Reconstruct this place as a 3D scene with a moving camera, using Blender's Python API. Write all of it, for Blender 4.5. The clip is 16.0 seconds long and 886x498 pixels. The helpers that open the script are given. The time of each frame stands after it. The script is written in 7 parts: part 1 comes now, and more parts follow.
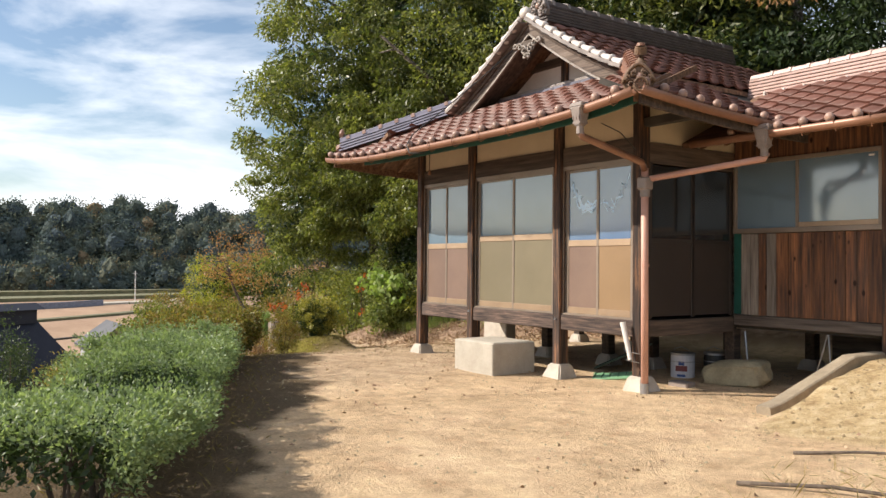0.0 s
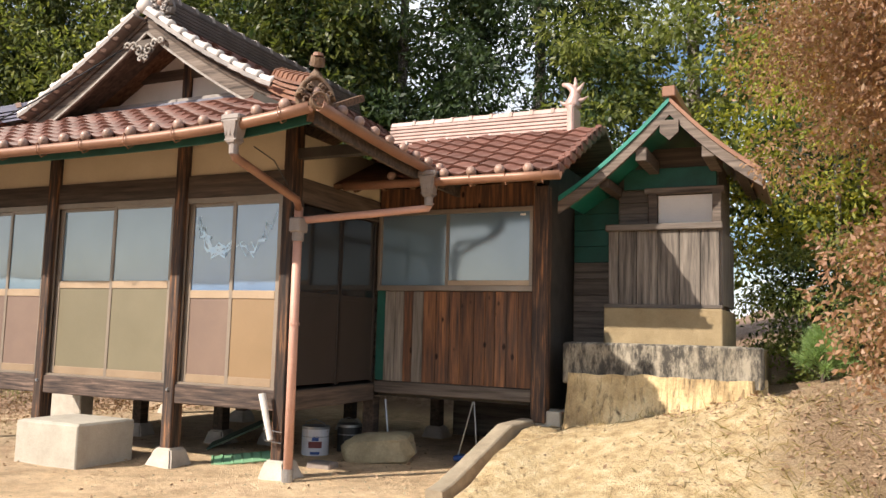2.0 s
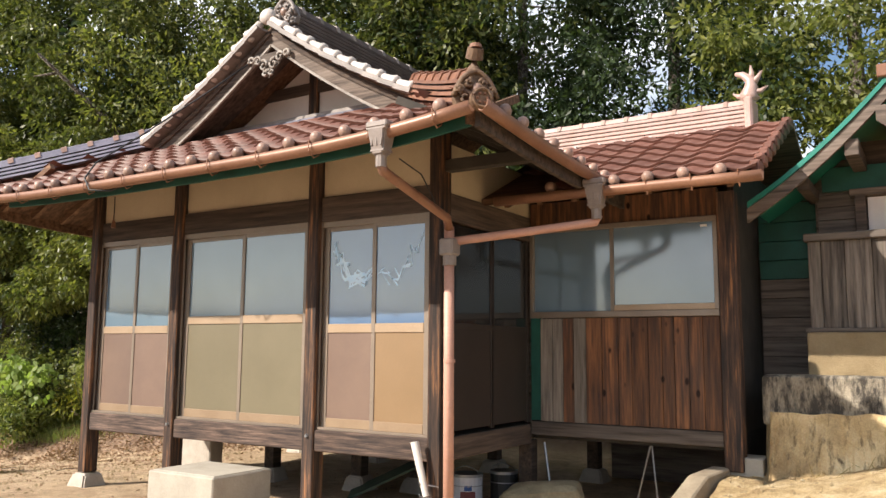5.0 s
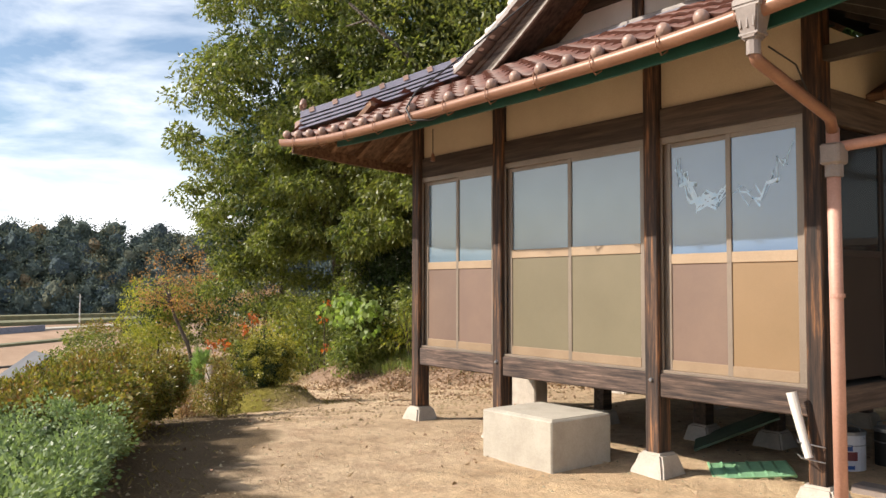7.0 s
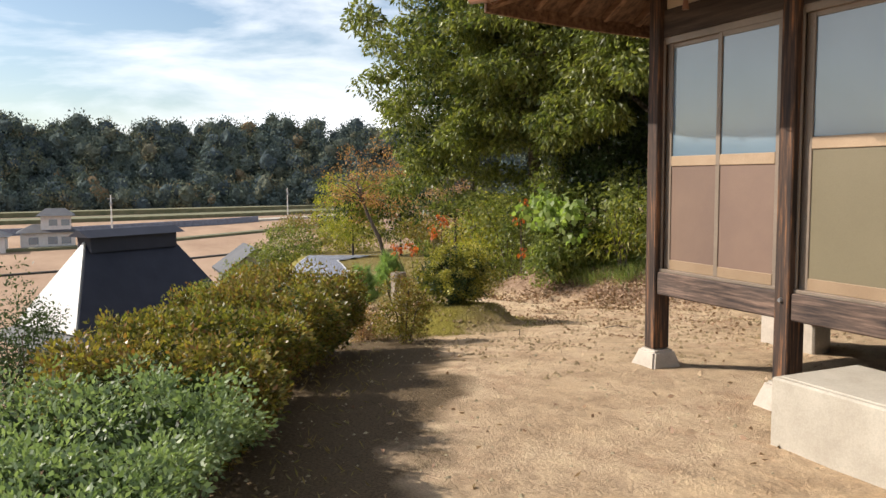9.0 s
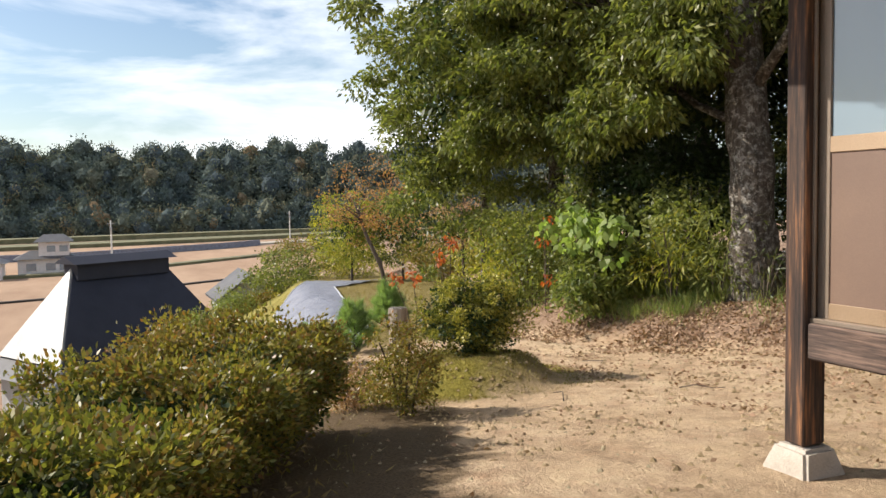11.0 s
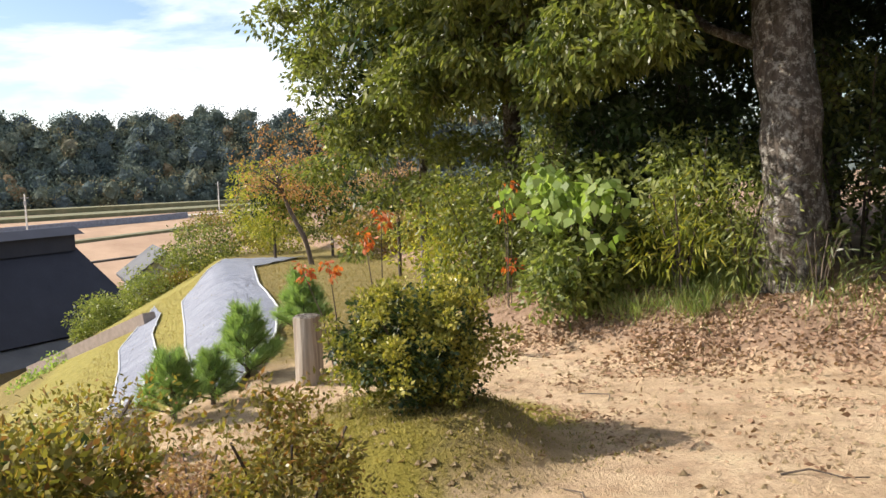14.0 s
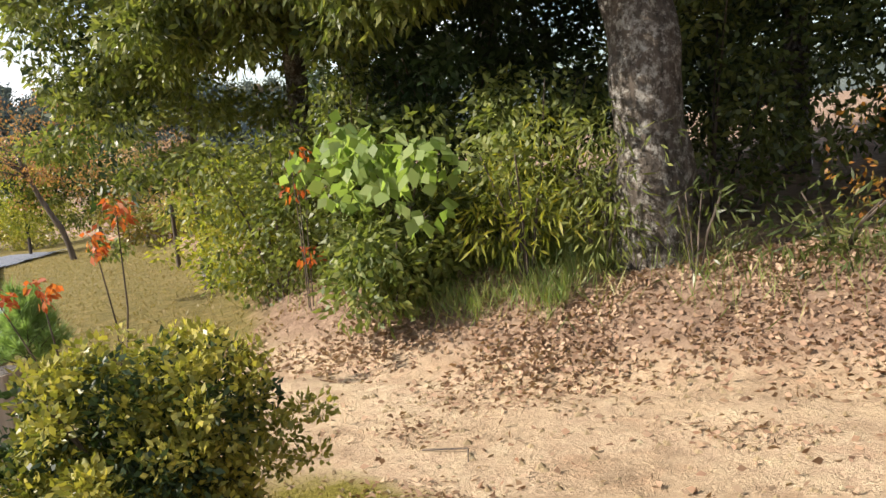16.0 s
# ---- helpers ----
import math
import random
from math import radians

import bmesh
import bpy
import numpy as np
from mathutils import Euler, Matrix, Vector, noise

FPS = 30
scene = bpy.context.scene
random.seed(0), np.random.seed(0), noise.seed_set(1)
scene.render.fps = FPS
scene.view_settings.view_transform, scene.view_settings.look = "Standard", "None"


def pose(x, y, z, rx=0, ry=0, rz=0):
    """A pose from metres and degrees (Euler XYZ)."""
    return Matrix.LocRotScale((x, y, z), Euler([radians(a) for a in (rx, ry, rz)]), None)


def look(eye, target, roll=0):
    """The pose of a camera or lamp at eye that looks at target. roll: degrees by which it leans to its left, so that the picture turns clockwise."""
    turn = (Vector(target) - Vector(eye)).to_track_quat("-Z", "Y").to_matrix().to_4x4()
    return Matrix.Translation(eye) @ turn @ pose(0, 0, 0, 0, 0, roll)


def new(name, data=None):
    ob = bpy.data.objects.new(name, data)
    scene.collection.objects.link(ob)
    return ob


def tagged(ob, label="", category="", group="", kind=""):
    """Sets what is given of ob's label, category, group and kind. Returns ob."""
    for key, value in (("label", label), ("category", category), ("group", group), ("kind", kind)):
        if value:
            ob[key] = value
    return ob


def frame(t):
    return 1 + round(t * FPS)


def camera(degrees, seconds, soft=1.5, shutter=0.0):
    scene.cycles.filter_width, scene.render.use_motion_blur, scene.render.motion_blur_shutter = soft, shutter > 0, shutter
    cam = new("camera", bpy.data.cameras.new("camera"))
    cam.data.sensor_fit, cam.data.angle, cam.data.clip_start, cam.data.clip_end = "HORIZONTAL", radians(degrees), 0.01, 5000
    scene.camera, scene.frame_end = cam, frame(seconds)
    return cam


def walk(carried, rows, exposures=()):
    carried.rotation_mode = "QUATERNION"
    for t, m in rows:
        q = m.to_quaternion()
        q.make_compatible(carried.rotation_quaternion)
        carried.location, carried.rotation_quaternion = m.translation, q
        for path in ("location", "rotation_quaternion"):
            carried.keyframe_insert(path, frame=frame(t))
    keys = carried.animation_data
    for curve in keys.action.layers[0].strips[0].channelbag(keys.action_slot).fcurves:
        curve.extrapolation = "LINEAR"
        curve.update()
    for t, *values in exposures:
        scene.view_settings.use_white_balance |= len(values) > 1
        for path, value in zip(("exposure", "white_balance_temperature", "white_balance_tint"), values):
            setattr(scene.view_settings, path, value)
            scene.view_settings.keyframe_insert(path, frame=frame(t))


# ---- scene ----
cam = camera(57.6, 16.0)
PATH = [
    (0, (6.432, -7.107, 1.426), (4.78, -5.98, 1.464), 0.5),
    (0.5, (6.004, -6.941, 1.405), (4.532, -5.59, 1.494), 0.8),
    (1, (5.507, -6.769, 1.413), (4.269, -5.207, 1.579), 1.8),
    (1.5, (4.989, -6.623, 1.415), (4.011, -4.89, 1.614), 2.1),
    (2, (4.637, -6.386, 1.41), (3.801, -4.58, 1.611), 1.6),
    (2.5, (4.271, -6.11, 1.414), (3.506, -4.275, 1.625), 1.6),
    (3, (3.933, -5.892, 1.457), (3.191, -4.044, 1.646), 1.0),
    (3.2, (3.836, -5.862, 1.464), (3.097, -4.013, 1.653), 0.7),
    (5.3, (3.664, -5.705, 1.535), (2.527, -4.081, 1.799), 0.9),
    (5.5, (3.653, -5.695, 1.54), (2.458, -4.115, 1.812), 1.3),
    (6, (3.566, -5.644, 1.523), (2.224, -4.179, 1.754), 2.1),
    (6.5, (3.243, -5.525, 1.501), (1.785, -4.165, 1.659), 1.3),
    (7, (2.857, -5.36, 1.494), (1.271, -4.145, 1.584), 0.1),
    (7.5, (2.359, -5.066, 1.539), (0.661, -4.009, 1.53), 0.1),
    (8, (1.856, -4.847, 1.541), (0.094, -3.905, 1.449), -0.1),
    (8.5, (1.398, -4.622, 1.545), (-0.388, -3.734, 1.401), -0.2),
    (9, (0.87, -4.396, 1.594), (-0.949, -3.585, 1.416), -0.4),
    (9.5, (0.24, -4.253, 1.621), (-1.592, -3.468, 1.457), -2.3),
    (9.7, (0.014, -4.177, 1.611), (-1.817, -3.384, 1.47), -2.9),
    (11.8, (-2.265, -3.082, 1.426), (-4.087, -2.27, 1.292), -0.2),
    (12, (-2.447, -3.024, 1.436), (-4.265, -2.202, 1.296), -0.4),
    (12.5, (-2.929, -2.794, 1.418), (-4.734, -1.945, 1.271), -0.8),
    (13, (-3.398, -2.579, 1.388), (-5.187, -1.694, 1.256), -0.9),
    (13.5, (-3.886, -2.335, 1.376), (-5.637, -1.383, 1.217), -1.6),
    (14, (-4.299, -2.104, 1.384), (-6.05, -1.16, 1.177), -1.8),
    (14.5, (-4.804, -1.834, 1.354), (-6.526, -0.852, 1.089), -2.5),
    (15, (-5.261, -1.546, 1.316), (-6.931, -0.488, 1.01), -2.9),
    (15.5, (-5.67, -1.23, 1.299), (-7.279, -0.08, 1.0), -4.3),
    (16, (-6.044, -0.928, 1.318), (-7.5, 0.406, 1.003), -4.5),
]
walk(cam, [(t, look(eye, target, roll)) for t, eye, target, roll in PATH],
     [(0, 0.50), (1.5, 0.64), (2.5, 0.70), (5.5, 0.66), (7, 0.60), (7.5, 0.42), (8.5, 0.38), (9, 0.44), (12.5, 0.58), (14.5, 0.82), (16, 0.84)])

# ---------------------------------------------------------------- world and sun
SUN_AZ, SUN_EL = radians(233), radians(35)      # direction towards the sun, from +x counter-clockwise
sun_dir = Vector((math.cos(SUN_AZ) * math.cos(SUN_EL), math.sin(SUN_AZ) * math.cos(SUN_EL), math.sin(SUN_EL)))
sun_data = bpy.data.lights.new("sun", "SUN")
sun_data.energy, sun_data.angle, sun_data.color = 5.0, radians(0.6), (1.0, 0.905, 0.79)
sun = new("sun", sun_data)
sun.matrix_world = look(sun_dir * 60, (0, 0, 0))

world = bpy.data.worlds.new("sky")
scene.world = world
world.use_nodes = True
wn, wl = world.node_tree.nodes, world.node_tree.links
bg = wn["Background"]
sky = wn.new("ShaderNodeTexSky")
sky.sky_type, sky.sun_disc = "NISHITA", False
sky.sun_elevation, sky.sun_rotation = SUN_EL, math.pi / 2 - SUN_AZ
sky.dust_density, sky.ozone_density = 0.8, 1.6
wco = wn.new("ShaderNodeTexCoord")
wmap = wn.new("ShaderNodeMapping")
wmap.inputs["Scale"].default_value = (1.6, 1.6, 6.5)
wmap.inputs["Rotation"].default_value = (0.10, -0.12, 0.3)
wno = wn.new("ShaderNodeTexNoise")
wno.inputs["Scale"].default_value, wno.inputs["Detail"].default_value, wno.inputs["Roughness"].default_value = 1.7, 7, 0.55
wno.inputs["Distortion"].default_value = 0.35
wra = wn.new("ShaderNodeValToRGB")
wra.color_ramp.elements[0].position, wra.color_ramp.elements[1].position = 0.42, 0.66
wmix = wn.new("ShaderNodeMix")
wmix.data_type = "RGBA"
wmix.inputs["B"].default_value = (10.4, 10.6, 11.0, 1)
wl.new(wco.outputs["Generated"], wmap.inputs["Vector"])
wl.new(wmap.outputs["Vector"], wno.inputs["Vector"])
wl.new(wno.outputs["Fac"], wra.inputs["Fac"])
wl.new(wra.outputs["Color"], wmix.inputs["Factor"])
wl.new(sky.outputs["Color"], wmix.inputs["A"])
wl.new(wmix.outputs["Result"], bg.inputs["Color"])
bg.inputs["Strength"].default_value = 0.095

# ---------------------------------------------------------------- materials
def nodes_of(name):
    m = bpy.data.materials.new(name)
    m.use_nodes = True
    nt = m.node_tree
    return m, nt.nodes, nt.links, nt.nodes["Principled BSDF"]


def noise_node(n, l, co, scale, detail=4, rough=0.6, stretch=(1, 1, 1)):
    mp = n.new("ShaderNodeMapping")
    mp.inputs["Scale"].default_value = stretch
    l.new(co, mp.inputs["Vector"])
    t = n.new("ShaderNodeTexNoise")
    t.inputs["Scale"].default_value, t.inputs["Detail"].default_value, t.inputs["Roughness"].default_value = scale, detail, rough
    l.new(mp.outputs["Vector"], t.inputs["Vector"])
    return t


def ramp(n, l, fac, stops):
    r = n.new("ShaderNodeValToRGB")
    e = r.color_ramp.elements
    while len(e) < len(stops):
        e.new(0.5)
    for el, (p, c) in zip(e, stops):
        el.position, el.color = p, (*c, 1)
    l.new(fac, r.inputs["Fac"])
    return r


def mixc(n, l, fac, a, b, mode="MIX"):
    m = n.new("ShaderNodeMix")
    m.data_type, m.blend_type = "RGBA", mode
    for key, v in (("Factor", fac), ("A", a), ("B", b)):
        if isinstance(v, (int, float)):
            m.inputs[key].default_value = v
        elif isinstance(v, tuple):
            m.inputs[key].default_value = (*v, 1)
        else:
            l.new(v, m.inputs[key])
    return m.outputs["Result"]


def bump(n, l, b, height, strength, dist=0.01):
    bp = n.new("ShaderNodeBump")
    bp.inputs["Strength"].default_value, bp.inputs["Distance"].default_value = strength, dist
    l.new(height, bp.inputs["Height"])
    l.new(bp.outputs["Normal"], b.inputs["Normal"])


def plain(name, a, b2, rough=0.7, scale=6, fine=60, metal=0.0, bumps=0.3, dist=0.004, spec=0.5, vary=0.0):
    """A surface of two close colours with stains, grain and fine relief."""
    m, n, l, b = nodes_of(name)
    co = n.new("ShaderNodeTexCoord").outputs["Object"]
    big, small = noise_node(n, l, co, scale, 5), noise_node(n, l, co, fine, 4, 0.7)
    c = ramp(n, l, big.outputs["Fac"], [(0.3, a), (0.7, b2)]).outputs["Color"]
    c = mixc(n, l, 0.35, c, ramp(n, l, small.outputs["Fac"], [(0.3, (0.35, 0.35, 0.35)), (0.7, (0.65, 0.65, 0.65))]).outputs["Color"], "OVERLAY")
    if vary:
        oi = n.new("ShaderNodeObjectInfo")
        h = n.new("ShaderNodeHueSaturation")
        mr = n.new("ShaderNodeMapRange")
        mr.inputs["To Min"].default_value, mr.inputs["To Max"].default_value = 1 - vary, 1 + vary
        l.new(oi.outputs["Random"], mr.inputs["Value"])
        l.new(mr.outputs["Result"], h.inputs["Value"])
        l.new(c, h.inputs["Color"])
        c = h.outputs["Color"]
    l.new(c, b.inputs["Base Color"])
    b.inputs["Roughness"].default_value, b.inputs["Metallic"].default_value = rough, metal
    b.inputs["Specular IOR Level"].default_value = spec
    bump(n, l, b, small.outputs["Fac"], bumps, dist)
    return m


def wood(name, dark, mid, light, axis="z", rough=0.75, grain=26, wear=0.5, knots=False, contrast=0.0):
    """Weathered wood with grain along an axis, knots of darker wood and grey wear."""
    m, n, l, b = nodes_of(name)
    co = n.new("ShaderNodeTexCoord").outputs["Object"]
    st = {"x": (0.06, 1, 1), "y": (1, 0.06, 1), "z": (1, 1, 0.06)}[axis]
    g = noise_node(n, l, co, grain, 6, 0.65, st)
    w = noise_node(n, l, co, 2.3, 4, 0.6, tuple(0.5 + 0.5 * s for s in st))
    oi = n.new("ShaderNodeObjectInfo")
    c = ramp(n, l, g.outputs["Fac"], [(0.32 + contrast, dark), (0.5 + contrast * 0.6, mid), (0.7, light)]).outputs["Color"]
    c2 = mixc(n, l, w.outputs["Fac"], c, tuple(0.55 * v + 0.05 for v in dark), "MIX")
    c = mixc(n, l, wear, c, c2)
    if knots:
        vo = n.new("ShaderNodeTexVoronoi")
        vo.inputs["Scale"].default_value = 8
        vm = n.new("ShaderNodeMapping")
        vm.inputs["Scale"].default_value = (1, 0.3, 0.55)
        l.new(co, vm.inputs["Vector"])
        l.new(vm.outputs["Vector"], vo.inputs["Vector"])
        c = mixc(n, l, ramp(n, l, vo.outputs["Distance"], [(0.10, (1, 1, 1)), (0.19, (0, 0, 0))]).outputs["Color"], c, tuple(0.6 * v for v in dark))
    h = n.new("ShaderNodeHueSaturation")
    mr = n.new("ShaderNodeMapRange")
    mr.inputs["To Min"].default_value, mr.inputs["To Max"].default_value = 0.78, 1.25
    l.new(oi.outputs["Random"], mr.inputs["Value"])
    l.new(mr.outputs["Result"], h.inputs["Value"])
    l.new(c, h.inputs["Color"])
    l.new(h.outputs["Color"], b.inputs["Base Color"])
    b.inputs["Roughness"].default_value = rough
    b.inputs["Specular IOR Level"].default_value = 0.25
    bump(n, l, b, g.outputs["Fac"], 0.6, 0.006)
    return m


def foliage(name, cols, trans=0.35, rough=0.45):
    """Leaves: each leaf takes its own colour; light passes through."""
    m, n, l, b = nodes_of(name)
    geo = n.new("ShaderNodeNewGeometry")
    co = n.new("ShaderNodeTexCoord").outputs["Object"]
    big = noise_node(n, l, co, 0.9, 3)
    k = len(cols) - 1
    c1 = ramp(n, l, geo.outputs["Random Per Island"], [(i / k, c) for i, c in enumerate(cols)]).outputs["Color"]
    c2 = ramp(n, l, big.outputs["Fac"], [(0.3, cols[0]), (0.7, cols[-1])]).outputs["Color"]
    c = mixc(n, l, 0.35, c1, c2)
    l.new(c, b.inputs["Base Color"])
    b.inputs["Roughness"].default_value = rough
    b.inputs["Specular IOR Level"].default_value = 0.3
    tr = n.new("ShaderNodeBsdfTranslucent")
    l.new(mixc(n, l, 1.0, c, (1.5, 1.6, 0.8), "MULTIPLY"), tr.inputs["Color"])
    mx = n.new("ShaderNodeMixShader")
    mx.inputs["Fac"].default_value = trans
    l.new(b.outputs["BSDF"], mx.inputs[1])
    l.new(tr.outputs["BSDF"], mx.inputs[2])
    l.new(mx.outputs["Shader"], n["Material Output"].inputs["Surface"])
    return m


M = {}
# the orange grain tone carries the warm sunlight on the dark posts
M["post"] = wood("post wood", (0.016, 0.010, 0.008), (0.085, 0.044, 0.026), (0.42, 0.185, 0.07), "z", 0.7, 30, contrast=0.07)
M["beam"] = wood("beam wood", (0.022, 0.014, 0.012), (0.10, 0.064, 0.048), (0.26, 0.17, 0.125), "x", 0.75, 38, contrast=0.05)
M["lintel"] = wood("lintel wood", (0.03, 0.022, 0.018), (0.085, 0.06, 0.046), (0.16, 0.115, 0.085), "x", 0.8, 22)
M["beam_y"] = wood("side beam wood", (0.03, 0.022, 0.018), (0.09, 0.062, 0.046), (0.17, 0.12, 0.085), "y", 0.8, 24)
M["red_board"] = wood("red brown board", (0.027, 0.011, 0.006), (0.152, 0.060, 0.022), (0.402, 0.166, 0.057), "z", 0.6, 24, 0.75, knots=True)
M["grey_board"] = wood("grey bleached board", (0.10, 0.085, 0.07), (0.24, 0.205, 0.17), (0.36, 0.32, 0.27), "z", 0.85, 26)
M["dark_board"] = wood("dark weathered board", (0.04, 0.032, 0.026), (0.17, 0.14, 0.115), (0.32, 0.27, 0.22), "z", 0.85, 24)
M["hboard"] = wood("horizontal weathered board", (0.05, 0.04, 0.032), (0.15, 0.12, 0.10), (0.24, 0.20, 0.165), "x", 0.85, 22)
M["barge"] = wood("bargeboard wood", (0.040, 0.029, 0.023), (0.145, 0.109, 0.086), (0.264, 0.211, 0.173), "x", 0.8, 26)
M["rafter"] = wood("rafter wood", (0.06, 0.03, 0.018), (0.19, 0.10, 0.055), (0.32, 0.19, 0.11), "x", 0.75, 24)
M["plaster"] = plain("cream plaster", (0.62, 0.52, 0.37), (0.70, 0.60, 0.44), 0.9, 2, 90, bumps=0.15)
M["white_plaster"] = plain("white plaster", (0.66, 0.60, 0.56), (0.78, 0.73, 0.69), 0.9, 2, 80, bumps=0.15)
M["alu"] = plain("bronze aluminium", (0.22, 0.175, 0.135), (0.29, 0.23, 0.18), 0.42, 3, 120, metal=0.35, bumps=0.03)
M["rail"] = plain("pale bronze rail", (0.36, 0.255, 0.165), (0.44, 0.32, 0.215), 0.42, 3, 120, metal=0.25, bumps=0.03)
M["rail_low"] = plain("tan bottom rail", (0.27, 0.185, 0.115), (0.33, 0.235, 0.15), 0.45, 3, 120, metal=0.15, bumps=0.03)
M["wisp"] = plain("pale blue wispy strip", (0.46, 0.72, 0.97), (0.68, 0.86, 1.0), 0.2, 12, 80, bumps=0.3, spec=1.0)
M["tile_dark"] = plain("dark weathered ridge tile", (0.045, 0.032, 0.028), (0.10, 0.072, 0.062), 0.5, 5, 50, bumps=0.4, vary=0.2)
M["tile_verge"] = plain("grey brown verge tile", (0.16, 0.13, 0.115), (0.30, 0.26, 0.235), 0.5, 6, 50, bumps=0.4, vary=0.2)
M["tile_oni"] = plain("lichen spotted brown ornament tile", (0.085, 0.045, 0.028), (0.20, 0.12, 0.065), 0.6, 14, 60, bumps=0.8, dist=0.008, vary=0.15)
M["barge_dark"] = wood("dark bargeboard moulding", (0.025, 0.016, 0.012), (0.075, 0.05, 0.036), (0.16, 0.11, 0.075), "x", 0.8, 26)
M["barge_pale"] = plain("flaking pale paint on wood", (0.20, 0.17, 0.145), (0.46, 0.42, 0.38), 0.85, 9, 70, bumps=0.7, dist=0.006)
M["panel_olive"] = plain("olive panel", (0.15, 0.125, 0.074), (0.185, 0.155, 0.095), 0.5, 1.2, 200, bumps=0.08, vary=0.06)
M["panel_brown"] = plain("brown panel", (0.155, 0.10, 0.077), (0.21, 0.138, 0.10), 0.5, 1.2, 200, bumps=0.08, vary=0.08)
M["panel_tan"] = plain("tan panel", (0.23, 0.145, 0.07), (0.285, 0.18, 0.092), 0.5, 1.2, 200, bumps=0.08, vary=0.05)
# darker than the front panels and frames: shade of the side wall as colour
M["panel_shade"] = plain("shade-darkened brown panel", (0.03, 0.022, 0.018), (0.045, 0.034, 0.028), 0.5, 1.2, 200, bumps=0.08)
M["tile"] = plain("red brown glazed tile", (0.115, 0.048, 0.034), (0.215, 0.098, 0.072), 0.55, 3, 50, bumps=0.15, spec=0.35, vary=0.22)
M["tile_cap"] = plain("pale tile cap", (0.270, 0.162, 0.123), (0.396, 0.264, 0.205), 0.4, 8, 60, bumps=0.15, vary=0.2)
M["tile_white"] = plain("chalky verge tile", (0.50, 0.44, 0.39), (0.66, 0.60, 0.55), 0.5, 5, 50, bumps=0.3, vary=0.12)
M["tile_grey"] = plain("blue grey ridge tile", (0.13, 0.125, 0.16), (0.22, 0.21, 0.265), 0.35, 5, 50, bumps=0.2, vary=0.2)
M["tile_pink"] = plain("pale pink ridge tile", (0.423, 0.276, 0.228), (0.552, 0.386, 0.342), 0.38, 5, 50, bumps=0.2, vary=0.12)
M["tile_orange"] = plain("orange ridge tile", (0.140, 0.056, 0.030), (0.231, 0.106, 0.056), 0.5, 7, 50, bumps=0.4, vary=0.15)
M["gutter"] = plain("copper brown gutter", (0.212, 0.102, 0.060), (0.306, 0.156, 0.096), 0.4, 3, 70, metal=0.15, bumps=0.08)
M["pipe"] = plain("faded pink downpipe", (0.50, 0.27, 0.20), (0.60, 0.34, 0.26), 0.5, 3, 70, bumps=0.08)
M["hopper"] = plain("grey rain hopper", (0.20, 0.16, 0.14), (0.30, 0.25, 0.22), 0.5, 6, 70, bumps=0.2)
M["green"] = plain("green painted board", (0.005, 0.06, 0.045), (0.012, 0.10, 0.075), 0.6, 4, 60, bumps=0.2)
M["green_metal"] = plain("green sheet metal", (0.01, 0.15, 0.11), (0.02, 0.21, 0.155), 0.45, 4, 60, bumps=0.1)
M["concrete"] = plain("smooth concrete", (0.36, 0.32, 0.26), (0.46, 0.42, 0.35), 0.9, 4, 90, bumps=0.35)
M["footing"] = plain("footing concrete", (0.42, 0.37, 0.31), (0.56, 0.50, 0.43), 0.92, 7, 70, bumps=0.8, dist=0.01)
M["footing_old"] = plain("old tan concrete", (0.25, 0.20, 0.14), (0.38, 0.31, 0.22), 0.95, 6, 70, bumps=0.9, dist=0.01)
M["roughcast"] = plain("roughcast tan render", (0.30, 0.22, 0.12), (0.40, 0.30, 0.17), 0.95, 5, 120, bumps=1.0, dist=0.012)
M["stone"] = plain("yellowish boulder", (0.28, 0.23, 0.14), (0.42, 0.35, 0.22), 0.9, 5, 40, bumps=0.8, dist=0.012)
M["pvc"] = plain("white pvc", (0.66, 0.63, 0.58), (0.74, 0.71, 0.66), 0.4, 5, 80, bumps=0.05)
M["black"] = plain("black rubber", (0.02, 0.02, 0.02), (0.035, 0.035, 0.035), 0.6, 5, 80, bumps=0.1)
# near-black timber colour that also holds the shade of hidden parts
M["dark"] = plain("near-black brown for shaded parts", (0.03, 0.025, 0.02), (0.06, 0.05, 0.04), 0.9, 4, 60)
M["mat_green"] = plain("green plastic mat", (0.16, 0.34, 0.18), (0.24, 0.44, 0.25), 0.6, 5, 80, bumps=0.1)
M["tarp_green"] = plain("dull green board", (0.05, 0.085, 0.055), (0.08, 0.12, 0.08), 0.8, 5, 60)
M["blue"] = plain("blue plastic", (0.02, 0.06, 0.22), (0.03, 0.09, 0.30), 0.4, 5, 80, bumps=0.05)
M["label_red"] = plain("dark red label", (0.14, 0.03, 0.03), (0.2, 0.05, 0.05), 0.5, 5, 80)
M["tin"] = plain("white paint can", (0.55, 0.55, 0.60), (0.66, 0.66, 0.70), 0.4, 5, 80, bumps=0.05)
M["steel"] = plain("dull steel", (0.30, 0.30, 0.31), (0.42, 0.42, 0.43), 0.4, 8, 80, metal=0.8, bumps=0.1)
M["branch"] = wood("thin branch bark", (0.04, 0.03, 0.022), (0.10, 0.075, 0.055), (0.18, 0.14, 0.11), "z", 0.95, 14)
M["stump"] = wood("bleached post wood", (0.16, 0.12, 0.09), (0.36, 0.30, 0.24), (0.52, 0.46, 0.39), "z", 0.9, 20)
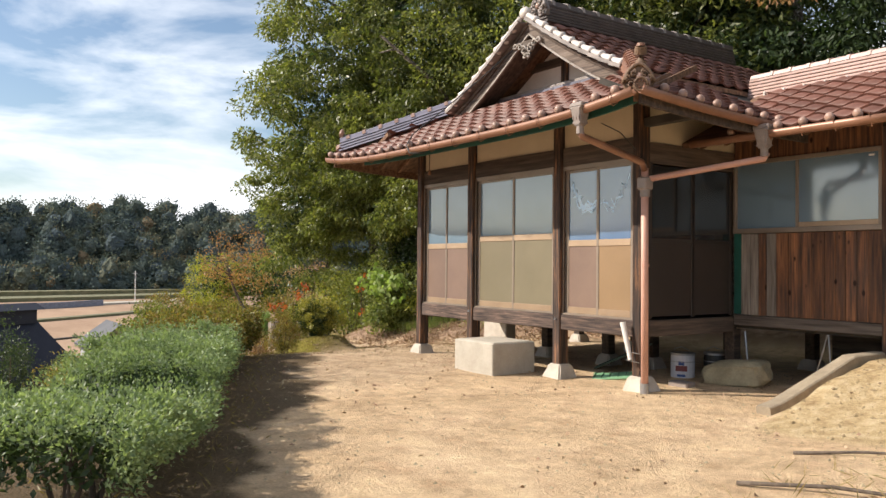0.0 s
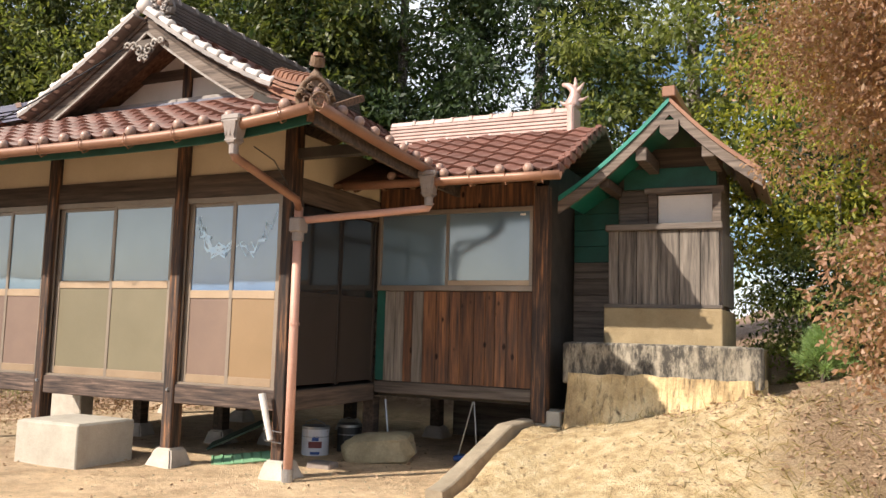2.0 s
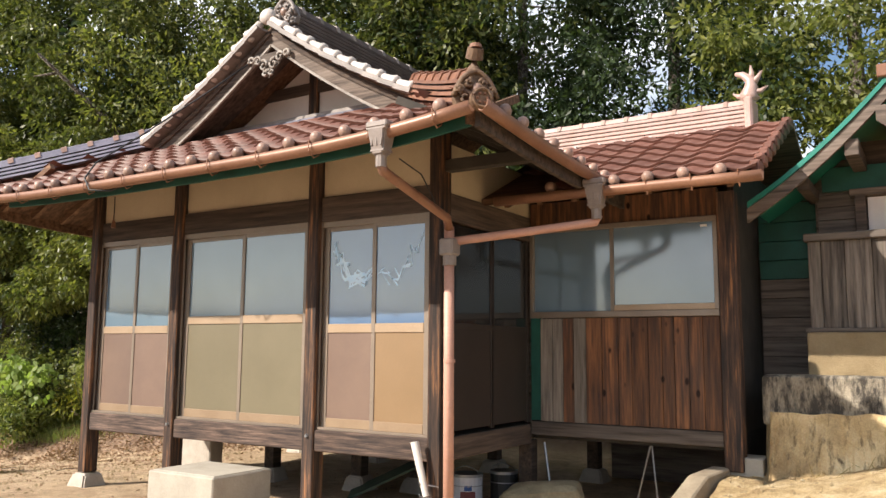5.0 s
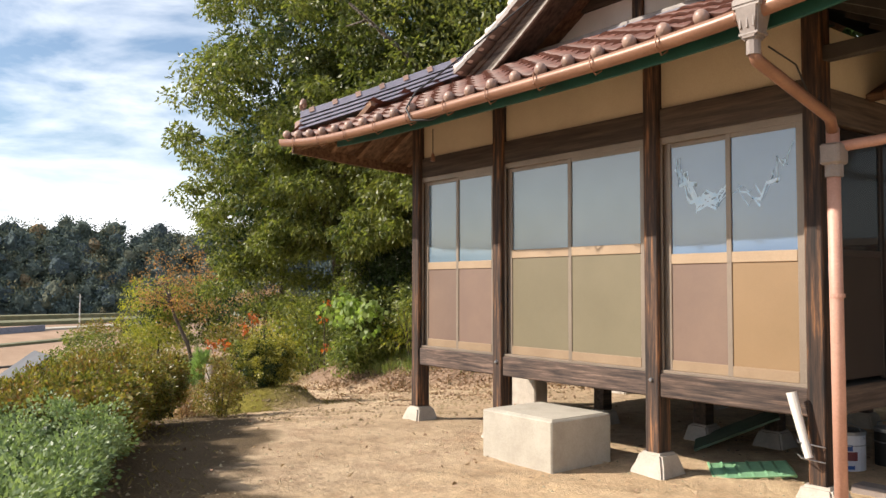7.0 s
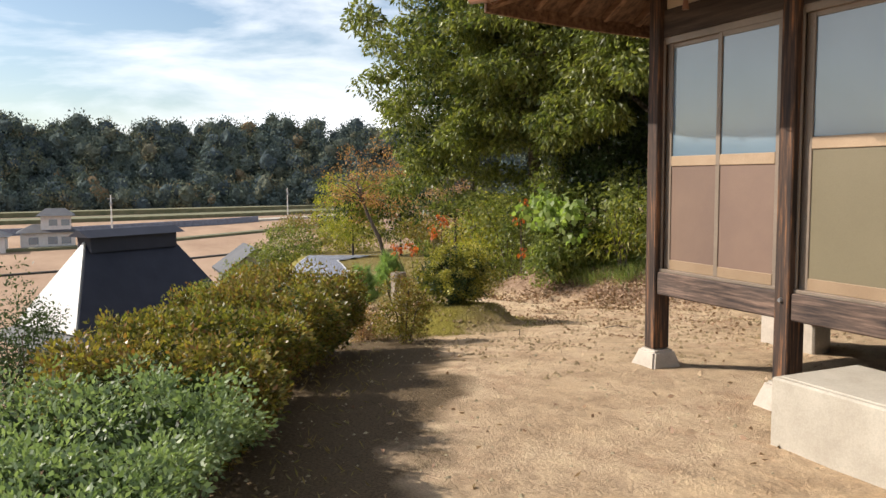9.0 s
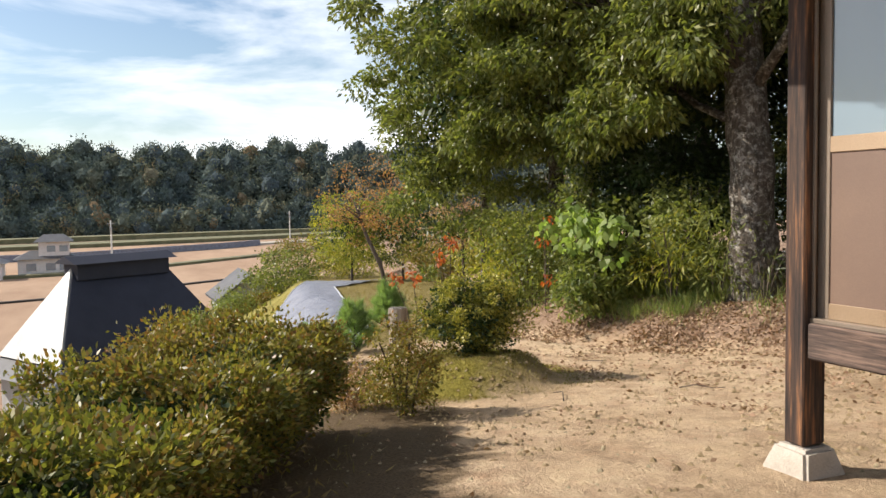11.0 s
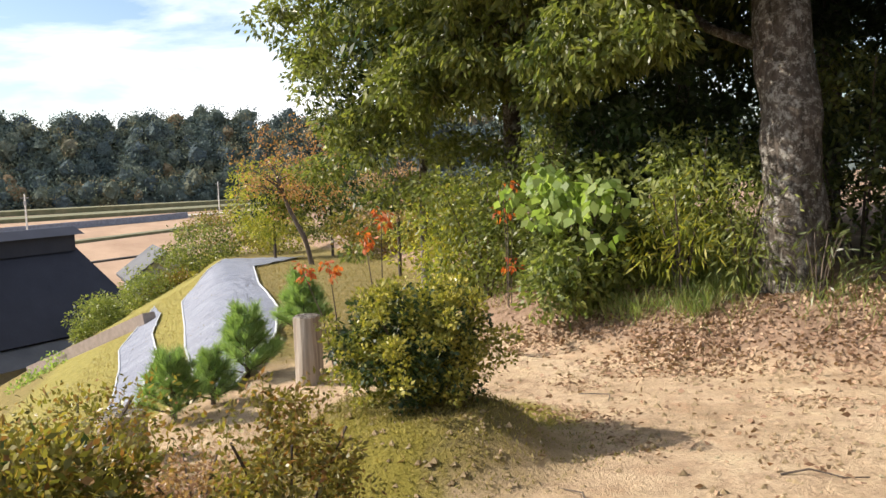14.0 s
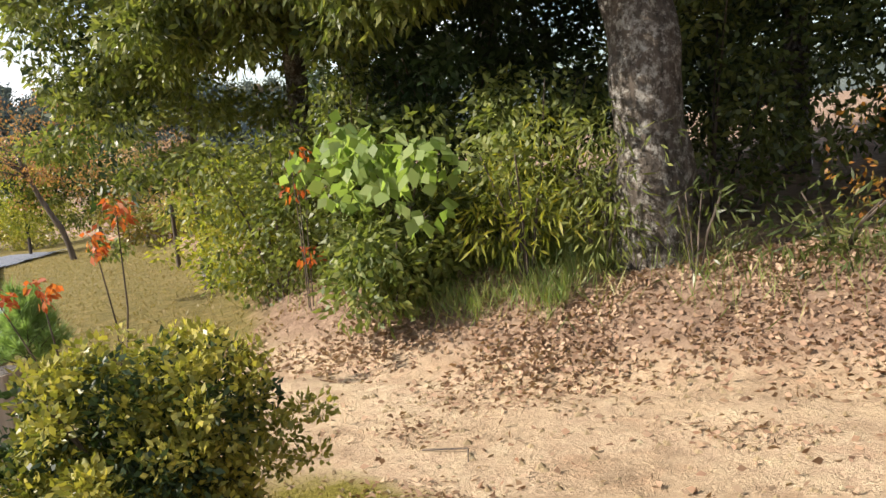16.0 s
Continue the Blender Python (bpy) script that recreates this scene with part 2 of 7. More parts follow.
M["leaf_tree"] = foliage("broadleaf tree leaves", [(0.037, 0.055, 0.018), (0.078, 0.108, 0.029), (0.156, 0.185, 0.050), (0.313, 0.315, 0.095)], 0.4, 0.38)
M["leaf_deep"] = foliage("deep green drooping leaves", [(0.024, 0.038, 0.014), (0.052, 0.074, 0.022), (0.11, 0.135, 0.040), (0.21, 0.22, 0.07)], 0.35, 0.36)
# evergreen colour, also used as painted shade inside crowns, hedges and bush
M["leaf_dark"] = foliage("dark evergreen and shade leaves", [(0.016, 0.030, 0.015), (0.036, 0.060, 0.024), (0.075, 0.108, 0.042)], 0.3)
M["leaf_mid"] = foliage("mid green undergrowth leaves", [(0.065, 0.095, 0.030), (0.155, 0.190, 0.055), (0.33, 0.335, 0.105)], 0.4)
M["leaf_yellow"] = foliage("yellow green leaves", [(0.142, 0.184, 0.031), (0.267, 0.283, 0.046), (0.441, 0.368, 0.062)], 0.45)
M["leaf_bright"] = foliage("bright large leaves", [(0.133, 0.208, 0.047), (0.218, 0.296, 0.085), (0.328, 0.384, 0.153)], 0.5)
M["leaf_hedge"] = foliage("grey green hedge leaves", [(0.092, 0.138, 0.064), (0.18, 0.245, 0.118), (0.31, 0.375, 0.195)], 0.32, 0.45)
M["leaf_azalea"] = foliage("autumn azalea leaves", [(0.045, 0.062, 0.016), (0.150, 0.175, 0.038), (0.330, 0.300, 0.066), (0.26, 0.115, 0.045)], 0.35, 0.4)
M["leaf_bush"] = foliage("olive bush leaves", [(0.085, 0.110, 0.026), (0.23, 0.225, 0.05), (0.54, 0.45, 0.10)], 0.3, 0.35)
M["leaf_red"] = foliage("red autumn leaves", [(0.30, 0.05, 0.02), (0.48, 0.10, 0.03), (0.42, 0.16, 0.05)], 0.5)
M["leaf_orange"] = foliage("orange brown leaves", [(0.260, 0.091, 0.026), (0.442, 0.182, 0.046), (0.338, 0.221, 0.065), (0.208, 0.182, 0.052)], 0.45)
M["leaf_persimmon"] = foliage("faded persimmon leaves", [(0.24, 0.10, 0.05), (0.40, 0.17, 0.08), (0.46, 0.25, 0.12), (0.26, 0.20, 0.08)], 0.4)
M["leaf_brown"] = foliage("faded brown maple leaves", [(0.20, 0.105, 0.070), (0.38, 0.215, 0.145), (0.52, 0.33, 0.23), (0.30, 0.20, 0.10)], 0.4)
M["leaf_fallen"] = foliage("fallen dry leaves", [(0.21, 0.125, 0.08), (0.37, 0.25, 0.165), (0.54, 0.41, 0.28), (0.27, 0.15, 0.09)], 0.1, 0.7)
M["grass"] = foliage("long green grass", [(0.085, 0.15, 0.035), (0.18, 0.25, 0.07), (0.40, 0.36, 0.15)], 0.35)
M["grass_moss"] = foliage("short moss tufts", [(0.12, 0.12, 0.03), (0.24, 0.21, 0.05), (0.36, 0.27, 0.10)], 0.2, 0.8)
M["grass_dry"] = foliage("dry straw grass", [(0.20, 0.14, 0.06), (0.34, 0.24, 0.10), (0.18, 0.16, 0.05)], 0.3)
M["pine"] = foliage("young pine needles", [(0.13, 0.20, 0.07), (0.22, 0.33, 0.12), (0.35, 0.45, 0.18)], 0.35)
# base colours lifted and blued to stand for haze over the hill
M["far_wood"] = plain("hazed distant wooded hill", (0.065, 0.086, 0.086), (0.111, 0.130, 0.111), 0.95, 0.12, 0.9, bumps=1.0, dist=0.6)
# one tin roof in two tones: shade in the dark, sun in the pale
M["tin_shade"] = plain("tin roof in dark shade tone", (0.018, 0.02, 0.032), (0.028, 0.03, 0.045), 0.6, 0.6, 12, bumps=0.05, spec=0.25)
M["tin_sun"] = plain("tin roof in sunlit tone", (0.42, 0.41, 0.39), (0.52, 0.51, 0.49), 0.35, 0.8, 12, metal=0.2, bumps=0.1)
M["house_white"] = plain("pale house wall", (0.34, 0.34, 0.34), (0.42, 0.42, 0.42), 0.8, 0.5, 8)
M["house_roof"] = plain("grey tile roof", (0.05, 0.05, 0.055), (0.085, 0.085, 0.09), 0.6, 0.8, 10)
M["sheet_grey"] = plain("grey weed sheet", (0.145, 0.155, 0.20), (0.245, 0.26, 0.315), 0.55, 1.6, 7, bumps=1.0, dist=0.12)
M["sheet_hem"] = plain("white sheet hem", (0.42, 0.43, 0.45), (0.55, 0.56, 0.58), 0.6, 4, 20)
M["bank"] = plain("rough grass bank", (0.10, 0.11, 0.055), (0.20, 0.18, 0.10), 0.95, 0.3, 3)
M["moss"] = plain("yellow green moss", (0.10, 0.11, 0.02), (0.22, 0.20, 0.04), 0.95, 3, 50, bumps=1.0, dist=0.02)


def glass_mat(name, low, high):
    m, n, l, b = nodes_of(name)
    co = n.new("ShaderNodeTexCoord").outputs["Object"]
    c = ramp(n, l, noise_node(n, l, co, 0.8, 2).outputs["Fac"], [(0.35, low), (0.65, high)]).outputs["Color"]
    l.new(c, b.inputs["Base Color"])
    b.inputs["Roughness"].default_value = 0.5
    b.inputs["Specular IOR Level"].default_value = 0.5
    b.inputs["Coat Weight"].default_value = 1.0
    b.inputs["Coat Roughness"].default_value = 0.09
    b.inputs["Coat IOR"].default_value = 2.1
    bump(n, l, b, noise_node(n, l, co, 1.6, 2).outputs["Fac"], 0.05, 0.02)
    return m


M["glass"] = glass_mat("obscured window glass", (0.10, 0.165, 0.225), (0.15, 0.225, 0.285))
M["glass_blue"] = glass_mat("bluer window glass", (0.05, 0.12, 0.25), (0.09, 0.17, 0.30))


# near-black base in place of the unlit room behind clear glass
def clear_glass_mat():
    m, n, l, b = nodes_of("near-black glass for dim room")
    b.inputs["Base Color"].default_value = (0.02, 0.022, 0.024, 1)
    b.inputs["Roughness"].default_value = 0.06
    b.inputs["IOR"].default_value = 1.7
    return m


M["glass_dark"] = clear_glass_mat()


def bark_mat():
    """Grey-brown bark with pale lichen blotches and furrows."""
    m, n, l, b = nodes_of("lichen bark")
    co = n.new("ShaderNodeTexCoord").outputs["Object"]
    fur = noise_node(n, l, co, 17, 6, 0.75, (1, 1, 0.35))
    blot = noise_node(n, l, co, 13, 6, 0.8)
    c = ramp(n, l, fur.outputs["Fac"], [(0.33, (0.025, 0.02, 0.015)), (0.5, (0.10, 0.08, 0.062)), (0.7, (0.19, 0.155, 0.125))]).outputs["Color"]
    c = mixc(n, l, ramp(n, l, blot.outputs["Fac"], [(0.50, (0, 0, 0)), (0.62, (1, 1, 1))]).outputs["Color"], c, mixc(n, l, fur.outputs["Fac"], (0.24, 0.22, 0.19), (0.60, 0.57, 0.51)))
    l.new(c, b.inputs["Base Color"])
    b.inputs["Roughness"].default_value = 0.95
    bump(n, l, b, fur.outputs["Fac"], 1.0, 0.07)
    return m


M["bark"] = bark_mat()


def stained_concrete():
    m, n, l, b = nodes_of("mould stained concrete")
    co = n.new("ShaderNodeTexCoord").outputs["Object"]
    streak = noise_node(n, l, co, 9, 7, 0.78, (1, 1, 0.35))
    blot = noise_node(n, l, co, 2.2, 5, 0.6)
    fine = noise_node(n, l, co, 60, 4, 0.7)
    base = ramp(n, l, blot.outputs["Fac"], [(0.3, (0.27, 0.225, 0.16)), (0.7, (0.41, 0.36, 0.28))]).outputs["Color"]
    c = mixc(n, l, ramp(n, l, streak.outputs["Fac"], [(0.40, (0, 0, 0)), (0.56, (1, 1, 1))]).outputs["Color"], base, (0.060, 0.052, 0.043))
    l.new(c, b.inputs["Base Color"])
    b.inputs["Roughness"].default_value = 0.95
    bump(n, l, b, fine.outputs["Fac"], 0.8, 0.012)
    return m


M["stained"] = stained_concrete()


def earth_mat():
    """Dry yellow earth with dark root stains running down."""
    m, n, l, b = nodes_of("eroded yellow earth")
    co = n.new("ShaderNodeTexCoord").outputs["Object"]
    run = noise_node(n, l, co, 16, 6, 0.7, (1, 1, 0.16))
    blot, fine = noise_node(n, l, co, 2.4, 5, 0.6), noise_node(n, l, co, 70, 4, 0.7)
    c = ramp(n, l, blot.outputs["Fac"], [(0.30, (0.30, 0.20, 0.10)), (0.5, (0.54, 0.40, 0.21)), (0.7, (0.74, 0.60, 0.36))]).outputs["Color"]
    c = mixc(n, l, ramp(n, l, run.outputs["Fac"], [(0.52, (0, 0, 0)), (0.68, (1, 1, 1))]).outputs["Color"], c, (0.13, 0.09, 0.05))
    c = mixc(n, l, 0.5, c, ramp(n, l, fine.outputs["Fac"], [(0.3, (0.28, 0.28, 0.28)), (0.7, (0.7, 0.7, 0.7))]).outputs["Color"], "OVERLAY")
    l.new(c, b.inputs["Base Color"])
    b.inputs["Roughness"].default_value = 0.97
    bump(n, l, b, run.outputs["Fac"], 0.8, 0.03)
    return m


M["earth"] = earth_mat()


def ground_mat():
    """Sandy yard, turf on the banks, ploughed soil in the valley, leaf mould in the wood."""
    m, n, l, b = nodes_of("ground")
    geo = n.new("ShaderNodeNewGeometry").outputs["Position"]
    big, mid = noise_node(n, l, geo, 0.7, 6, 0.65), noise_node(n, l, geo, 6, 6, 0.7)
    fine = noise_node(n, l, geo, 55, 5, 0.75)
    peb = n.new("ShaderNodeTexVoronoi")
    peb.inputs["Scale"].default_value = 28
    l.new(geo, peb.inputs["Vector"])
    sand = ramp(n, l, big.outputs["Fac"], [(0.30, (0.42, 0.298, 0.19)), (0.52, (0.55, 0.41, 0.272)), (0.72, (0.63, 0.485, 0.335))]).outputs["Color"]
    sand = mixc(n, l, 0.55, sand, ramp(n, l, mid.outputs["Fac"], [(0.3, (0.3, 0.3, 0.3)), (0.7, (0.68, 0.67, 0.65))]).outputs["Color"], "OVERLAY")
    sand = mixc(n, l, 0.5, sand, ramp(n, l, fine.outputs["Fac"], [(0.3, (0.28, 0.28, 0.28)), (0.7, (0.7, 0.7, 0.7))]).outputs["Color"], "OVERLAY")
    sand = mixc(n, l, ramp(n, l, peb.outputs["Distance"], [(0.06, (1, 1, 1)), (0.13, (0, 0, 0))]).outputs["Color"], sand, (0.38, 0.28, 0.19))
    patch = noise_node(n, l, geo, 2.3, 6, 0.7)
    sand = mixc(n, l, 0.6, sand, ramp(n, l, patch.outputs["Fac"], [(0.32, (0.30, 0.28, 0.26)), (0.5, (0.5, 0.5, 0.5)), (0.68, (0.66, 0.65, 0.63))]).outputs["Color"], "OVERLAY")
    turf = ramp(n, l, mid.outputs["Fac"], [(0.3, (0.12, 0.10, 0.035)), (0.5, (0.20, 0.16, 0.055)), (0.7, (0.30, 0.22, 0.09))]).outputs["Color"]
    mould = ramp(n, l, mid.outputs["Fac"], [(0.3, (0.17, 0.105, 0.07)), (0.55, (0.33, 0.225, 0.155)), (0.75, (0.45, 0.33, 0.235))]).outputs["Color"]
    soil = ramp(n, l, noise_node(n, l, geo, 0.05, 4, 0.6, (1, 3, 1)).outputs["Fac"], [(0.35, (0.30, 0.20, 0.135)), (0.65, (0.39, 0.27, 0.185))]).outputs["Color"]

    def zone(name):
        a = n.new("ShaderNodeAttribute")
        a.attribute_name = name
        ad = n.new("ShaderNodeMath")
        ad.operation = "MULTIPLY_ADD"
        ad.inputs[1].default_value = 0.55
        l.new(mid.outputs["Fac"], ad.inputs[0])
        l.new(a.outputs["Fac"], ad.inputs[2])
        return ramp(n, l, ad.outputs["Value"], [(0.62, (0, 0, 0)), (0.92, (1, 1, 1))]).outputs["Color"]

    sand = mixc(n, l, zone("pale"), sand, mixc(n, l, 1.0, sand, (1.2, 1.18, 1.12), "MULTIPLY"))
    ochre = ramp(n, l, mid.outputs["Fac"], [(0.28, (0.30, 0.195, 0.10)), (0.48, (0.54, 0.40, 0.22)), (0.68, (0.70, 0.57, 0.36))]).outputs["Color"]
    ochre = mixc(n, l, 0.5, ochre, ramp(n, l, fine.outputs["Fac"], [(0.3, (0.25, 0.25, 0.25)), (0.7, (0.72, 0.72, 0.72))]).outputs["Color"], "OVERLAY")
    c = mixc(n, l, zone("turf"), sand, turf)
    c = mixc(n, l, zone("ochre"), c, ochre)
    # brown leaf litter, its dark colour also painting the maple's shade
    c = mixc(n, l, zone("litter"), c, ramp(n, l, fine.outputs["Fac"], [(0.3, (0.12, 0.075, 0.045)), (0.5, (0.27, 0.18, 0.11)), (0.7, (0.42, 0.31, 0.20))]).outputs["Color"])
    c = mixc(n, l, zone("lawn"), c, ramp(n, l, mid.outputs["Fac"], [(0.3, (0.17, 0.155, 0.04)), (0.7, (0.33, 0.28, 0.085))]).outputs["Color"])
    c = mixc(n, l, zone("mould"), c, mould)
    # dark soil at the hedge foot, with part of the hedge's shadow painted in
    humus_shade = ramp(n, l, fine.outputs["Fac"], [(0.3, (0.075, 0.052, 0.032)), (0.7, (0.22, 0.16, 0.095))]).outputs["Color"]
    c = mixc(n, l, zone("humus_shade"), c, humus_shade)
    moss = ramp(n, l, fine.outputs["Fac"], [(0.3, (0.13, 0.115, 0.02)), (0.7, (0.30, 0.25, 0.055))]).outputs["Color"]
    c = mixc(n, l, zone("moss"), c, moss)
    c = mixc(n, l, zone("soil"), c, soil)
    l.new(c, b.inputs["Base Color"])
    b.inputs["Roughness"].default_value = 0.97
    b.inputs["Specular IOR Level"].default_value = 0.15
    ad = n.new("ShaderNodeMath")
    ad.operation = "MULTIPLY_ADD"
    ad.inputs[1].default_value = 2.0
    l.new(mid.outputs["Fac"], ad.inputs[0])
    l.new(fine.outputs["Fac"], ad.inputs[2])
    bump(n, l, b, ad.outputs["Value"], 0.9, 0.03)
    return m


M["ground"] = ground_mat()


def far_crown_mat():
    """Distant tree crowns, haze mixed into their bluish colour, a few turning orange."""
    m, n, l, b = nodes_of("hazed distant crowns")
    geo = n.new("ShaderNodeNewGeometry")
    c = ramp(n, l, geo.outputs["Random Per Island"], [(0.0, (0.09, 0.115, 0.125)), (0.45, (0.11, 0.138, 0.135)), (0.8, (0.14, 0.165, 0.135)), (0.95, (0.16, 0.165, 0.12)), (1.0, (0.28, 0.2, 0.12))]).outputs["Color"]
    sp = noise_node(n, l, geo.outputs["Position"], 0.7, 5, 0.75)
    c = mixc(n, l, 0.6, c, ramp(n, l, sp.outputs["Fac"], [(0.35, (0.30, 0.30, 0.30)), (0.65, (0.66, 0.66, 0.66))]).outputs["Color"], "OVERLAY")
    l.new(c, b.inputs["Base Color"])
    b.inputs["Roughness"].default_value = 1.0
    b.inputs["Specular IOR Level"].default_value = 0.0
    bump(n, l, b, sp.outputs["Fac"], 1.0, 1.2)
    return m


M["far_crown"] = far_crown_mat()


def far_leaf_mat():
    """Leaf masses far off, haze in their colour: patches of blue-green, olive and a little orange."""
    m, n, l, b = nodes_of("hazed distant leaf masses")
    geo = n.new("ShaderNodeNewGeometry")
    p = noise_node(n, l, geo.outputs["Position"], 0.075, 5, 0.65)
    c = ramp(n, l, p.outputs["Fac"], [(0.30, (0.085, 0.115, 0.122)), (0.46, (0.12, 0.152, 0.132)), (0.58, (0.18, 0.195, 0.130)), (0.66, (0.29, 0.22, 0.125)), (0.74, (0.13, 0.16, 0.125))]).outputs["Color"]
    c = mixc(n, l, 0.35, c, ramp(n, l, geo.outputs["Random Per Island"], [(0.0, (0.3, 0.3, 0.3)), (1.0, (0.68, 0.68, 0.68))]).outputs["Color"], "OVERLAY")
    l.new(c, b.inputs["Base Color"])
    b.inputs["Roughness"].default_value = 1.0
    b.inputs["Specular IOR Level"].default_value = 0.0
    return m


M["far_leaf"] = far_leaf_mat()

# ---------------------------------------------------------------- building helpers
def thing(name, at=(0, 0, 0), label="", category="", group="", kind=""):
    e = new(name)
    e.location = at
    return tagged(e, label, category, group, kind)


def part(name, bm, material, parent=None, label="", smooth=False):
    """Links a bmesh, given in world coordinates, as one mesh under a thing or part."""
    me = bpy.data.meshes.new(name)
    bm.to_mesh(me)
    bm.free()
    me.materials.append(M[material])
    if smooth:
        me.polygons.foreach_set("use_smooth", [True] * len(me.polygons))
    ob = new(name, me)
    if parent is not None:
        put_under(ob, parent)
    if label:
        tagged(ob, label)
    return ob


def put_under(ob, parent):
    ob.parent = parent
    if parent.parent is None:
        ob.matrix_parent_inverse = Matrix.Translation(-parent.location)


def mesh_part(name, verts, faces, material, parent=None, label="", smooth=False):
    me = bpy.data.meshes.new(name)
    me.from_pydata(verts, [], faces)
    me.materials.append(M[material])
    if smooth:
        me.polygons.foreach_set("use_smooth", [True] * len(me.polygons))
    ob = new(name, me)
    if parent is not None:
        put_under(ob, parent)
    if label:
        tagged(ob, label)
    return ob


def box(x0, x1, y0, y1, z0, z1, bev=0.006, bm=None):
    bm = bm or bmesh.new()
    r = bmesh.ops.create_cube(bm, size=1, matrix=Matrix.Translation(((x0 + x1) / 2, (y0 + y1) / 2, (z0 + z1) / 2)) @ Matrix.Diagonal((x1 - x0, y1 - y0, z1 - z0, 1)))
    if bev:
        es = {e for v in r["verts"] for e in v.link_edges}
        bmesh.ops.bevel(bm, geom=list(es), offset=bev, segments=1, affect="EDGES")
    return bm


def tube(pts, r, seg=8, bm=None, r1=None):
    """A round bar along points, its radius running from r to r1."""
    bm = bm or bmesh.new()
    pts = [Vector(p) for p in pts]
    rings = []
    for i, p in enumerate(pts):
        d = (pts[min(i + 1, len(pts) - 1)] - pts[max(i - 1, 0)]).normalized()
        a = d.cross(Vector((0, 0, 1)) if abs(d.z) < 0.95 else Vector((1, 0, 0))).normalized()
        b = d.cross(a)
        rr = r + ((r1 if r1 is not None else r) - r) * i / max(1, len(pts) - 1)
        rings.append([bm.verts.new(p + (a * math.cos(k * math.tau / seg) + b * math.sin(k * math.tau / seg)) * rr) for k in range(seg)])
    for q, s in zip(rings, rings[1:]):
        for k in range(seg):
            bm.faces.new((q[k], q[(k + 1) % seg], s[(k + 1) % seg], s[k]))
    bm.faces.new(rings[0][::-1])
    bm.faces.new(rings[-1])
    return bm


def slab(surf, us, vs, thick, keep=None):
    """A curved slab over a grid of a surface, with its thickness downwards."""
    bm = bmesh.new()
    top = [[bm.verts.new(surf(u, v)) for u in us] for v in vs]
    bot = [[bm.verts.new(surf(u, v) - Vector((0, 0, thick))) for u in us] for v in vs]
    nv, nu = len(vs), len(us)
    for j in range(nv - 1):
        for i in range(nu - 1):
            bm.faces.new((top[j][i], top[j][i + 1], top[j + 1][i + 1], top[j + 1][i]))
            bm.faces.new((bot[j][i], bot[j + 1][i], bot[j + 1][i + 1], bot[j][i + 1]))
    for j in range(nv - 1):
        bm.faces.new((top[j][0], top[j + 1][0], bot[j + 1][0], bot[j][0]))
        bm.faces.new((top[j][-1], bot[j][-1], bot[j + 1][-1], top[j + 1][-1]))
    for i in range(nu - 1):
        bm.faces.new((top[0][i], bot[0][i], bot[0][i + 1], top[0][i + 1]))
        bm.faces.new((top[-1][i], top[-1][i + 1], bot[-1][i + 1], bot[-1][i]))
    bmesh.ops.recalc_face_normals(bm, faces=bm.faces)
    return bm


def sweep(section, pts, ups=None, bm=None):
    """A section (list of side, up) carried along points."""
    bm = bm or bmesh.new()
    pts = [Vector(p) for p in pts]
    rings = []
    for i, p in enumerate(pts):
        d = (pts[min(i + 1, len(pts) - 1)] - pts[max(i - 1, 0)]).normalized()
        side = d.cross(Vector((0, 0, 1))).normalized()
        up = side.cross(d)
        rings.append([bm.verts.new(p + side * s + up * h) for s, h in section])
    k = len(section)
    for q, s in zip(rings, rings[1:]):
        for i in range(k):
            bm.faces.new((q[i], q[(i + 1) % k], s[(i + 1) % k], s[i]))
    bm.faces.new(rings[0][::-1])
    bm.faces.new(rings[-1])
    bmesh.ops.recalc_face_normals(bm, faces=bm.faces)
    return bm


def dome(c, r, squash=(1, 1, 1), seg=10, bm=None, rot=None):
    bm = bm or bmesh.new()
    m = Matrix.Translation(c)
    if rot:
        m = m @ rot
    bmesh.ops.create_uvsphere(bm, u_segments=seg, v_segments=max(5, seg // 2 + 1), radius=r, matrix=m @ Matrix.Diagonal((*squash, 1)))
    return bm


def ease(a, b, v):
    t = min(1, max(0, (v - a) / (b - a)))
    return t * t * (3 - 2 * t)

# ---------------------------------------------------------------- ground
EDGE = [(40, -26), (12, -12), (3, -7.9), (0.9, -6.6), (-4.6, -4.1), (-7.6, -2.9), (-10.2, -1.3), (-12.5, 0.0), (-16, 1.0), (-24, 2.9), (-37, 5.6), (-50, 9), (-90, 18), (-160, 60)]
WOOD = [(-60, 13), (-30, 9.5), (-16, 4.6), (-12.5, 2.7), (-9.3, 3.3), (-6.5, 4.2), (-3, 5.4), (3, 5.6), (6, 4.0), (20, 2.0), (60, 0)]
VALLEY = -11.0


def line_y(line, x):
    """The y of a polyline that runs in x."""
    pts = sorted(line)
    return float(np.interp(x, [p[0] for p in pts], [p[1] for p in pts]))


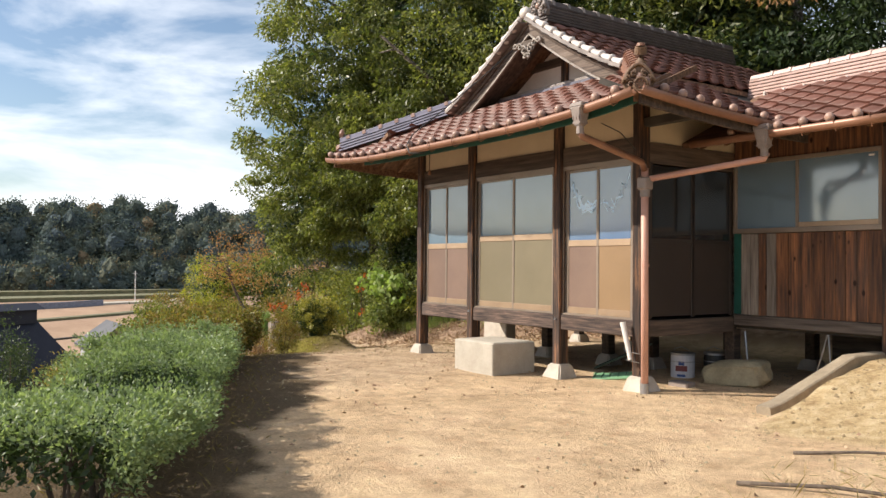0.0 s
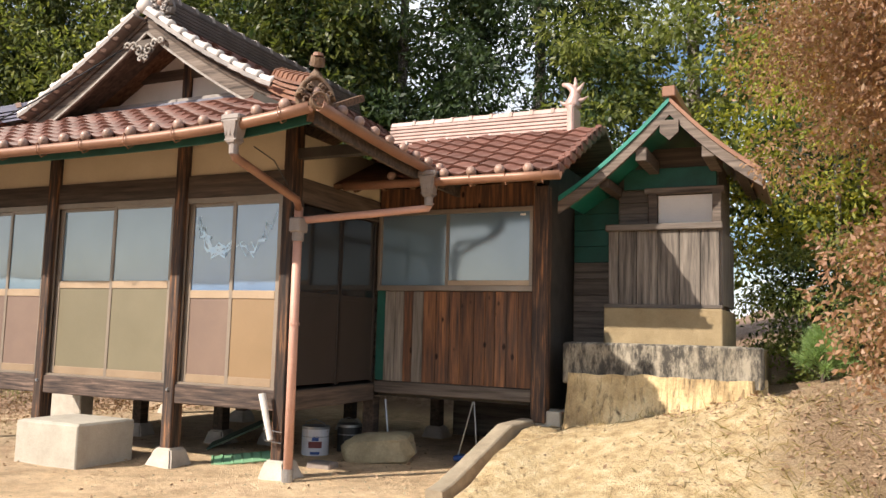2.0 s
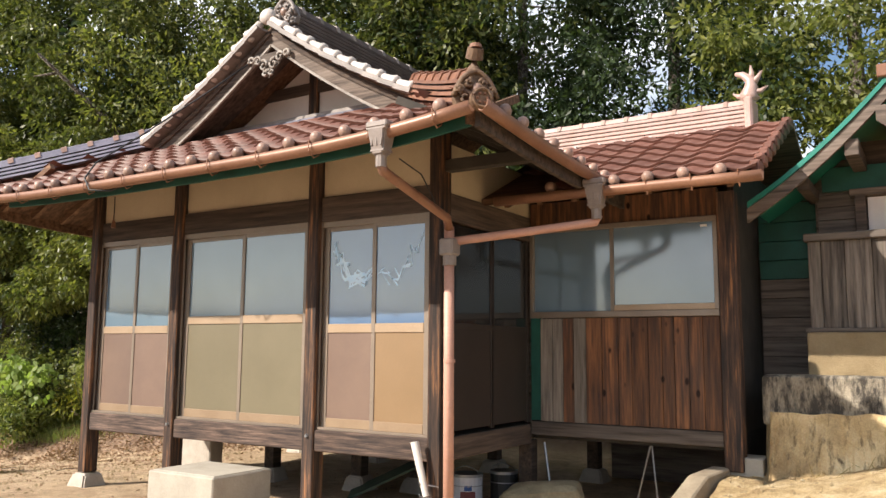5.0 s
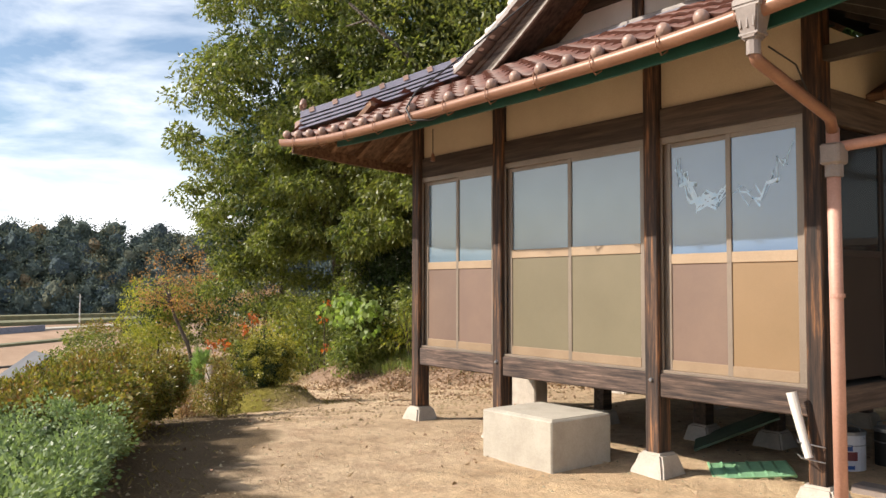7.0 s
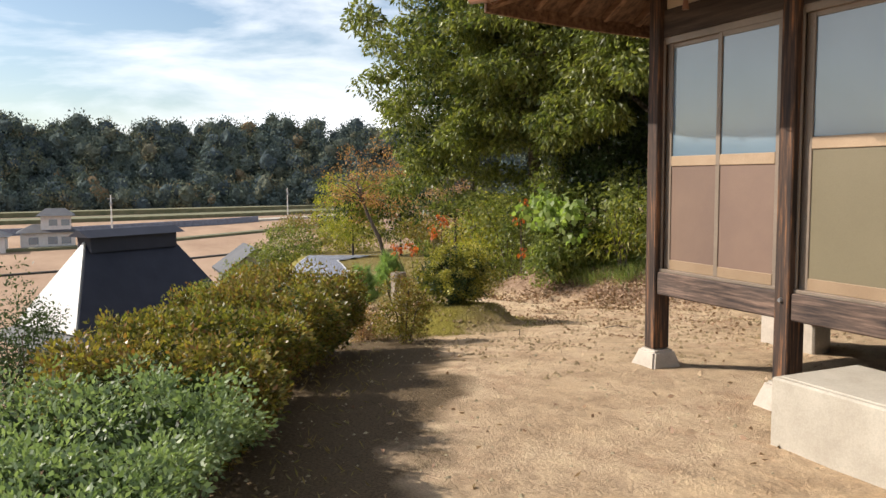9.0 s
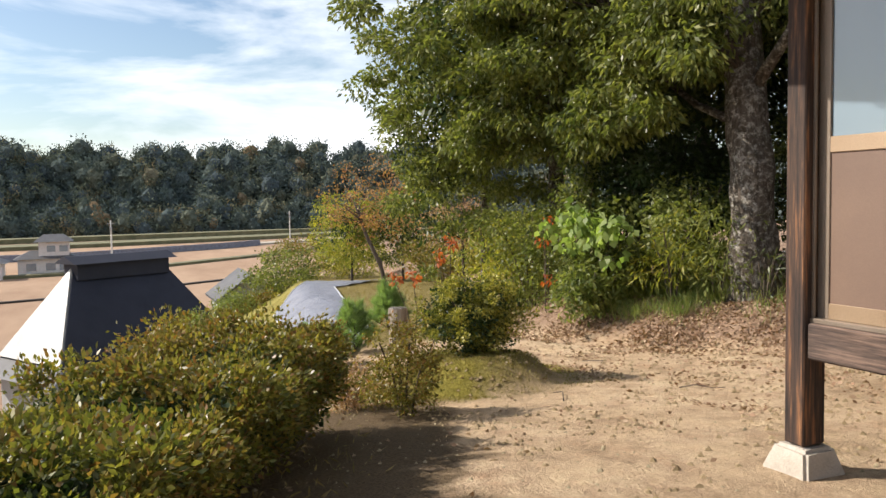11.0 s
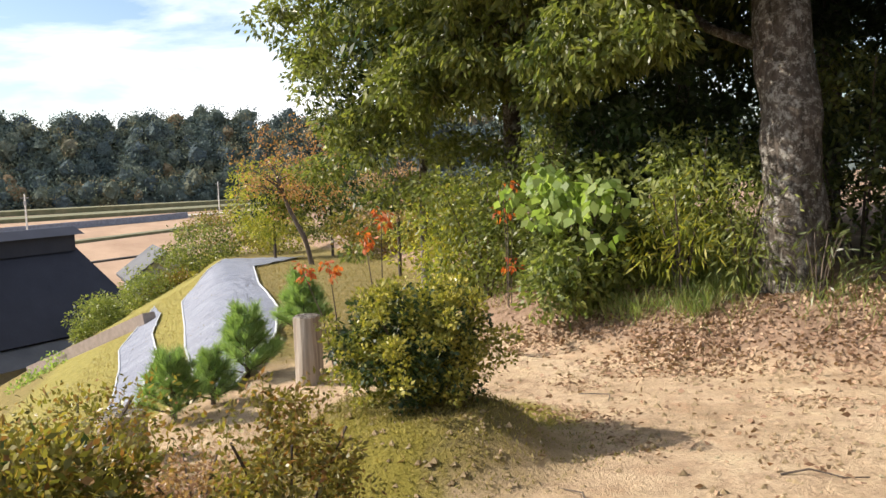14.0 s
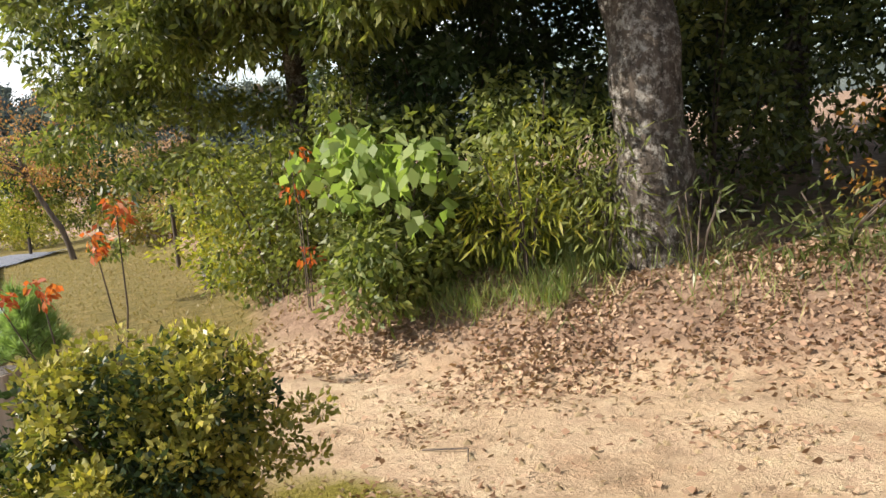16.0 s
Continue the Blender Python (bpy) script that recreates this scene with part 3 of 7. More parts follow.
def height(x, y):
    z = -0.1 * max(0, -x - 5) if x > -9.5 else -0.45 - 0.064 * (-x - 9.5)
    if x < -46:
        z -= 0.45 * (-46 - x)
    z = max(z, VALLEY)
    # the earth bank beside the shrine
    if x > 1.86:
        rise = ease(-0.9, 1.75, y) * (0.50 + 0.14 * max(0, min(x, 6) - 2.3))
        z += rise * ease(1.86, 2.0, x) + 0.07 * min(3, max(0, x - 2.6)) * ease(-4, -1, y)
    # the wood behind stands on a low bank
    w = y - line_y(WOOD, x)
    if x > -60:
        z += 0.42 * ease(-0.5, 1.0, w) + 0.06 * max(0, min(w, 40))
    # the mound under the round bush
    d2 = ((x + 8.7) / 1.0) ** 2 + ((y - 0.05) / 0.72) ** 2
    z += 0.27 * ease(1.25, 0.35, d2)
    # the steep side down to the valley
    e = line_y(EDGE, x) - y
    if e > 0:
        drop = (0.9 - 0.42 * ease(-12, -16, x) * ease(-60, -44, x)) * e * ease(0, 1.6, e)
        z = max(VALLEY, z - drop)
    if x > -14 and x < 9 and e < 1 and w < 2:
        z += 0.018 * noise.noise((x * 0.8, y * 0.8, 0)) + 0.010 * noise.noise((x * 3.1, y * 3.1, 5))
        if x > 2.0:
            z += (0.07 * noise.noise((x * 1.7, y * 1.7, 9)) + 0.04 * noise.noise((x * 4.5, y * 4.5, 2))) * ease(-1.4, 0.6, y)
        if x < -4.5:
            z += 0.022 * noise.noise((x * 5.2, y * 5.2, 8)) * ease(-4.5, -6.5, x)
        if w > -1:
            z += 0.05 * noise.noise((x * 2.2, y * 2.2, 3))
    return z


def lines(stops):
    out = []
    for (a, b, step) in stops:
        out += list(np.arange(a, b - 1e-6, step))
    return out


gx = lines([(-1600, -400, 150), (-400, -120, 35), (-120, -50, 7), (-50, -16, 1.2), (-16, -10, 0.3), (-10, 5, 0.16), (5, 10, 0.4), (10, 40, 3), (40, 200, 30), (200, 1601, 280)])
gy = lines([(-1600, -400, 200), (-400, -80, 40), (-80, -20, 5), (-20, -8, 0.8), (-8, 7, 0.16), (7, 14, 0.5), (14, 40, 3), (40, 200, 20), (200, 1601, 200)])
gv = [(x, y, height(x, y)) for y in gy for x in gx]
nx = len(gx)
gf = [(j * nx + i, j * nx + i + 1, (j + 1) * nx + i + 1, (j + 1) * nx + i) for j in range(len(gy) - 1) for i in range(nx - 1)]
ground = mesh_part("ground", gv, gf, "ground", smooth=True)
tagged(ground, "sandy tan yard falling to brown fields in the valley", "ground", kind="structure")


def zones(x, y):
    e, w = line_y(EDGE, x) - y, y - line_y(WOOD, x)
    turf = ease(-0.9, 0.4, e) * (1 - 0.75 * ease(-6.4, -8.6, x) * ease(-14.2, -12.0, x))
    if x < -10.5:
        turf = max(turf, 0.9 * ease(10.5, 14, -x))
    if x > 3.2:
        turf = max(turf, (0.42 + 0.5 * noise.noise((x * 0.9, y * 0.9, 4))) * ease(3.2, 5.0, x) * ease(-3.5, -0.5, y))
    d2 = ((x + 8.7) / 1.2) ** 2 + ((y + 0.1) / 1.0) ** 2
    turf = max(turf, 0.9 * math.exp(-d2 * 0.8))
    mould = 0.95 * ease(-0.9, 0.8, w)
    # dark band pushed out over the yard to lengthen the hedge's shadow
    en = e + 0.45 * ease(0, -2, x) + 0.5 * noise.noise((x * 1.2, y * 1.2, 7)) + 0.3 * noise.noise((x * 4, y * 4, 7))
    humus_shade = 0.95 * ease(-2.2, -1.3, en) * ease(1.2, 0.2, e) * ease(-8.6, -7.4, x) * ease(3.5, 2.0, x)
    moss = max(0.8 * math.exp(-(((x + 9.0) / 0.9) ** 2 + ((y - 1.05) / 0.35) ** 2)), 0.85 * math.exp(-(((x + 8.3) / 0.8) ** 2 + ((y + 0.45) / 0.45) ** 2)))
    soil = 1.0 if e > 12 and height(x, y) < VALLEY + 0.4 else 0.0
    ochre = ease(1.85, 2.1, x) * ease(5.6, 3.8, x + 0.12 * y) * ease(-1.4, -0.2, y) * ease(2.2, 1.8, y)
    pale = ease(-4.5, 0.5, x) * ease(0.2, -1.2, e + 1.2)
    lawn = ease(-12.6, -13.6, x) * ease(-60, -50, x) * ease(-0.8, 0.3, e) * ease(7, 4.5, e)
    # reach extended so that the brown stands for maple shade on the bank too
    litter = (0.62 + 0.45 * noise.noise((x * 0.9, y * 0.9, 2)) + 0.25 * noise.noise((x * 3.1, y * 3.1, 6))) * ease(3.0, 5.4, x + 0.25 * y) * ease(-4.4, -1.8, y + 0.8 * noise.noise((x * 0.8, y * 0.8, 5)))
    return turf, mould, soil, humus_shade, moss, ochre, pale, lawn, litter


zs = np.array([zones(x, y) for x, y, _ in gv], dtype=np.float32)
for k, key in enumerate(("turf", "mould", "soil", "humus_shade", "moss", "ochre", "pale", "lawn", "litter")):
    a = ground.data.attributes.new(key, "FLOAT", "POINT")
    a.data.foreach_set("value", np.ascontiguousarray(zs[:, k]))

# ---------------------------------------------------------------- worship hall
hall = thing("worship_hall", (-2.2, 0, 0), "small timber shrine hall raised on posts, brown tiled roof", "shrine")
PX = [(-4.59, -4.465), (-3.205, -3.08), (-1.335, -1.205), (0.015, 0.14)]      # the four front posts


def footing(cx, cy, z0, name="footing", w0=0.17, w1=0.105, h=0.17, parent=None):
    bm = bmesh.new()
    a = [bm.verts.new((cx + sx * w0 * random.uniform(0.9, 1.15), cy + sy * w0 * random.uniform(0.9, 1.15), z0 - 0.06)) for sx, sy in ((-1, -1), (1, -1), (1, 1), (-1, 1))]
    c = [bm.verts.new((cx + sx * w1, cy + sy * w1, z0 + h)) for sx, sy in ((-1, -1), (1, -1), (1, 1), (-1, 1))]
    bm.faces.new(c)
    for i in range(4):
        bm.faces.new((a[i], a[(i + 1) % 4], c[(i + 1) % 4], c[i]))
    bmesh.ops.bevel(bm, geom=bm.edges[:], offset=0.018, segments=2, affect="EDGES")
    bmesh.ops.subdivide_edges(bm, edges=bm.edges[:], cuts=2, use_grid_fill=True)
    for v in bm.verts:
        v.co += Vector(noise.noise_vector(v.co * 9)) * 0.008
    return part(name, bm, "footing", parent or hall, "whitish cast concrete footing")


for k, (a, b) in enumerate(PX):
    po = part("post", box(a, b, -0.10, 0.06, 0.15, 3.42, 0.008), "post", hall, "weathered post, orange grain with sunlight in its colour")
    if k in (1, 2):
        part("bolt", tube([((a + b) / 2, -0.098, 0.745), ((a + b) / 2, -0.118, 0.745)], 0.02, 10, None, 0.014), "steel", po)
    part("post_strip", box(b + 0.001, b + 0.018, -0.05, -0.035, 0.82, 2.68, 0.002) if k < 3 else box(a - 0.018, a - 0.001, -0.07, -0.052, 0.82, 2.68, 0.002), "alu", po)
    footing((a + b) / 2, -0.02, 0.0 if k else -0.03)
# rear and side posts under the floor
for px_, py_ in ((-4.58, 1.75), (-4.58, 3.5), (-3.1, 1.4), (-1.9, 1.5), (-1.3, 1.75), (0.04, 1.72), (-3.1, 3.4), (-1.3, 3.5), (0.04, 3.5)):
    part("floor_post", box(px_ - 0.07, px_ + 0.07, py_ - 0.07, py_ + 0.07, 0.1, 0.64, 0.006), "beam_y", hall)
    footing(px_, py_, -0.02, "footing")

part("white_pier", box(-4.84, -4.22, 1.46, 1.68, -0.05, 0.50, 0.015), "footing", hall, "whitish concrete pier under the floor")

BAYS = [(PX[0][1], PX[1][0], "panel_brown", "panel_brown", 2.68, 1.668), (PX[1][1], PX[2][0], "panel_olive", "panel_olive", 2.68, 1.76), (PX[2][1], PX[3][0], "panel_brown", "panel_tan", 2.665, 1.665)]
wisp_panes = []
for (a, b, pl, pr, top, rz_) in BAYS:
    part("sill_beam", box(a, b, -0.08, 0.05, 0.61, 0.80, 0.01), "beam", hall, "grey-brown weathered sill beam")
    part("lintel", box(a, b, -0.055, 0.05, top + 0.02, 2.92, 0.008), "lintel", hall, "dark weathered lintel")
    part("plaster_panel", box(a, b, -0.02, 0.04, 2.92, 3.5, 0.0), "plaster", hall, "cream plaster panel")
    fr = part("door_frame", box(a, b, -0.045, 0.0, top - 0.035, top + 0.02, 0.003), "alu", hall, "bronze aluminium frame")
    part("jamb", box(a + 0.002, a + 0.035, -0.012, 0.012, 0.82, top - 0.035, 0.003), "alu", fr)
    part("jamb", box(b - 0.035, b, -0.05, 0.0, 0.82, top - 0.035, 0.003), "alu", fr)
    part("track", box(a, b, -0.06, 0.0, 0.80, 0.825, 0.003), "alu", fr)
    mid_ = (a + b) / 2
    for k, (s0, s1, pm, yo) in enumerate(((a + 0.035, mid_ + 0.02, pl, 0.0), (mid_ - 0.02, b - 0.035, pr, -0.028))):
        door = part("sliding_door", box(s0, s0 + 0.042, yo - 0.016, yo + 0.012, 0.825, top - 0.035, 0.002), "alu", hall, "bronze framed sliding door, glass over panel")
        part("stile", box(s1 - 0.042, s1, yo - 0.016, yo + 0.012, 0.825, top - 0.035, 0.002), "alu", door)
        part("top_rail", box(s0 + 0.042, s1 - 0.042, yo - 0.014, yo + 0.01, top - 0.07, top - 0.035, 0.002), "alu", door)
        part("middle_rail", box(s0 + 0.042, s1 - 0.042, yo - 0.018, yo + 0.01, rz_, rz_ + 0.08, 0.003), "rail", door, "pale bronze middle rail")
        part("bottom_rail", box(s0 + 0.042, s1 - 0.042, yo - 0.018, yo + 0.01, 0.825, 0.905, 0.003), "rail_low", door, "tan bronze bottom rail")
        part("pane", box(s0 + 0.042, s1 - 0.042, yo - 0.004, yo + 0.002, rz_ + 0.08, top - 0.07, 0), "glass_blue" if pr == "panel_tan" else "glass", door, "blue-grey reflecting glass")
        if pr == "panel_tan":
            wisp_panes.append((s0 + 0.042, s1 - 0.042, yo - 0.004, rz_ + 0.08, top - 0.07, k == 1, door))
        part("lower_panel", box(s0 + 0.042, s1 - 0.042, yo - 0.008, yo + 0.002, 0.905, rz_, 0), pm, door)
    part("pull", box(a + 0.002, a + 0.012, -0.045, -0.03, 1.47, 1.60, 0.003), "pvc", fr)
    part("pull", box(b - 0.026, b - 0.010, -0.058, -0.048, 1.55, 1.68, 0.003), "pvc" if pl == "panel_olive" else "alu", fr)

def blue_wisps(x0, x1, y, z0, z1, path, flip, door_name):
    """Thin uneven pale blue strips just in front of a pane."""
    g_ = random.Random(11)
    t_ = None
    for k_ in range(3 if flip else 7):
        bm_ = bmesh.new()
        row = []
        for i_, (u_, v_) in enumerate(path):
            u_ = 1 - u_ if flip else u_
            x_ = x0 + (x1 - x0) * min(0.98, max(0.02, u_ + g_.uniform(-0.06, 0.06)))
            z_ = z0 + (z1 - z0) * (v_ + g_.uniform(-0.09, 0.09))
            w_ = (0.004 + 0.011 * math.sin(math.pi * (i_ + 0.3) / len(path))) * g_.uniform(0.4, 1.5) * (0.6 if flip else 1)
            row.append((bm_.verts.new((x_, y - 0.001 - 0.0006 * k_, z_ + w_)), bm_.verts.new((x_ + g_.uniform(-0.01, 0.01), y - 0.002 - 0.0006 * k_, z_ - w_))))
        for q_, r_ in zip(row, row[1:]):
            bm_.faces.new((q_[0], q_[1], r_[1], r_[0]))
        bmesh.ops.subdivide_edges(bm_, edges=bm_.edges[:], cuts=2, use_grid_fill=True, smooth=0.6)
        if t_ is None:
            t_ = part("blue_wisps", bm_, "wisp", door_name, "wispy pale blue strips on the pane", smooth=True)
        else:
            part("wisp_strip", bm_, "wisp", t_, smooth=True)


for x0_, x1_, y_, z0_, z1_, fl_, dr_ in wisp_panes:
    blue_wisps(x0_, x1_, y_, z0_, z1_, [(0.10, 0.84), (0.16, 0.72), (0.24, 0.70), (0.30, 0.60), (0.40, 0.55), (0.50, 0.47), (0.62, 0.50), (0.76, 0.45), (0.86, 0.49), (0.97, 0.52)], fl_, dr_)
# deck coloured near-black: the gloom under the floor as base colour
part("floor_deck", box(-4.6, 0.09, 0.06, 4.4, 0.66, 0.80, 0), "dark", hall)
# left and back walls
part("side_wall", box(-4.62, -4.54, 0.06, 4.4, 0.8, 3.25, 0), "hboard", hall)
part("back_wall", box(-4.6, 0.1, 4.4, 4.48, 0.6, 3.6, 0), "hboard", hall)
# right side wall; its sliding doors are coloured near-black for the shade
part("side_sill", box(0.02, 0.11, 0.06, 1.66, 0.61, 0.80, 0.006), "beam_y", hall)
part("side_lintel", box(0.02, 0.11, 0.06, 1.66, 2.62, 2.86, 0.006), "beam_y", hall)
part("side_plaster", box(0.03, 0.085, 0.06, 4.4, 2.86, 3.3, 0), "plaster", hall, "cream plaster panel, soot-darkened")
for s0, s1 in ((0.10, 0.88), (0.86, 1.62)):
    sd = part("side_door", box(0.07, 0.10, s0, s0 + 0.04, 0.82, 2.62, 0.002), "panel_shade", hall, "sliding door, glass over panel, shade in its dark colour")
    part("stile", box(0.07, 0.10, s1 - 0.04, s1, 0.82, 2.62, 0.002), "panel_shade", sd)
    part("middle_rail", box(0.068, 0.10, s0 + 0.04, s1 - 0.04, 1.70, 1.75, 0.002), "panel_shade", sd)
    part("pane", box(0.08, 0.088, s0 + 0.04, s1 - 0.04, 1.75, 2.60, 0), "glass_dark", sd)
    part("lower_panel", box(0.076, 0.09, s0 + 0.04, s1 - 0.04, 0.84, 1.70, 0), "panel_shade", sd)
part("side_wall_right", box(0.02, 0.09, 1.7, 4.4, 0.8, 3.3, 0), "hboard", hall)

# roof of the hall: a hipped skirt with a gabled upper roof
XL, XR, YF, EZ, AL = -5.45, 1.12, -1.22, 3.03, radians(26.5)
CX = -2.07


def sori(u, a, b):
    t = abs(u - (a + b) / 2) / ((b - a) / 2)
    return 0.13 * t ** 4


def front_skirt(x, v):
    return Vector((x, YF + v * math.cos(AL), EZ + v * math.sin(AL) + sori(x, XL, XR) * max(0, 1 - v / 1.9)))


def right_skirt(y, v):
    s = 0.13 * max(0, 1 - (y - YF) / 2.6) ** 2 * max(0, 1 - v / 1.9)
    return Vector((XR - v * math.cos(AL), y, EZ + v * math.sin(AL) + s))


def left_skirt(y, v):
    s = 0.13 * max(0, 1 - (y - YF) / 2.6) ** 2 * max(0, 1 - v / 1.9)
    return Vector((XL + v * math.cos(AL), y, EZ + v * math.sin(AL) + s))


def upper(side):
    def f(y, v):
        s = v / 2.12
        return Vector((CX + side * 1.80 * (1 - s), y, 4.86 - 1.06 * (1.22 * (1 - s) - 0.22 * (1 - s) ** 2)))
    return f


def skirt_mesh(fn, a, b, up, mitre_a, mitre_b):
    """A skirt whose ends are cut at 45 degrees along the hips."""
    n, k = 24, 8
    def g(u, v):
        ca = v * math.cos(AL)
        lo, hi = a + (ca if mitre_a else 0), b - (ca if mitre_b else 0)
        return fn(lo + (hi - lo) * u, v)
    return slab(g, [i / n for i in range(n + 1)], [up * j / k for j in range(k + 1)], 0.07)


UP = 1.95
part("roof_deck", skirt_mesh(front_skirt, XL, XR, UP, True, True), "rafter", hall, "brown boarded eave")
# right eave darkened beyond its soot: its shade is in the colour
part("roof_deck", skirt_mesh(right_skirt, YF, 5.2, UP, True, False), "dark", hall, "near-black boarded eave, soot and shade in its colour")
part("roof_deck", skirt_mesh(left_skirt, YF, 5.2, UP, True, False), "rafter", hall, "brown boarded eave")
for sd_ in (-1, 1):
    f = upper(sd_)
    part("upper_roof_deck", slab(lambda u, v: f(u, v), [0.12, 2, 4.9], [2.12 * j / 8 for j in range(9)], 0.06), "rafter", hall)

# eave fascia, painted green at the front
part("fascia", sweep([(-0.012, -0.06), (0.012, -0.06), (0.012, 0.02), (-0.012, 0.02)], [front_skirt(XL + 1.0 + (XR - XL - 1.1) * i / 16, 0.06) + Vector((0, 0.02, -0.09)) for i in range(17)]), "green", hall, "dark green painted fascia")
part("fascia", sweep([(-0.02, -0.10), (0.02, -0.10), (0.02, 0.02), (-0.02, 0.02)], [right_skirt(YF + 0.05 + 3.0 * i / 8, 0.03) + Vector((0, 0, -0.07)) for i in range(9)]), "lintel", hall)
part("fascia", sweep([(-0.02, -0.10), (0.02, -0.10), (0.02, 0.02), (-0.02, 0.02)], [left_skirt(YF + 0.05 + 5 * i / 8, 0.03) + Vector((0, 0, -0.07)) for i in range(9)]), "rafter", hall)
# hip beams and rafters
for sx in (-1, 1):
    cx_, cy_ = (XL, YF) if sx < 0 else (XR, YF)
    part("hip_beam", sweep([(-0.05, -0.12), (0.05, -0.12), (0.05, 0), (-0.05, 0)], [(cx_ - sx * (0.05 + 1.2 * t), cy_ + 0.05 + 1.2 * t, EZ + 0.03 + 0.1 * (1 - t) + 0.5 * t * 1.0 - 0.02) for t in (0, 0.5, 1)]), "rafter", hall)
for i in range(17):
    x = XL + 0.45 + i * 0.36
    p, q = front_skirt(x, 0.12), front_skirt(x, 1.42)
    part("rafter", sweep([(-0.026, -0.062), (0.026, -0.062), (0.026, 0), (-0.026, 0)], [p + Vector((0, 0, -0.072)), q + Vector((0, 0, -0.072))]), "rafter", hall)
# right-hand rafters are near-black, eave shade put into their colour
for i in range(9):
    y = YF + 0.5 + i * 0.36
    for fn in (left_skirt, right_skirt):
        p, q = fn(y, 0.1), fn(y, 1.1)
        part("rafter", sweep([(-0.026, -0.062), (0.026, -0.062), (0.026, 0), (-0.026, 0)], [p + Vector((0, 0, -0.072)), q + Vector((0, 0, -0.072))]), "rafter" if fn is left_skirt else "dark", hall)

# gable wall, bargeboards, pendant
gy_ = 0.80
bm = bmesh.new()
pts = [(CX - 1.7, 3.72), (CX + 1.7, 3.72), (CX, 4.72)]
va = [bm.verts.new((x, gy_, z)) for x, z in pts]
vb = [bm.verts.new((x, gy_ + 0.08, z)) for x, z in pts]
bm.faces.new(va), bm.faces.new(vb[::-1])
for i in range(3):
    bm.faces.new((va[i], vb[i], vb[(i + 1) % 3], va[(i + 1) % 3]))
bmesh.ops.recalc_face_normals(bm, faces=bm.faces)
part("gable_wall", bm, "white_plaster", hall, "white plastered gable wall")
part("gable_post", box(CX - 0.06, CX + 0.06, gy_ - 0.05, gy_, 3.75, 4.7, 0.005), "post", hall)
part("gable_tie", box(CX - 0.72, CX + 0.72, gy_ - 0.045, gy_, 4.30, 4.42, 0.005), "lintel", hall)
part("gable_sill", box(CX - 1.5, CX + 1.5, 0.50, 0.60, 3.885, 3.93, 0.005), "tile_grey", hall, "blue-grey flashing below the gable")
part("gable_sill", box(CX - 1.35, CX + 1.35, 0.53, gy_, 3.93, 3.975, 0.005), "tile_verge", hall)


def verge(side, y, drop, t0=0.0, t1=1.0, n=12):
    out = []
    for i in range(n + 1):
        s = t0 + (t1 - t0) * i / n
        out.append(Vector((CX + side * 1.80 * s, y, 4.86 - 1.06 * (1.22 * s - 0.22 * s * s) - drop)))
    return out


for sd_ in (-1, 1):
    bm = bmesh.new()
    path = verge(sd_, 0.10, 0.05)
    rows = []
    for i, p in enumerate(path):
        hgt = 0.20 + 0.05 * (i / len(path))
        rows.append([bm.verts.new(p + Vector((0, dy, dz))) for dy, dz in ((0, 0), (0.05, 0), (0.05, -hgt), (0, -hgt))])
    for q, s in zip(rows, rows[1:]):
        for k in range(4):
            bm.faces.new((q[k], q[(k + 1) % 4], s[(k + 1) % 4], s[k]))
    bm.faces.new(rows[0]), bm.faces.new(rows[-1])
    bmesh.ops.recalc_face_normals(bm, faces=bm.faces)
    part("bargeboard", bm, "barge", hall, "grey weathered curved bargeboard")
    part("inner_board", sweep([(-0.14, -0.05), (0.14, -0.05), (0.14, 0), (-0.14, 0)], [p + Vector((0, 0.25, -0.08)) for p in verge(sd_, 0.1, 0.05)]), "lintel", hall)
    # moulding along the board, and its pale worn lower lip
    part("barge_moulding", sweep([(-0.014, -0.035), (0.014, -0.035), (0.014, 0.012), (0, 0.022), (-0.014, 0.012)], [p_ + Vector((0, -0.006, -0.03)) for p_ in verge(sd_, 0.10, 0.05)]), "barge_dark", hall)
    part("barge_lip", sweep([(-0.012, -0.012), (0.012, -0.012), (0.012, 0.012), (-0.012, 0.012)], [p_ + Vector((0, -0.002, -0.19 - 0.045 * i_ / 12)) for i_, p_ in enumerate(verge(sd_, 0.10, 0.05))]), "barge_pale", hall)
    # verge tiles: a flat lipped bed with a round barrel on each, its lower end swollen
    vt = verge(sd_, 0.06, -0.01, 0.05, 1.02, 10)
    for i, (p, q) in enumerate(zip(vt, vt[1:])):
        d_ = q - p
        bed = part("verge_tile", sweep([(-0.10, -0.035), (0.12, -0.035), (0.12, 0.012), (-0.10, 0.012)], [p + d_ * 0.01, q + d_ * 0.04 + Vector((0, 0, 0.012))]), "tile_verge", hall)
        ring = []
        bm = bmesh.new()
        for f_, r_ in ((-0.04, 0.040), (0.25, 0.043), (0.62, 0.050), (0.82, 0.066), (0.95, 0.064), (1.04, 0.040), (1.06, 0.008)):
            c_ = p + d_ * f_ + Vector((0, -0.045, 0.030))
            sd2 = d_.normalized().cross(Vector((0, 1, 0))).normalized()
            ring.append([bm.verts.new(c_ + (Vector((0, 1, 0)) * math.cos(k * math.tau / 10) + sd2 * math.sin(k * math.tau / 10)) * r_) for k in range(10)])
        for r0, r1 in zip(ring, ring[1:]):
            for k in range(10):
                bm.faces.new((r0[k], r0[(k + 1) % 10], r1[(k + 1) % 10], r1[k]))
        bm.faces.new(ring[0][::-1]), bm.faces.new(ring[-1])
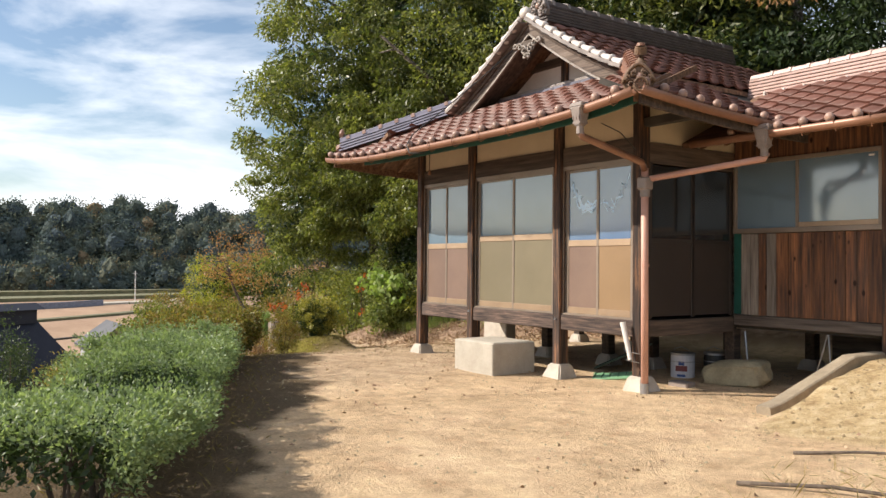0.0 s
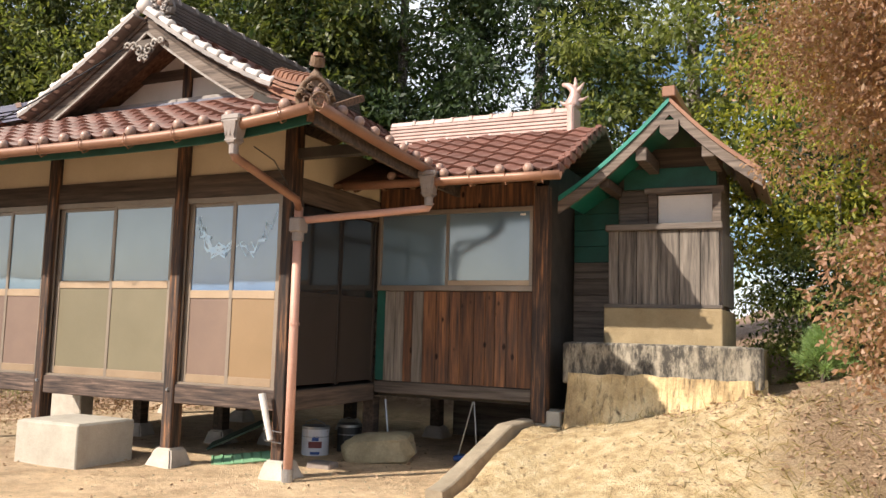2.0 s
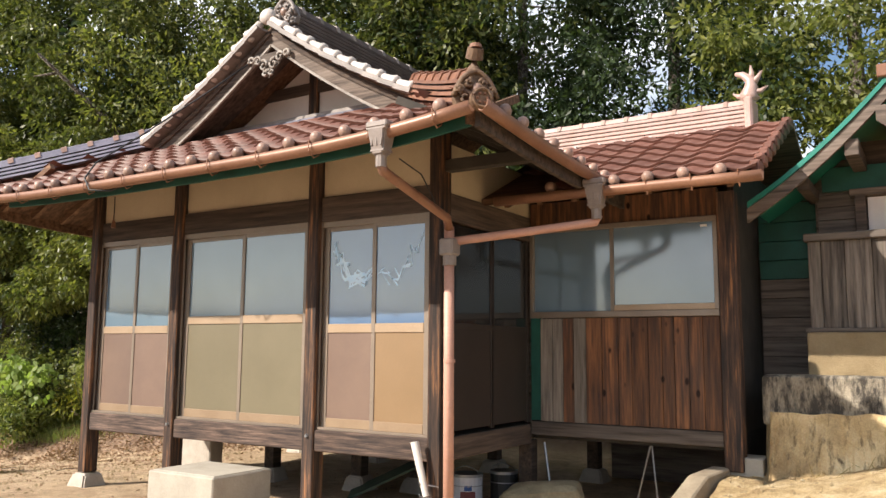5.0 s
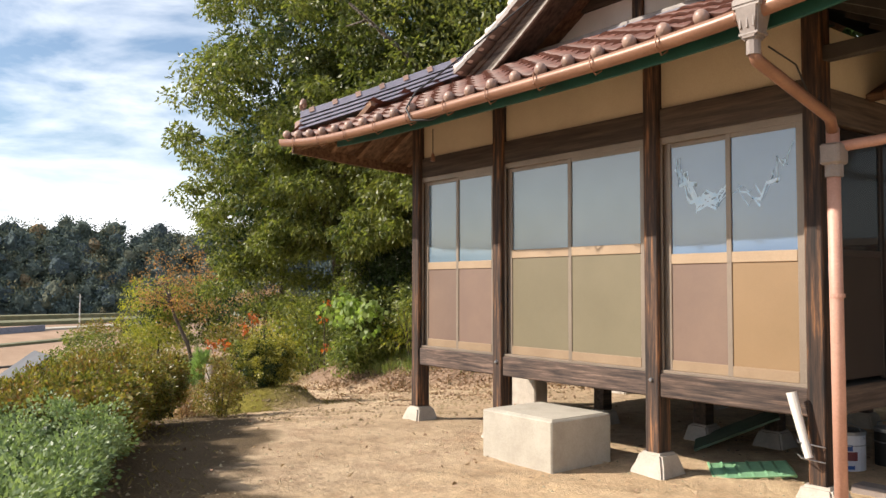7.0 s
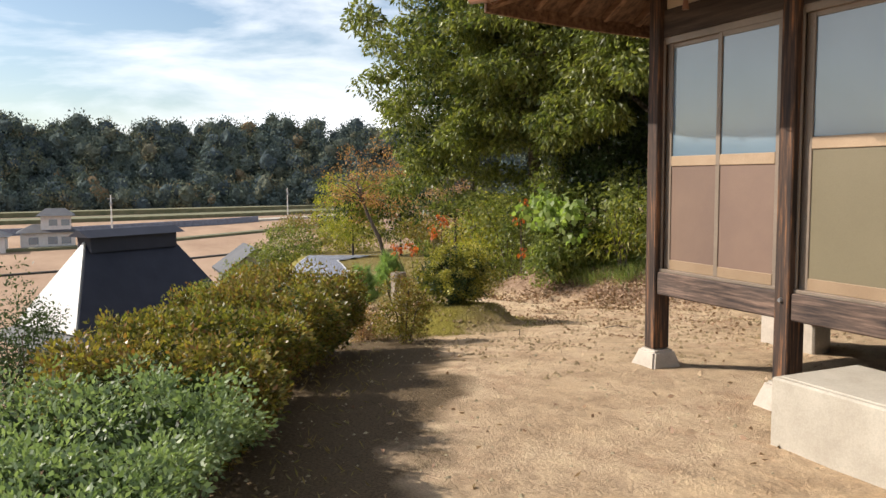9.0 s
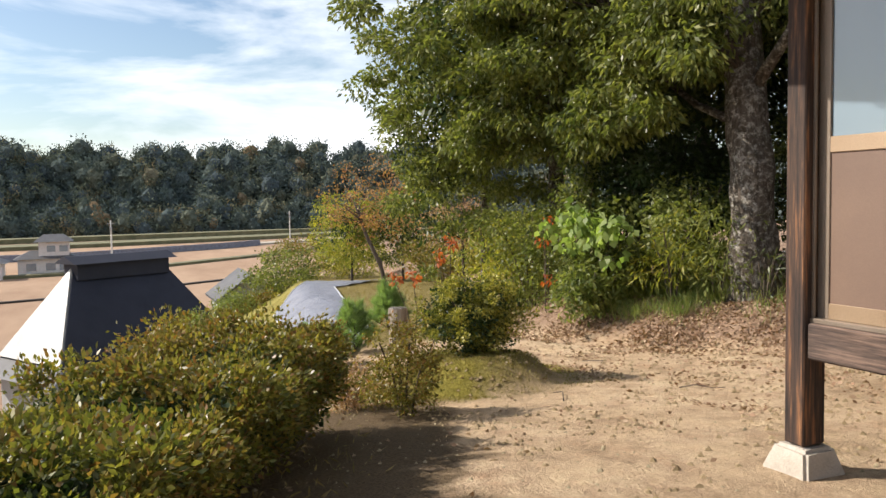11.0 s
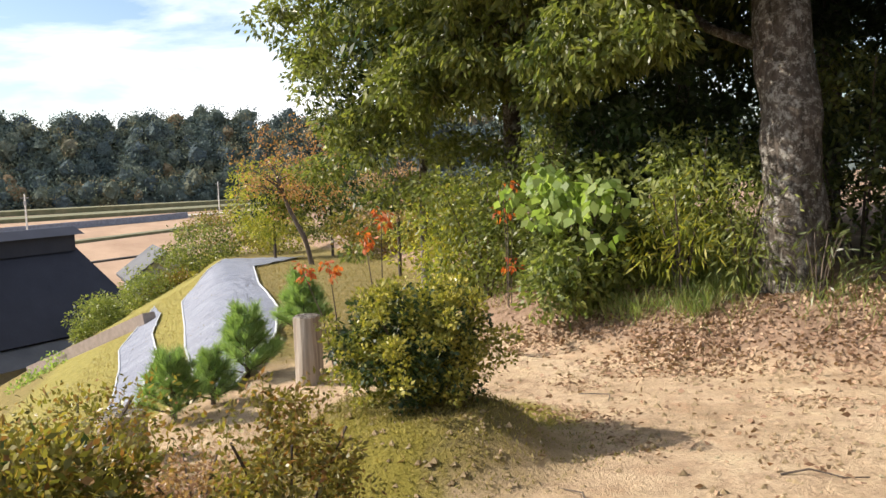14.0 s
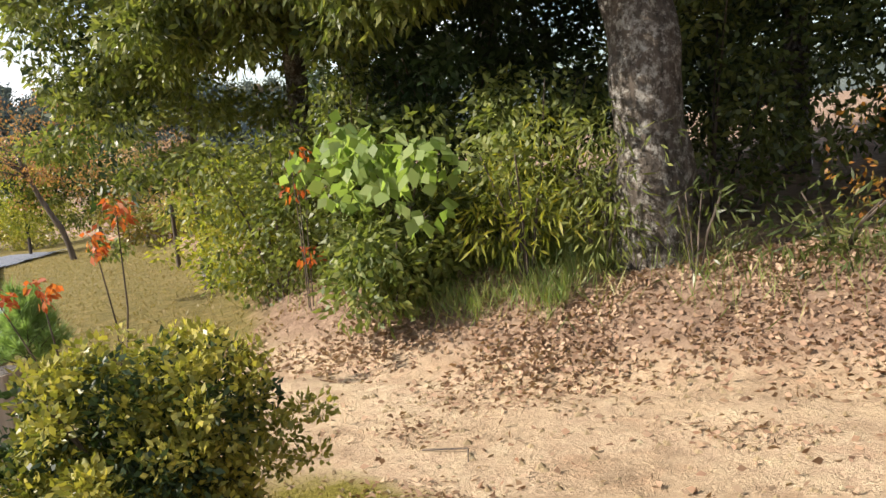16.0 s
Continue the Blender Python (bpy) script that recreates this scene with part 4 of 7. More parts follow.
        bmesh.ops.recalc_face_normals(bm, faces=bm.faces)
        part("barrel", bm, "tile_white", bed, smooth=True)
part("verge_boss", dome((CX, 0.03, 4.90), 0.085, (1.15, 0.8, 1.0), 12), "tile_white", hall, "white round verge boss at the apex", smooth=True)

# carved pendant under the apex
def curl(cx, cy, cz, r, turn, flip, thick, bm):
    """A flat spiral scroll in the plane of the gable."""
    pts_ = [(cx + flip * r * (1 - 0.72 * i / 14) * math.cos(turn + i * 0.52), cy, cz + r * (1 - 0.72 * i / 14) * math.sin(turn + i * 0.52)) for i in range(15)]
    return tube(pts_, thick, 6, bm, thick * 0.55)


pb = bmesh.new()
pp = [(-0.10, 0.10), (0.10, 0.10), (0.20, 0.03), (0.10, -0.07), (0.04, -0.13), (0, -0.17), (-0.04, -0.13), (-0.10, -0.07), (-0.20, 0.03)]
va = [pb.verts.new((CX + x, 0.075, 4.43 + z)) for x, z in pp]
vb = [pb.verts.new((CX + x, 0.10, 4.43 + z)) for x, z in pp]
pb.faces.new(va), pb.faces.new(vb[::-1])
for i in range(9):
    pb.faces.new((va[i], vb[i], vb[(i + 1) % 9], va[(i + 1) % 9]))
bmesh.ops.recalc_face_normals(pb, faces=pb.faces)
pend = part("gable_pendant", pb, "barge", hall, "carved scrolled wooden pendant")
for fl in (-1, 1):
    for dx, dz, r, tn in ((0.07, -0.03, 0.062, 1.2), (0.15, 0.03, 0.055, 0.2), (0.24, 0.05, 0.045, -0.6), (0.045, -0.11, 0.04, 2.2)):
        part("scroll", curl(CX + fl * dx, 0.062, 4.43 + dz, r, tn, fl, 0.017, None), "barge_pale", pend, smooth=True)

# ridge of stacked tiles with its end ornament
for k in range(6):
    part("ridge_course", box(CX - 0.16 + 0.012 * k, CX + 0.16 - 0.012 * k, 0.30 - 0.01 * (k % 2), 4.5, 4.80 + 0.046 * k, 4.838 + 0.046 * k, 0.006), "tile_dark", hall)
part("ridge_core", box(CX - 0.075, CX + 0.075, 0.34, 4.46, 4.7, 5.08, 0), "tile_dark", hall)
part("ridge_cap", sweep([(-0.09, 0), (0.09, 0), (0.07, 0.06), (0, 0.09), (-0.07, 0.06)], [(CX, 0.3, 5.07), (CX, 2.5, 5.07), (CX, 4.52, 5.08)]), "tile_dark", hall)
for k in range(14):
    part("ridge_cap_joint", sweep([(-0.1, 0), (0.1, 0), (0.08, 0.07), (0, 0.1), (-0.08, 0.07)], [(CX, 0.45 + 0.29 * k, 5.07), (CX, 0.50 + 0.29 * k, 5.07)]), "tile_verge", hall)


def scroll_ornament(at, facing, size, material, parent):
    """A demon-tile ridge end: an arched plate with a brow roll, scrolls and a boss."""
    base = Matrix.Translation(at) @ Euler((0, 0, facing)).to_matrix().to_4x4() @ Matrix.Diagonal((size, size, size, 1))

    def at_(x, y, z):
        return base @ Vector((x, y, z))
    bm = bmesh.new()
    rim = [(-0.20, -0.13), (-0.23, -0.02), (-0.19, 0.08), (-0.14, 0.17), (-0.06, 0.24), (0, 0.26), (0.06, 0.24), (0.14, 0.17), (0.19, 0.08), (0.23, -0.02), (0.20, -0.13)]
    f0, f1 = [bm.verts.new(at_(x, -0.035, z)) for x, z in rim], [bm.verts.new(at_(x, 0.06, z)) for x, z in rim]
    bm.faces.new(f0), bm.faces.new(f1[::-1])
    for i in range(len(rim)):
        bm.faces.new((f0[i], f1[i], f1[(i + 1) % len(rim)], f0[(i + 1) % len(rim)]))
    bmesh.ops.recalc_face_normals(bm, faces=bm.faces)
    bmesh.ops.bevel(bm, geom=bm.edges[:], offset=0.012 * size, segments=1, affect="EDGES")
    plate = part("ridge_ornament", bm, material, parent, "scrolled ridge-end tile")
    part("brow_roll", tube([at_(x, -0.045, z) for x, z in rim[1:-1]], 0.030 * size, 8), material, plate, smooth=True)
    for fl in (-1, 1):
        for cx, cz, r, tn in ((0.11, -0.04, 0.08, 0.6), (0.16, 0.05, 0.045, -0.8), (0.08, 0.12, 0.05, 1.6)):
            pts_ = [at_(fl * (cx + r * (1 - 0.75 * i / 15) * math.cos(tn + i * 0.55)), -0.06 - 0.002 * i, cz + r * (1 - 0.75 * i / 15) * math.sin(tn + i * 0.55)) for i in range(16)]
            part("scroll", tube(pts_, 0.027 * size, 7, None, 0.014 * size), material, plate, smooth=True)
    part("boss", dome(at_(0, -0.05, 0.07), 0.06 * size, (1, 0.8, 1.1), 10), "tile_cap", plate, smooth=True)
    return plate


scroll_ornament((CX, 0.30, 4.99), 0, 0.74, "tile_verge", hall)

# hip ridges
for sx in (-1, 1):
    cx_ = XL if sx < 0 else XR
    # from the eave corner up to the foot of the upper roof
    a = Vector((cx_ - sx * (0.12 if sx < 0 else 0.06), YF + (0.12 if sx < 0 else 0.06), EZ + (0.17 if sx < 0 else 0.10)))
    b = Vector((cx_ - sx * 1.45, YF + 1.45, EZ + 0.80))
    matn = "tile_grey" if sx < 0 else "tile_orange"
    for k in range(4):
        part("hip_course", sweep([(-0.135 + 0.012 * k, 0.006), (0.135 - 0.012 * k, 0.006), (0.120 - 0.012 * k, 0.034), (-0.120 + 0.012 * k, 0.034)], [a + (b - a) * t + Vector((0, 0, 0.046 * k - 0.02 + 0.05 * (1 - t) ** 2)) for t in (0, 0.3, 0.6, 1)]), matn, hall)
    part("hip_cap", sweep([(-0.085, 0), (0.085, 0), (0.065, 0.05), (0, 0.075), (-0.065, 0.05)], [a + (b - a) * t + Vector((0, 0, 0.15 + 0.05 * (1 - t) ** 2)) for t in (0, 0.3, 0.6, 1)]), "tile_grey" if sx < 0 else "tile_orange", hall)
    for k in range(7):
        t = (k + 0.4) / 7
        p = a + (b - a) * t + Vector((0, 0, 0.155 + 0.05 * (1 - t) ** 2))
        part("hip_cap_joint", sweep([(-0.095, 0), (0.095, 0), (0.075, 0.055), (0, 0.083), (-0.075, 0.055)], [p, p + (b - a) * 0.03]), "tile_cap" if sx < 0 else "tile_orange", hall)
    if sx > 0:
        scroll_ornament((a.x + 0.0, a.y - 0.0, a.z + 0.08), radians(45), 0.66, "tile_oni", hall)
        fx, fy, fz = a.x - 0.03, a.y + 0.06, a.z - 0.06
        fin = part("finial", tube([(fx - 0.07, fy + 0.07, fz + 0.22), (fx - 0.04, fy + 0.04, fz + 0.29), (fx - 0.02, fy + 0.02, fz + 0.36), (fx, fy, fz + 0.46)], 0.075, 12, r1=0.046), "tile_oni", hall, "mossy orange tile finial", smooth=True)
        part("finial_head", tube([(fx - 0.015, fy + 0.015, fz + 0.44), (fx, fy, fz + 0.475), (fx + 0.012, fy - 0.012, fz + 0.505)], 0.064, 12, r1=0.056), "tile_oni", fin)
        part("finial_tip", tube([(fx + 0.01, fy - 0.01, fz + 0.50), (fx + 0.01, fy - 0.01, fz + 0.53)], 0.048, 12, r1=0.040), "tile_orange", fin)
        disc = part("round_end_tile", tube([(a.x + 0.07, a.y - 0.05, a.z + 0.03), (a.x + 0.115, a.y - 0.095, a.z + 0.03)], 0.075, 18), "tile_oni", hall)
        part("disc_rim", tube([(a.x + 0.117 + 0.062 * math.cos(k * math.tau / 18) * 0.707, a.y - 0.097 + 0.062 * math.cos(k * math.tau / 18) * 0.707, a.z + 0.03 + 0.062 * math.sin(k * math.tau / 18)) for k in range(19)], 0.011, 6), "tile_oni", disc)
        for k in range(6):
            part("disc_bead", dome((a.x + 0.117 + 0.034 * math.cos(k * 1.047) * 0.707, a.y - 0.097 + 0.034 * math.cos(k * 1.047) * 0.707, a.z + 0.03 + 0.034 * math.sin(k * 1.047)), 0.010, (1, 1, 1), 6), "tile_orange", disc)
    else:
        c = [a + Vector((-0.02, 0.02, 0.2)) + Vector((-math.cos(g) * 0.13 * (1 - i / 16), math.cos(g) * 0.06, 0.12 + math.sin(g) * 0.13 * (1 - i / 16))) for i, g in enumerate(np.linspace(-1.6, 4.2, 13))]
        part("hip_ornament", tube(c, 0.035, 8, r1=0.018), "tile_cap", hall, "curled wave-shaped end tile", smooth=True)
        part("hip_end_tile", box(a.x - 0.1, a.x + 0.06, a.y - 0.06, a.y + 0.1, a.z - 0.05, a.z + 0.16, 0.02), "tile_cap", hall)

# gutters and downpipes
gut = [(s_ * 0.8, h_ * 0.8) for s_, h_ in [(-0.055, 0.05), (-0.05, 0.0), (-0.03, -0.035), (0, -0.05), (0.03, -0.035), (0.05, 0.0), (0.055, 0.05), (0.045, 0.05), (0.04, 0.0), (0.022, -0.025), (0, -0.038), (-0.022, -0.025), (-0.04, 0.0), (-0.045, 0.05)]]
gfront = [front_skirt(XL - 0.03 + (XR - XL + 0.02) * i / 20, 0) + Vector((0, -0.06, -0.06)) for i in range(21)]
part("gutter", sweep(gut, gfront), "gutter", hall, "copper-brown half-round gutter", smooth=True)
part("gutter", sweep(gut, [right_skirt(YF - 0.05 + 2.35 * i / 8, 0) + Vector((0.06, 0, -0.06)) for i in range(9)]), "gutter", hall, "copper-brown half-round gutter", smooth=True)
for i in range(12):
    p = front_skirt(XL + 0.35 + i * 0.54, 0) + Vector((0, -0.06, -0.06))
    part("gutter_bracket", tube([p + Vector((0, 0.06, 0.04)), p + Vector((0, 0.055, -0.03)), p + Vector((0, 0, -0.062)), p + Vector((0, -0.058, -0.02)), p + Vector((0, -0.06, 0.06))], 0.006, 5), "gutter", hall)


def hopper(cx, cy, cz, s, parent):
    h = part("rain_hopper", box(cx - 0.115 * s, cx + 0.115 * s, cy - 0.09 * s, cy + 0.09 * s, cz + 0.08 * s, cz + 0.14 * s, 0.01), "hopper", parent, "grey moulded rain hopper")
    bm = bmesh.new()
    bmesh.ops.create_cone(bm, cap_ends=True, segments=4, radius1=0.085 * s, radius2=0.135 * s, depth=0.24 * s, matrix=Matrix.Translation((cx, cy, cz - 0.04 * s)) @ pose(0, 0, 0, 0, 0, 45))
    bmesh.ops.bevel(bm, geom=bm.edges[:], offset=0.012, segments=2, affect="EDGES")
    part("hopper_body", bm, "hopper", h)
    for dz, w_ in ((0.075, 0.105), (-0.115, 0.075)):
        part("hopper_band", box(cx - w_ * s, cx + w_ * s, cy - w_ * 0.9 * s, cy + w_ * 0.9 * s, cz + dz * s - 0.012, cz + dz * s + 0.006, 0.004), "hopper", h)
    for dx in (-0.05, 0, 0.05):
        part("hopper_rib", box(cx + dx * s - 0.006, cx + dx * s + 0.006, cy - 0.083 * s, cy - 0.06 * s, cz - 0.08 * s, cz + 0.06 * s, 0.002), "hopper", h)
    part("hopper_spout", tube([(cx, cy, cz - 0.16 * s), (cx, cy, cz - 0.26 * s)], 0.05 * s, 10), "hopper", h)
    return h


hopper(0.38, YF - 0.06, EZ - 0.04, 0.8, hall)
part("slanting_pipe", tube([(0.38, YF - 0.06, EZ - 0.22), (0.38, YF - 0.03, EZ - 0.27), (0.28, -0.24, 2.58), (0.265, -0.18, 2.50)], 0.038, 10), "gutter", hall, "brown slanting rain pipe", smooth=True)
dp = part("downpipe", tube([(0.26, -0.17, 2.52), (0.27, -0.17, 0.06)], 0.042, 12), "pipe", hall, "faded pink vertical downpipe", smooth=True)
part("pipe_box", box(0.20, 0.33, -0.24, -0.10, 2.28, 2.42, 0.015), "hopper", dp)
part("pipe_collar", tube([(0.265, -0.17, 2.20), (0.265, -0.17, 2.29)], 0.056, 12), "hopper", dp)
part("pipe_collar", tube([(0.27, -0.17, 1.42), (0.27, -0.17, 1.445)], 0.048, 12), "pipe", dp)
part("pipe_foot", tube([(0.27, -0.17, -0.02), (0.27, -0.17, 0.12)], 0.052, 12), "steel", dp)
part("cross_pipe", tube([(0.30, -0.14, 2.40), (0.75, 0.27, 2.50), (1.20, 0.66, 2.60), (1.22, 0.68, 2.66)], 0.036, 10), "pipe", hall, "faded pink cross pipe", smooth=True)
# loose cable from the gable, and a bell cord
cab = [Vector((-2.35, 0.05, 4.45)), Vector((-2.62, -0.25, 4.1)), Vector((-2.9, -0.75, 3.6)), Vector((-2.95, -1.22, 3.22)), Vector((-2.93, -1.34, 3.05)), Vector((-2.85, -1.34, 2.93)), Vector((-2.68, -1.25, 2.92)), Vector((-2.5, -1.12, 3.02)), Vector((-2.4, -1.0, 3.12))]
part("loose_cable", tube(cab, 0.009, 6), "black", hall, "loose black cable", smooth=True)
part("bell_cord", tube([(-3.86, -0.35, 3.13), (-3.86, -0.35, 2.86)], 0.006, 5), "branch", hall)
part("small_bell", tube([(-3.86, -0.35, 2.87), (-3.86, -0.35, 2.79)], 0.016, 8, r1=0.026), "gutter", hall)
part("wire", tube([(0.22, -0.12, 2.25), (0.19, -0.11, 1.6), (0.215, -0.12, 1.0), (0.2, -0.11, 0.5)], 0.006, 5), "steel", hall)
part("corner_wire", tube([(0.16, -0.75, 2.98), (0.2, -0.5, 2.9), (0.1, -0.14, 2.75)], 0.006, 5), "black", hall)
# arm coloured near-black like the shaded eave above it
part("bracket_arm", box(0.05, 1.0, -0.05, 0.05, 3.02, 3.12, 0.006), "dark", hall)

# ---------------------------------------------------------------- side annex
annex = thing("side_annex", (1.0, 1.7, 0), "low timber annex with window over red-brown boards", "annex")
AY = 1.66
part("corner_post", box(1.97, 2.13, AY - 0.06, AY + 0.10, 0.5, 2.95, 0.008), "post", annex, "weathered grey-brown corner post")
part("bottom_beam", box(0.12, 1.97, AY - 0.04, AY + 0.06, 0.70, 0.83, 0.008), "hboard", annex, "grey weathered bottom beam")
part("top_board", box(0.12, 1.97, AY - 0.02, AY + 0.06, 2.74, 3.0, 0.004), "red_board", annex)
part("green_edge", box(0.12, 0.22, AY - 0.025, AY + 0.03, 0.84, 1.84, 0.003), "green", annex, "green painted edge board")
bx = 0.224
bi = 0
while bx < 1.96:
    bw = min(random.choice((0.13, 0.16, 0.11, 0.18)), 1.966 - bx)
    if bw > 0.02:
        part("wall_board", box(bx, bx + bw - 0.004, AY - 0.02 - random.uniform(0, 0.006), AY + 0.02, 0.835, 1.835, 0.003), "grey_board" if bi in (0, 1, 3) else "red_board", annex)
    bx += bw
    bi += 1
wf = part("window_frame", box(0.12, 1.97, AY - 0.05, AY + 0.02, 1.84, 1.90, 0.004), "alu", annex, "bronze aluminium window frame")
part("frame_top", box(0.12, 1.97, AY - 0.05, AY + 0.02, 2.69, 2.74, 0.004), "alu", wf)
part("frame_side", box(0.12, 0.16, AY - 0.05, AY + 0.02, 1.90, 2.69, 0.004), "alu", wf)
part("frame_side", box(1.93, 1.97, AY - 0.05, AY + 0.02, 1.90, 2.69, 0.004), "alu", wf)
part("meeting_stile", box(0.965, 1.0, AY - 0.045, AY - 0.01, 1.90, 2.69, 0.003), "alu", wf)
part("sash_rail", box(1.0, 1.93, AY - 0.04, AY - 0.012, 1.90, 1.955, 0.003), "rail", wf)
part("pane", box(0.16, 0.965, AY - 0.012, AY - 0.004, 1.90, 2.69, 0), "glass", wf, "blue-grey reflecting glass")
part("pane", box(1.0, 1.93, AY - 0.026, AY - 0.018, 1.955, 2.69, 0), "glass", wf, "blue-grey reflecting glass")
part("sticker", box(1.82, 1.88, AY - 0.032, AY - 0.029, 2.645, 2.665, 0), "pvc", wf)
# annex floor has the same underfloor gloom in its colour
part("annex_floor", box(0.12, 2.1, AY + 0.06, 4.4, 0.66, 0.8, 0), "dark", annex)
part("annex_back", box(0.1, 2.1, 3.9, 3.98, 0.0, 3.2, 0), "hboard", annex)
# shaded side of the annex, its shade painted as near-black
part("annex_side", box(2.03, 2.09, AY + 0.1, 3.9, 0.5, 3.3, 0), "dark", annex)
part("underfloor_block", box(2.0, 2.28, AY - 0.02, AY + 0.3, 0.35, 0.62, 0.01), "concrete", annex)
AS = radians(25)


def annex_front(x, v):
    return Vector((x, 0.68 + v * math.cos(AS), 2.90 + v * math.sin(AS)))


def annex_rear(x, v):
    return Vector((x, 4.48 - v * math.cos(AS), 2.90 + v * math.sin(AS)))


AUP = 1.9 / math.cos(AS)
part("roof_deck", slab(annex_front, [-0.1, 1.2, 2.50], [AUP * j / 4 for j in range(5)], 0.06), "rafter", annex)
part("roof_deck", slab(annex_rear, [-0.1, 1.2, 2.50], [AUP * j / 4 for j in range(5)], 0.06), "rafter", annex)
for i in range(7):
    p, q = annex_front(0.3 + i * 0.33, 0.08), annex_front(0.3 + i * 0.33, 1.1)
    part("rafter", sweep([(-0.025, -0.06), (0.025, -0.06), (0.025, 0), (-0.025, 0)], [p + Vector((0, 0, -0.062)), q + Vector((0, 0, -0.062))]), "rafter", annex)
part("gutter", sweep(gut, [annex_front(0.25 + 2.3 * i / 6, 0) + Vector((0, -0.05, -0.05)) for i in range(7)]), "gutter", annex, "copper-brown half-round gutter", smooth=True)
for i in range(4):
    p = annex_front(1.3 + i * 0.36, 0) + Vector((0, -0.05, -0.05))
    part("gutter_bracket", tube([p + Vector((0, 0.06, 0.04)), p + Vector((0, 0, -0.062)), p + Vector((0, -0.06, 0.06))], 0.006, 5), "gutter", annex)
hopper(1.22, 0.63, 2.84, 0.85, annex)
for k in range(6):
    part("ridge_course", box(-0.25, 2.08 + 0.012 * (k % 2), 2.58 - 0.15 + 0.008 * k, 2.58 + 0.15 - 0.008 * k, 3.70 + 0.046 * k, 3.733 + 0.046 * k, 0.004), "tile_pink", annex, "pale pink stacked ridge tiles")
part("ridge_core", box(-0.25, 2.06, 2.49, 2.67, 3.66, 3.97, 0), "dark", annex)
part("ridge_cap", sweep([(-0.09, 0), (0.09, 0), (0.07, 0.05), (0, 0.075), (-0.07, 0.05)], [(-0.25, 2.58, 3.975), (2.1, 2.58, 3.975)]), "tile_pink", annex)
for k in range(8):
    part("ridge_clip", box(0.0 + 0.28 * k, 0.03 + 0.28 * k, 2.41, 2.75, 3.69, 3.76, 0.004), "tile_white", annex)
    part("ridge_cap_joint", sweep([(-0.1, 0), (0.1, 0), (0.08, 0.06), (0, 0.085), (-0.08, 0.06)], [(0.05 + 0.26 * k, 2.58, 3.975), (0.09 + 0.26 * k, 2.58, 3.975)]), "tile_cap", annex)
part("ridge_end", box(2.08, 2.16, 2.42, 2.74, 3.66, 4.04, 0.02), "tile_pink", annex)
# fish-shaped ridge ornament
bm = tube([(2.12, 2.58, 4.03), (2.10, 2.58, 4.10), (2.13, 2.58, 4.17), (2.12, 2.58, 4.25), (2.05, 2.58, 4.31), (1.98, 2.58, 4.33)], 0.10, 10, r1=0.02)
for q in (((2.12, 2.58, 4.22), (2.14, 2.58, 4.32), (2.13, 2.58, 4.40)), ((2.14, 2.58, 4.2), (2.2, 2.58, 4.27), (2.24, 2.58, 4.33)), ((2.12, 2.58, 4.12), (2.22, 2.58, 4.12), (2.29, 2.58, 4.16)), ((2.1, 2.58, 4.1), (2.0, 2.58, 4.09), (1.95, 2.58, 4.13))):
    tube(q, 0.045, 7, bm, 0.006)
part("fish_ornament", bm, "tile_pink", annex, "pale tile fish ornament", smooth=True)
for k in range(9):
    part("verge_tile", box(2.44, 2.52, 0.70 + 0.2 * k, 0.86 + 0.2 * k, annex_front(0, 0.22 * k).z + 0.0, annex_front(0, 0.22 * k).z + 0.10, 0.015), "tile", annex)

# ---------------------------------------------------------------- inner shrine
shrine = thing("inner_shrine", (3.2, 2.4, 1.3), "small weathered board shrine on a rendered plinth", "shrine")
part("plinth", box(2.6, 3.8, 2.12, 3.6, 1.30, 1.70, 0.012), "roughcast", shrine, "tan roughcast plinth")
part("body", box(2.68, 3.74, 2.45, 3.6, 1.70, 3.3, 0.004), "hboard", shrine)
for k, (a, b) in enumerate(zip((2.63, 2.74, 2.93, 3.15, 3.37, 3.58), (2.735, 2.925, 3.145, 3.365, 3.575, 3.76))):
    part("fence_board", box(a, b, 2.2 - random.uniform(0, 0.008), 2.24, 1.74, 2.52, 0.004), "dark_board", shrine)
part("fence_top", box(2.60, 3.80, 2.15, 2.28, 2.52, 2.59, 0.008), "hboard", shrine)
part("fence_foot", box(2.58, 3.80, 2.16, 2.28, 1.70, 1.74, 0.008), "hboard", shrine)
part("fence_side", box(3.75, 3.79, 2.24, 3.5, 1.74, 2.52, 0.004), "dark_board", shrine)
part("white_panel", box(3.12, 3.68, 2.40, 2.46, 2.60, 2.92, 0), "white_plaster", shrine, "white painted panel")
part("panel_frame", box(3.02, 3.11, 2.34, 2.44, 2.59, 2.95, 0.006), "lintel", shrine)
part("panel_frame", box(3.68, 3.77, 2.34, 2.44, 2.59, 2.95, 0.006), "barge", shrine)
part("panel_head", box(2.98, 3.80, 2.34, 2.46, 2.93, 3.0, 0.006), "barge", shrine)
for k in range(3):
    part("upper_board", box(2.70, 3.02, 2.42, 2.46, 2.62 + 0.12 * k, 2.735 + 0.12 * k, 0.004), "hboard", shrine)
part("green_panel", box(2.75, 3.72, 2.39, 2.45, 3.0, 3.22, 0.003), "green", shrine, "green painted gable board")
part("gable_fill", box(3.0, 3.62, 2.42, 2.46, 3.22, 3.44, 0), "lintel", shrine)
for k in range(9):
    part("side_board", box(2.14, 2.68, 2.60, 2.64, 1.30 + 0.185 * k, 1.48 + 0.185 * k, 0.004), "green" if k > 4 else "hboard", shrine)
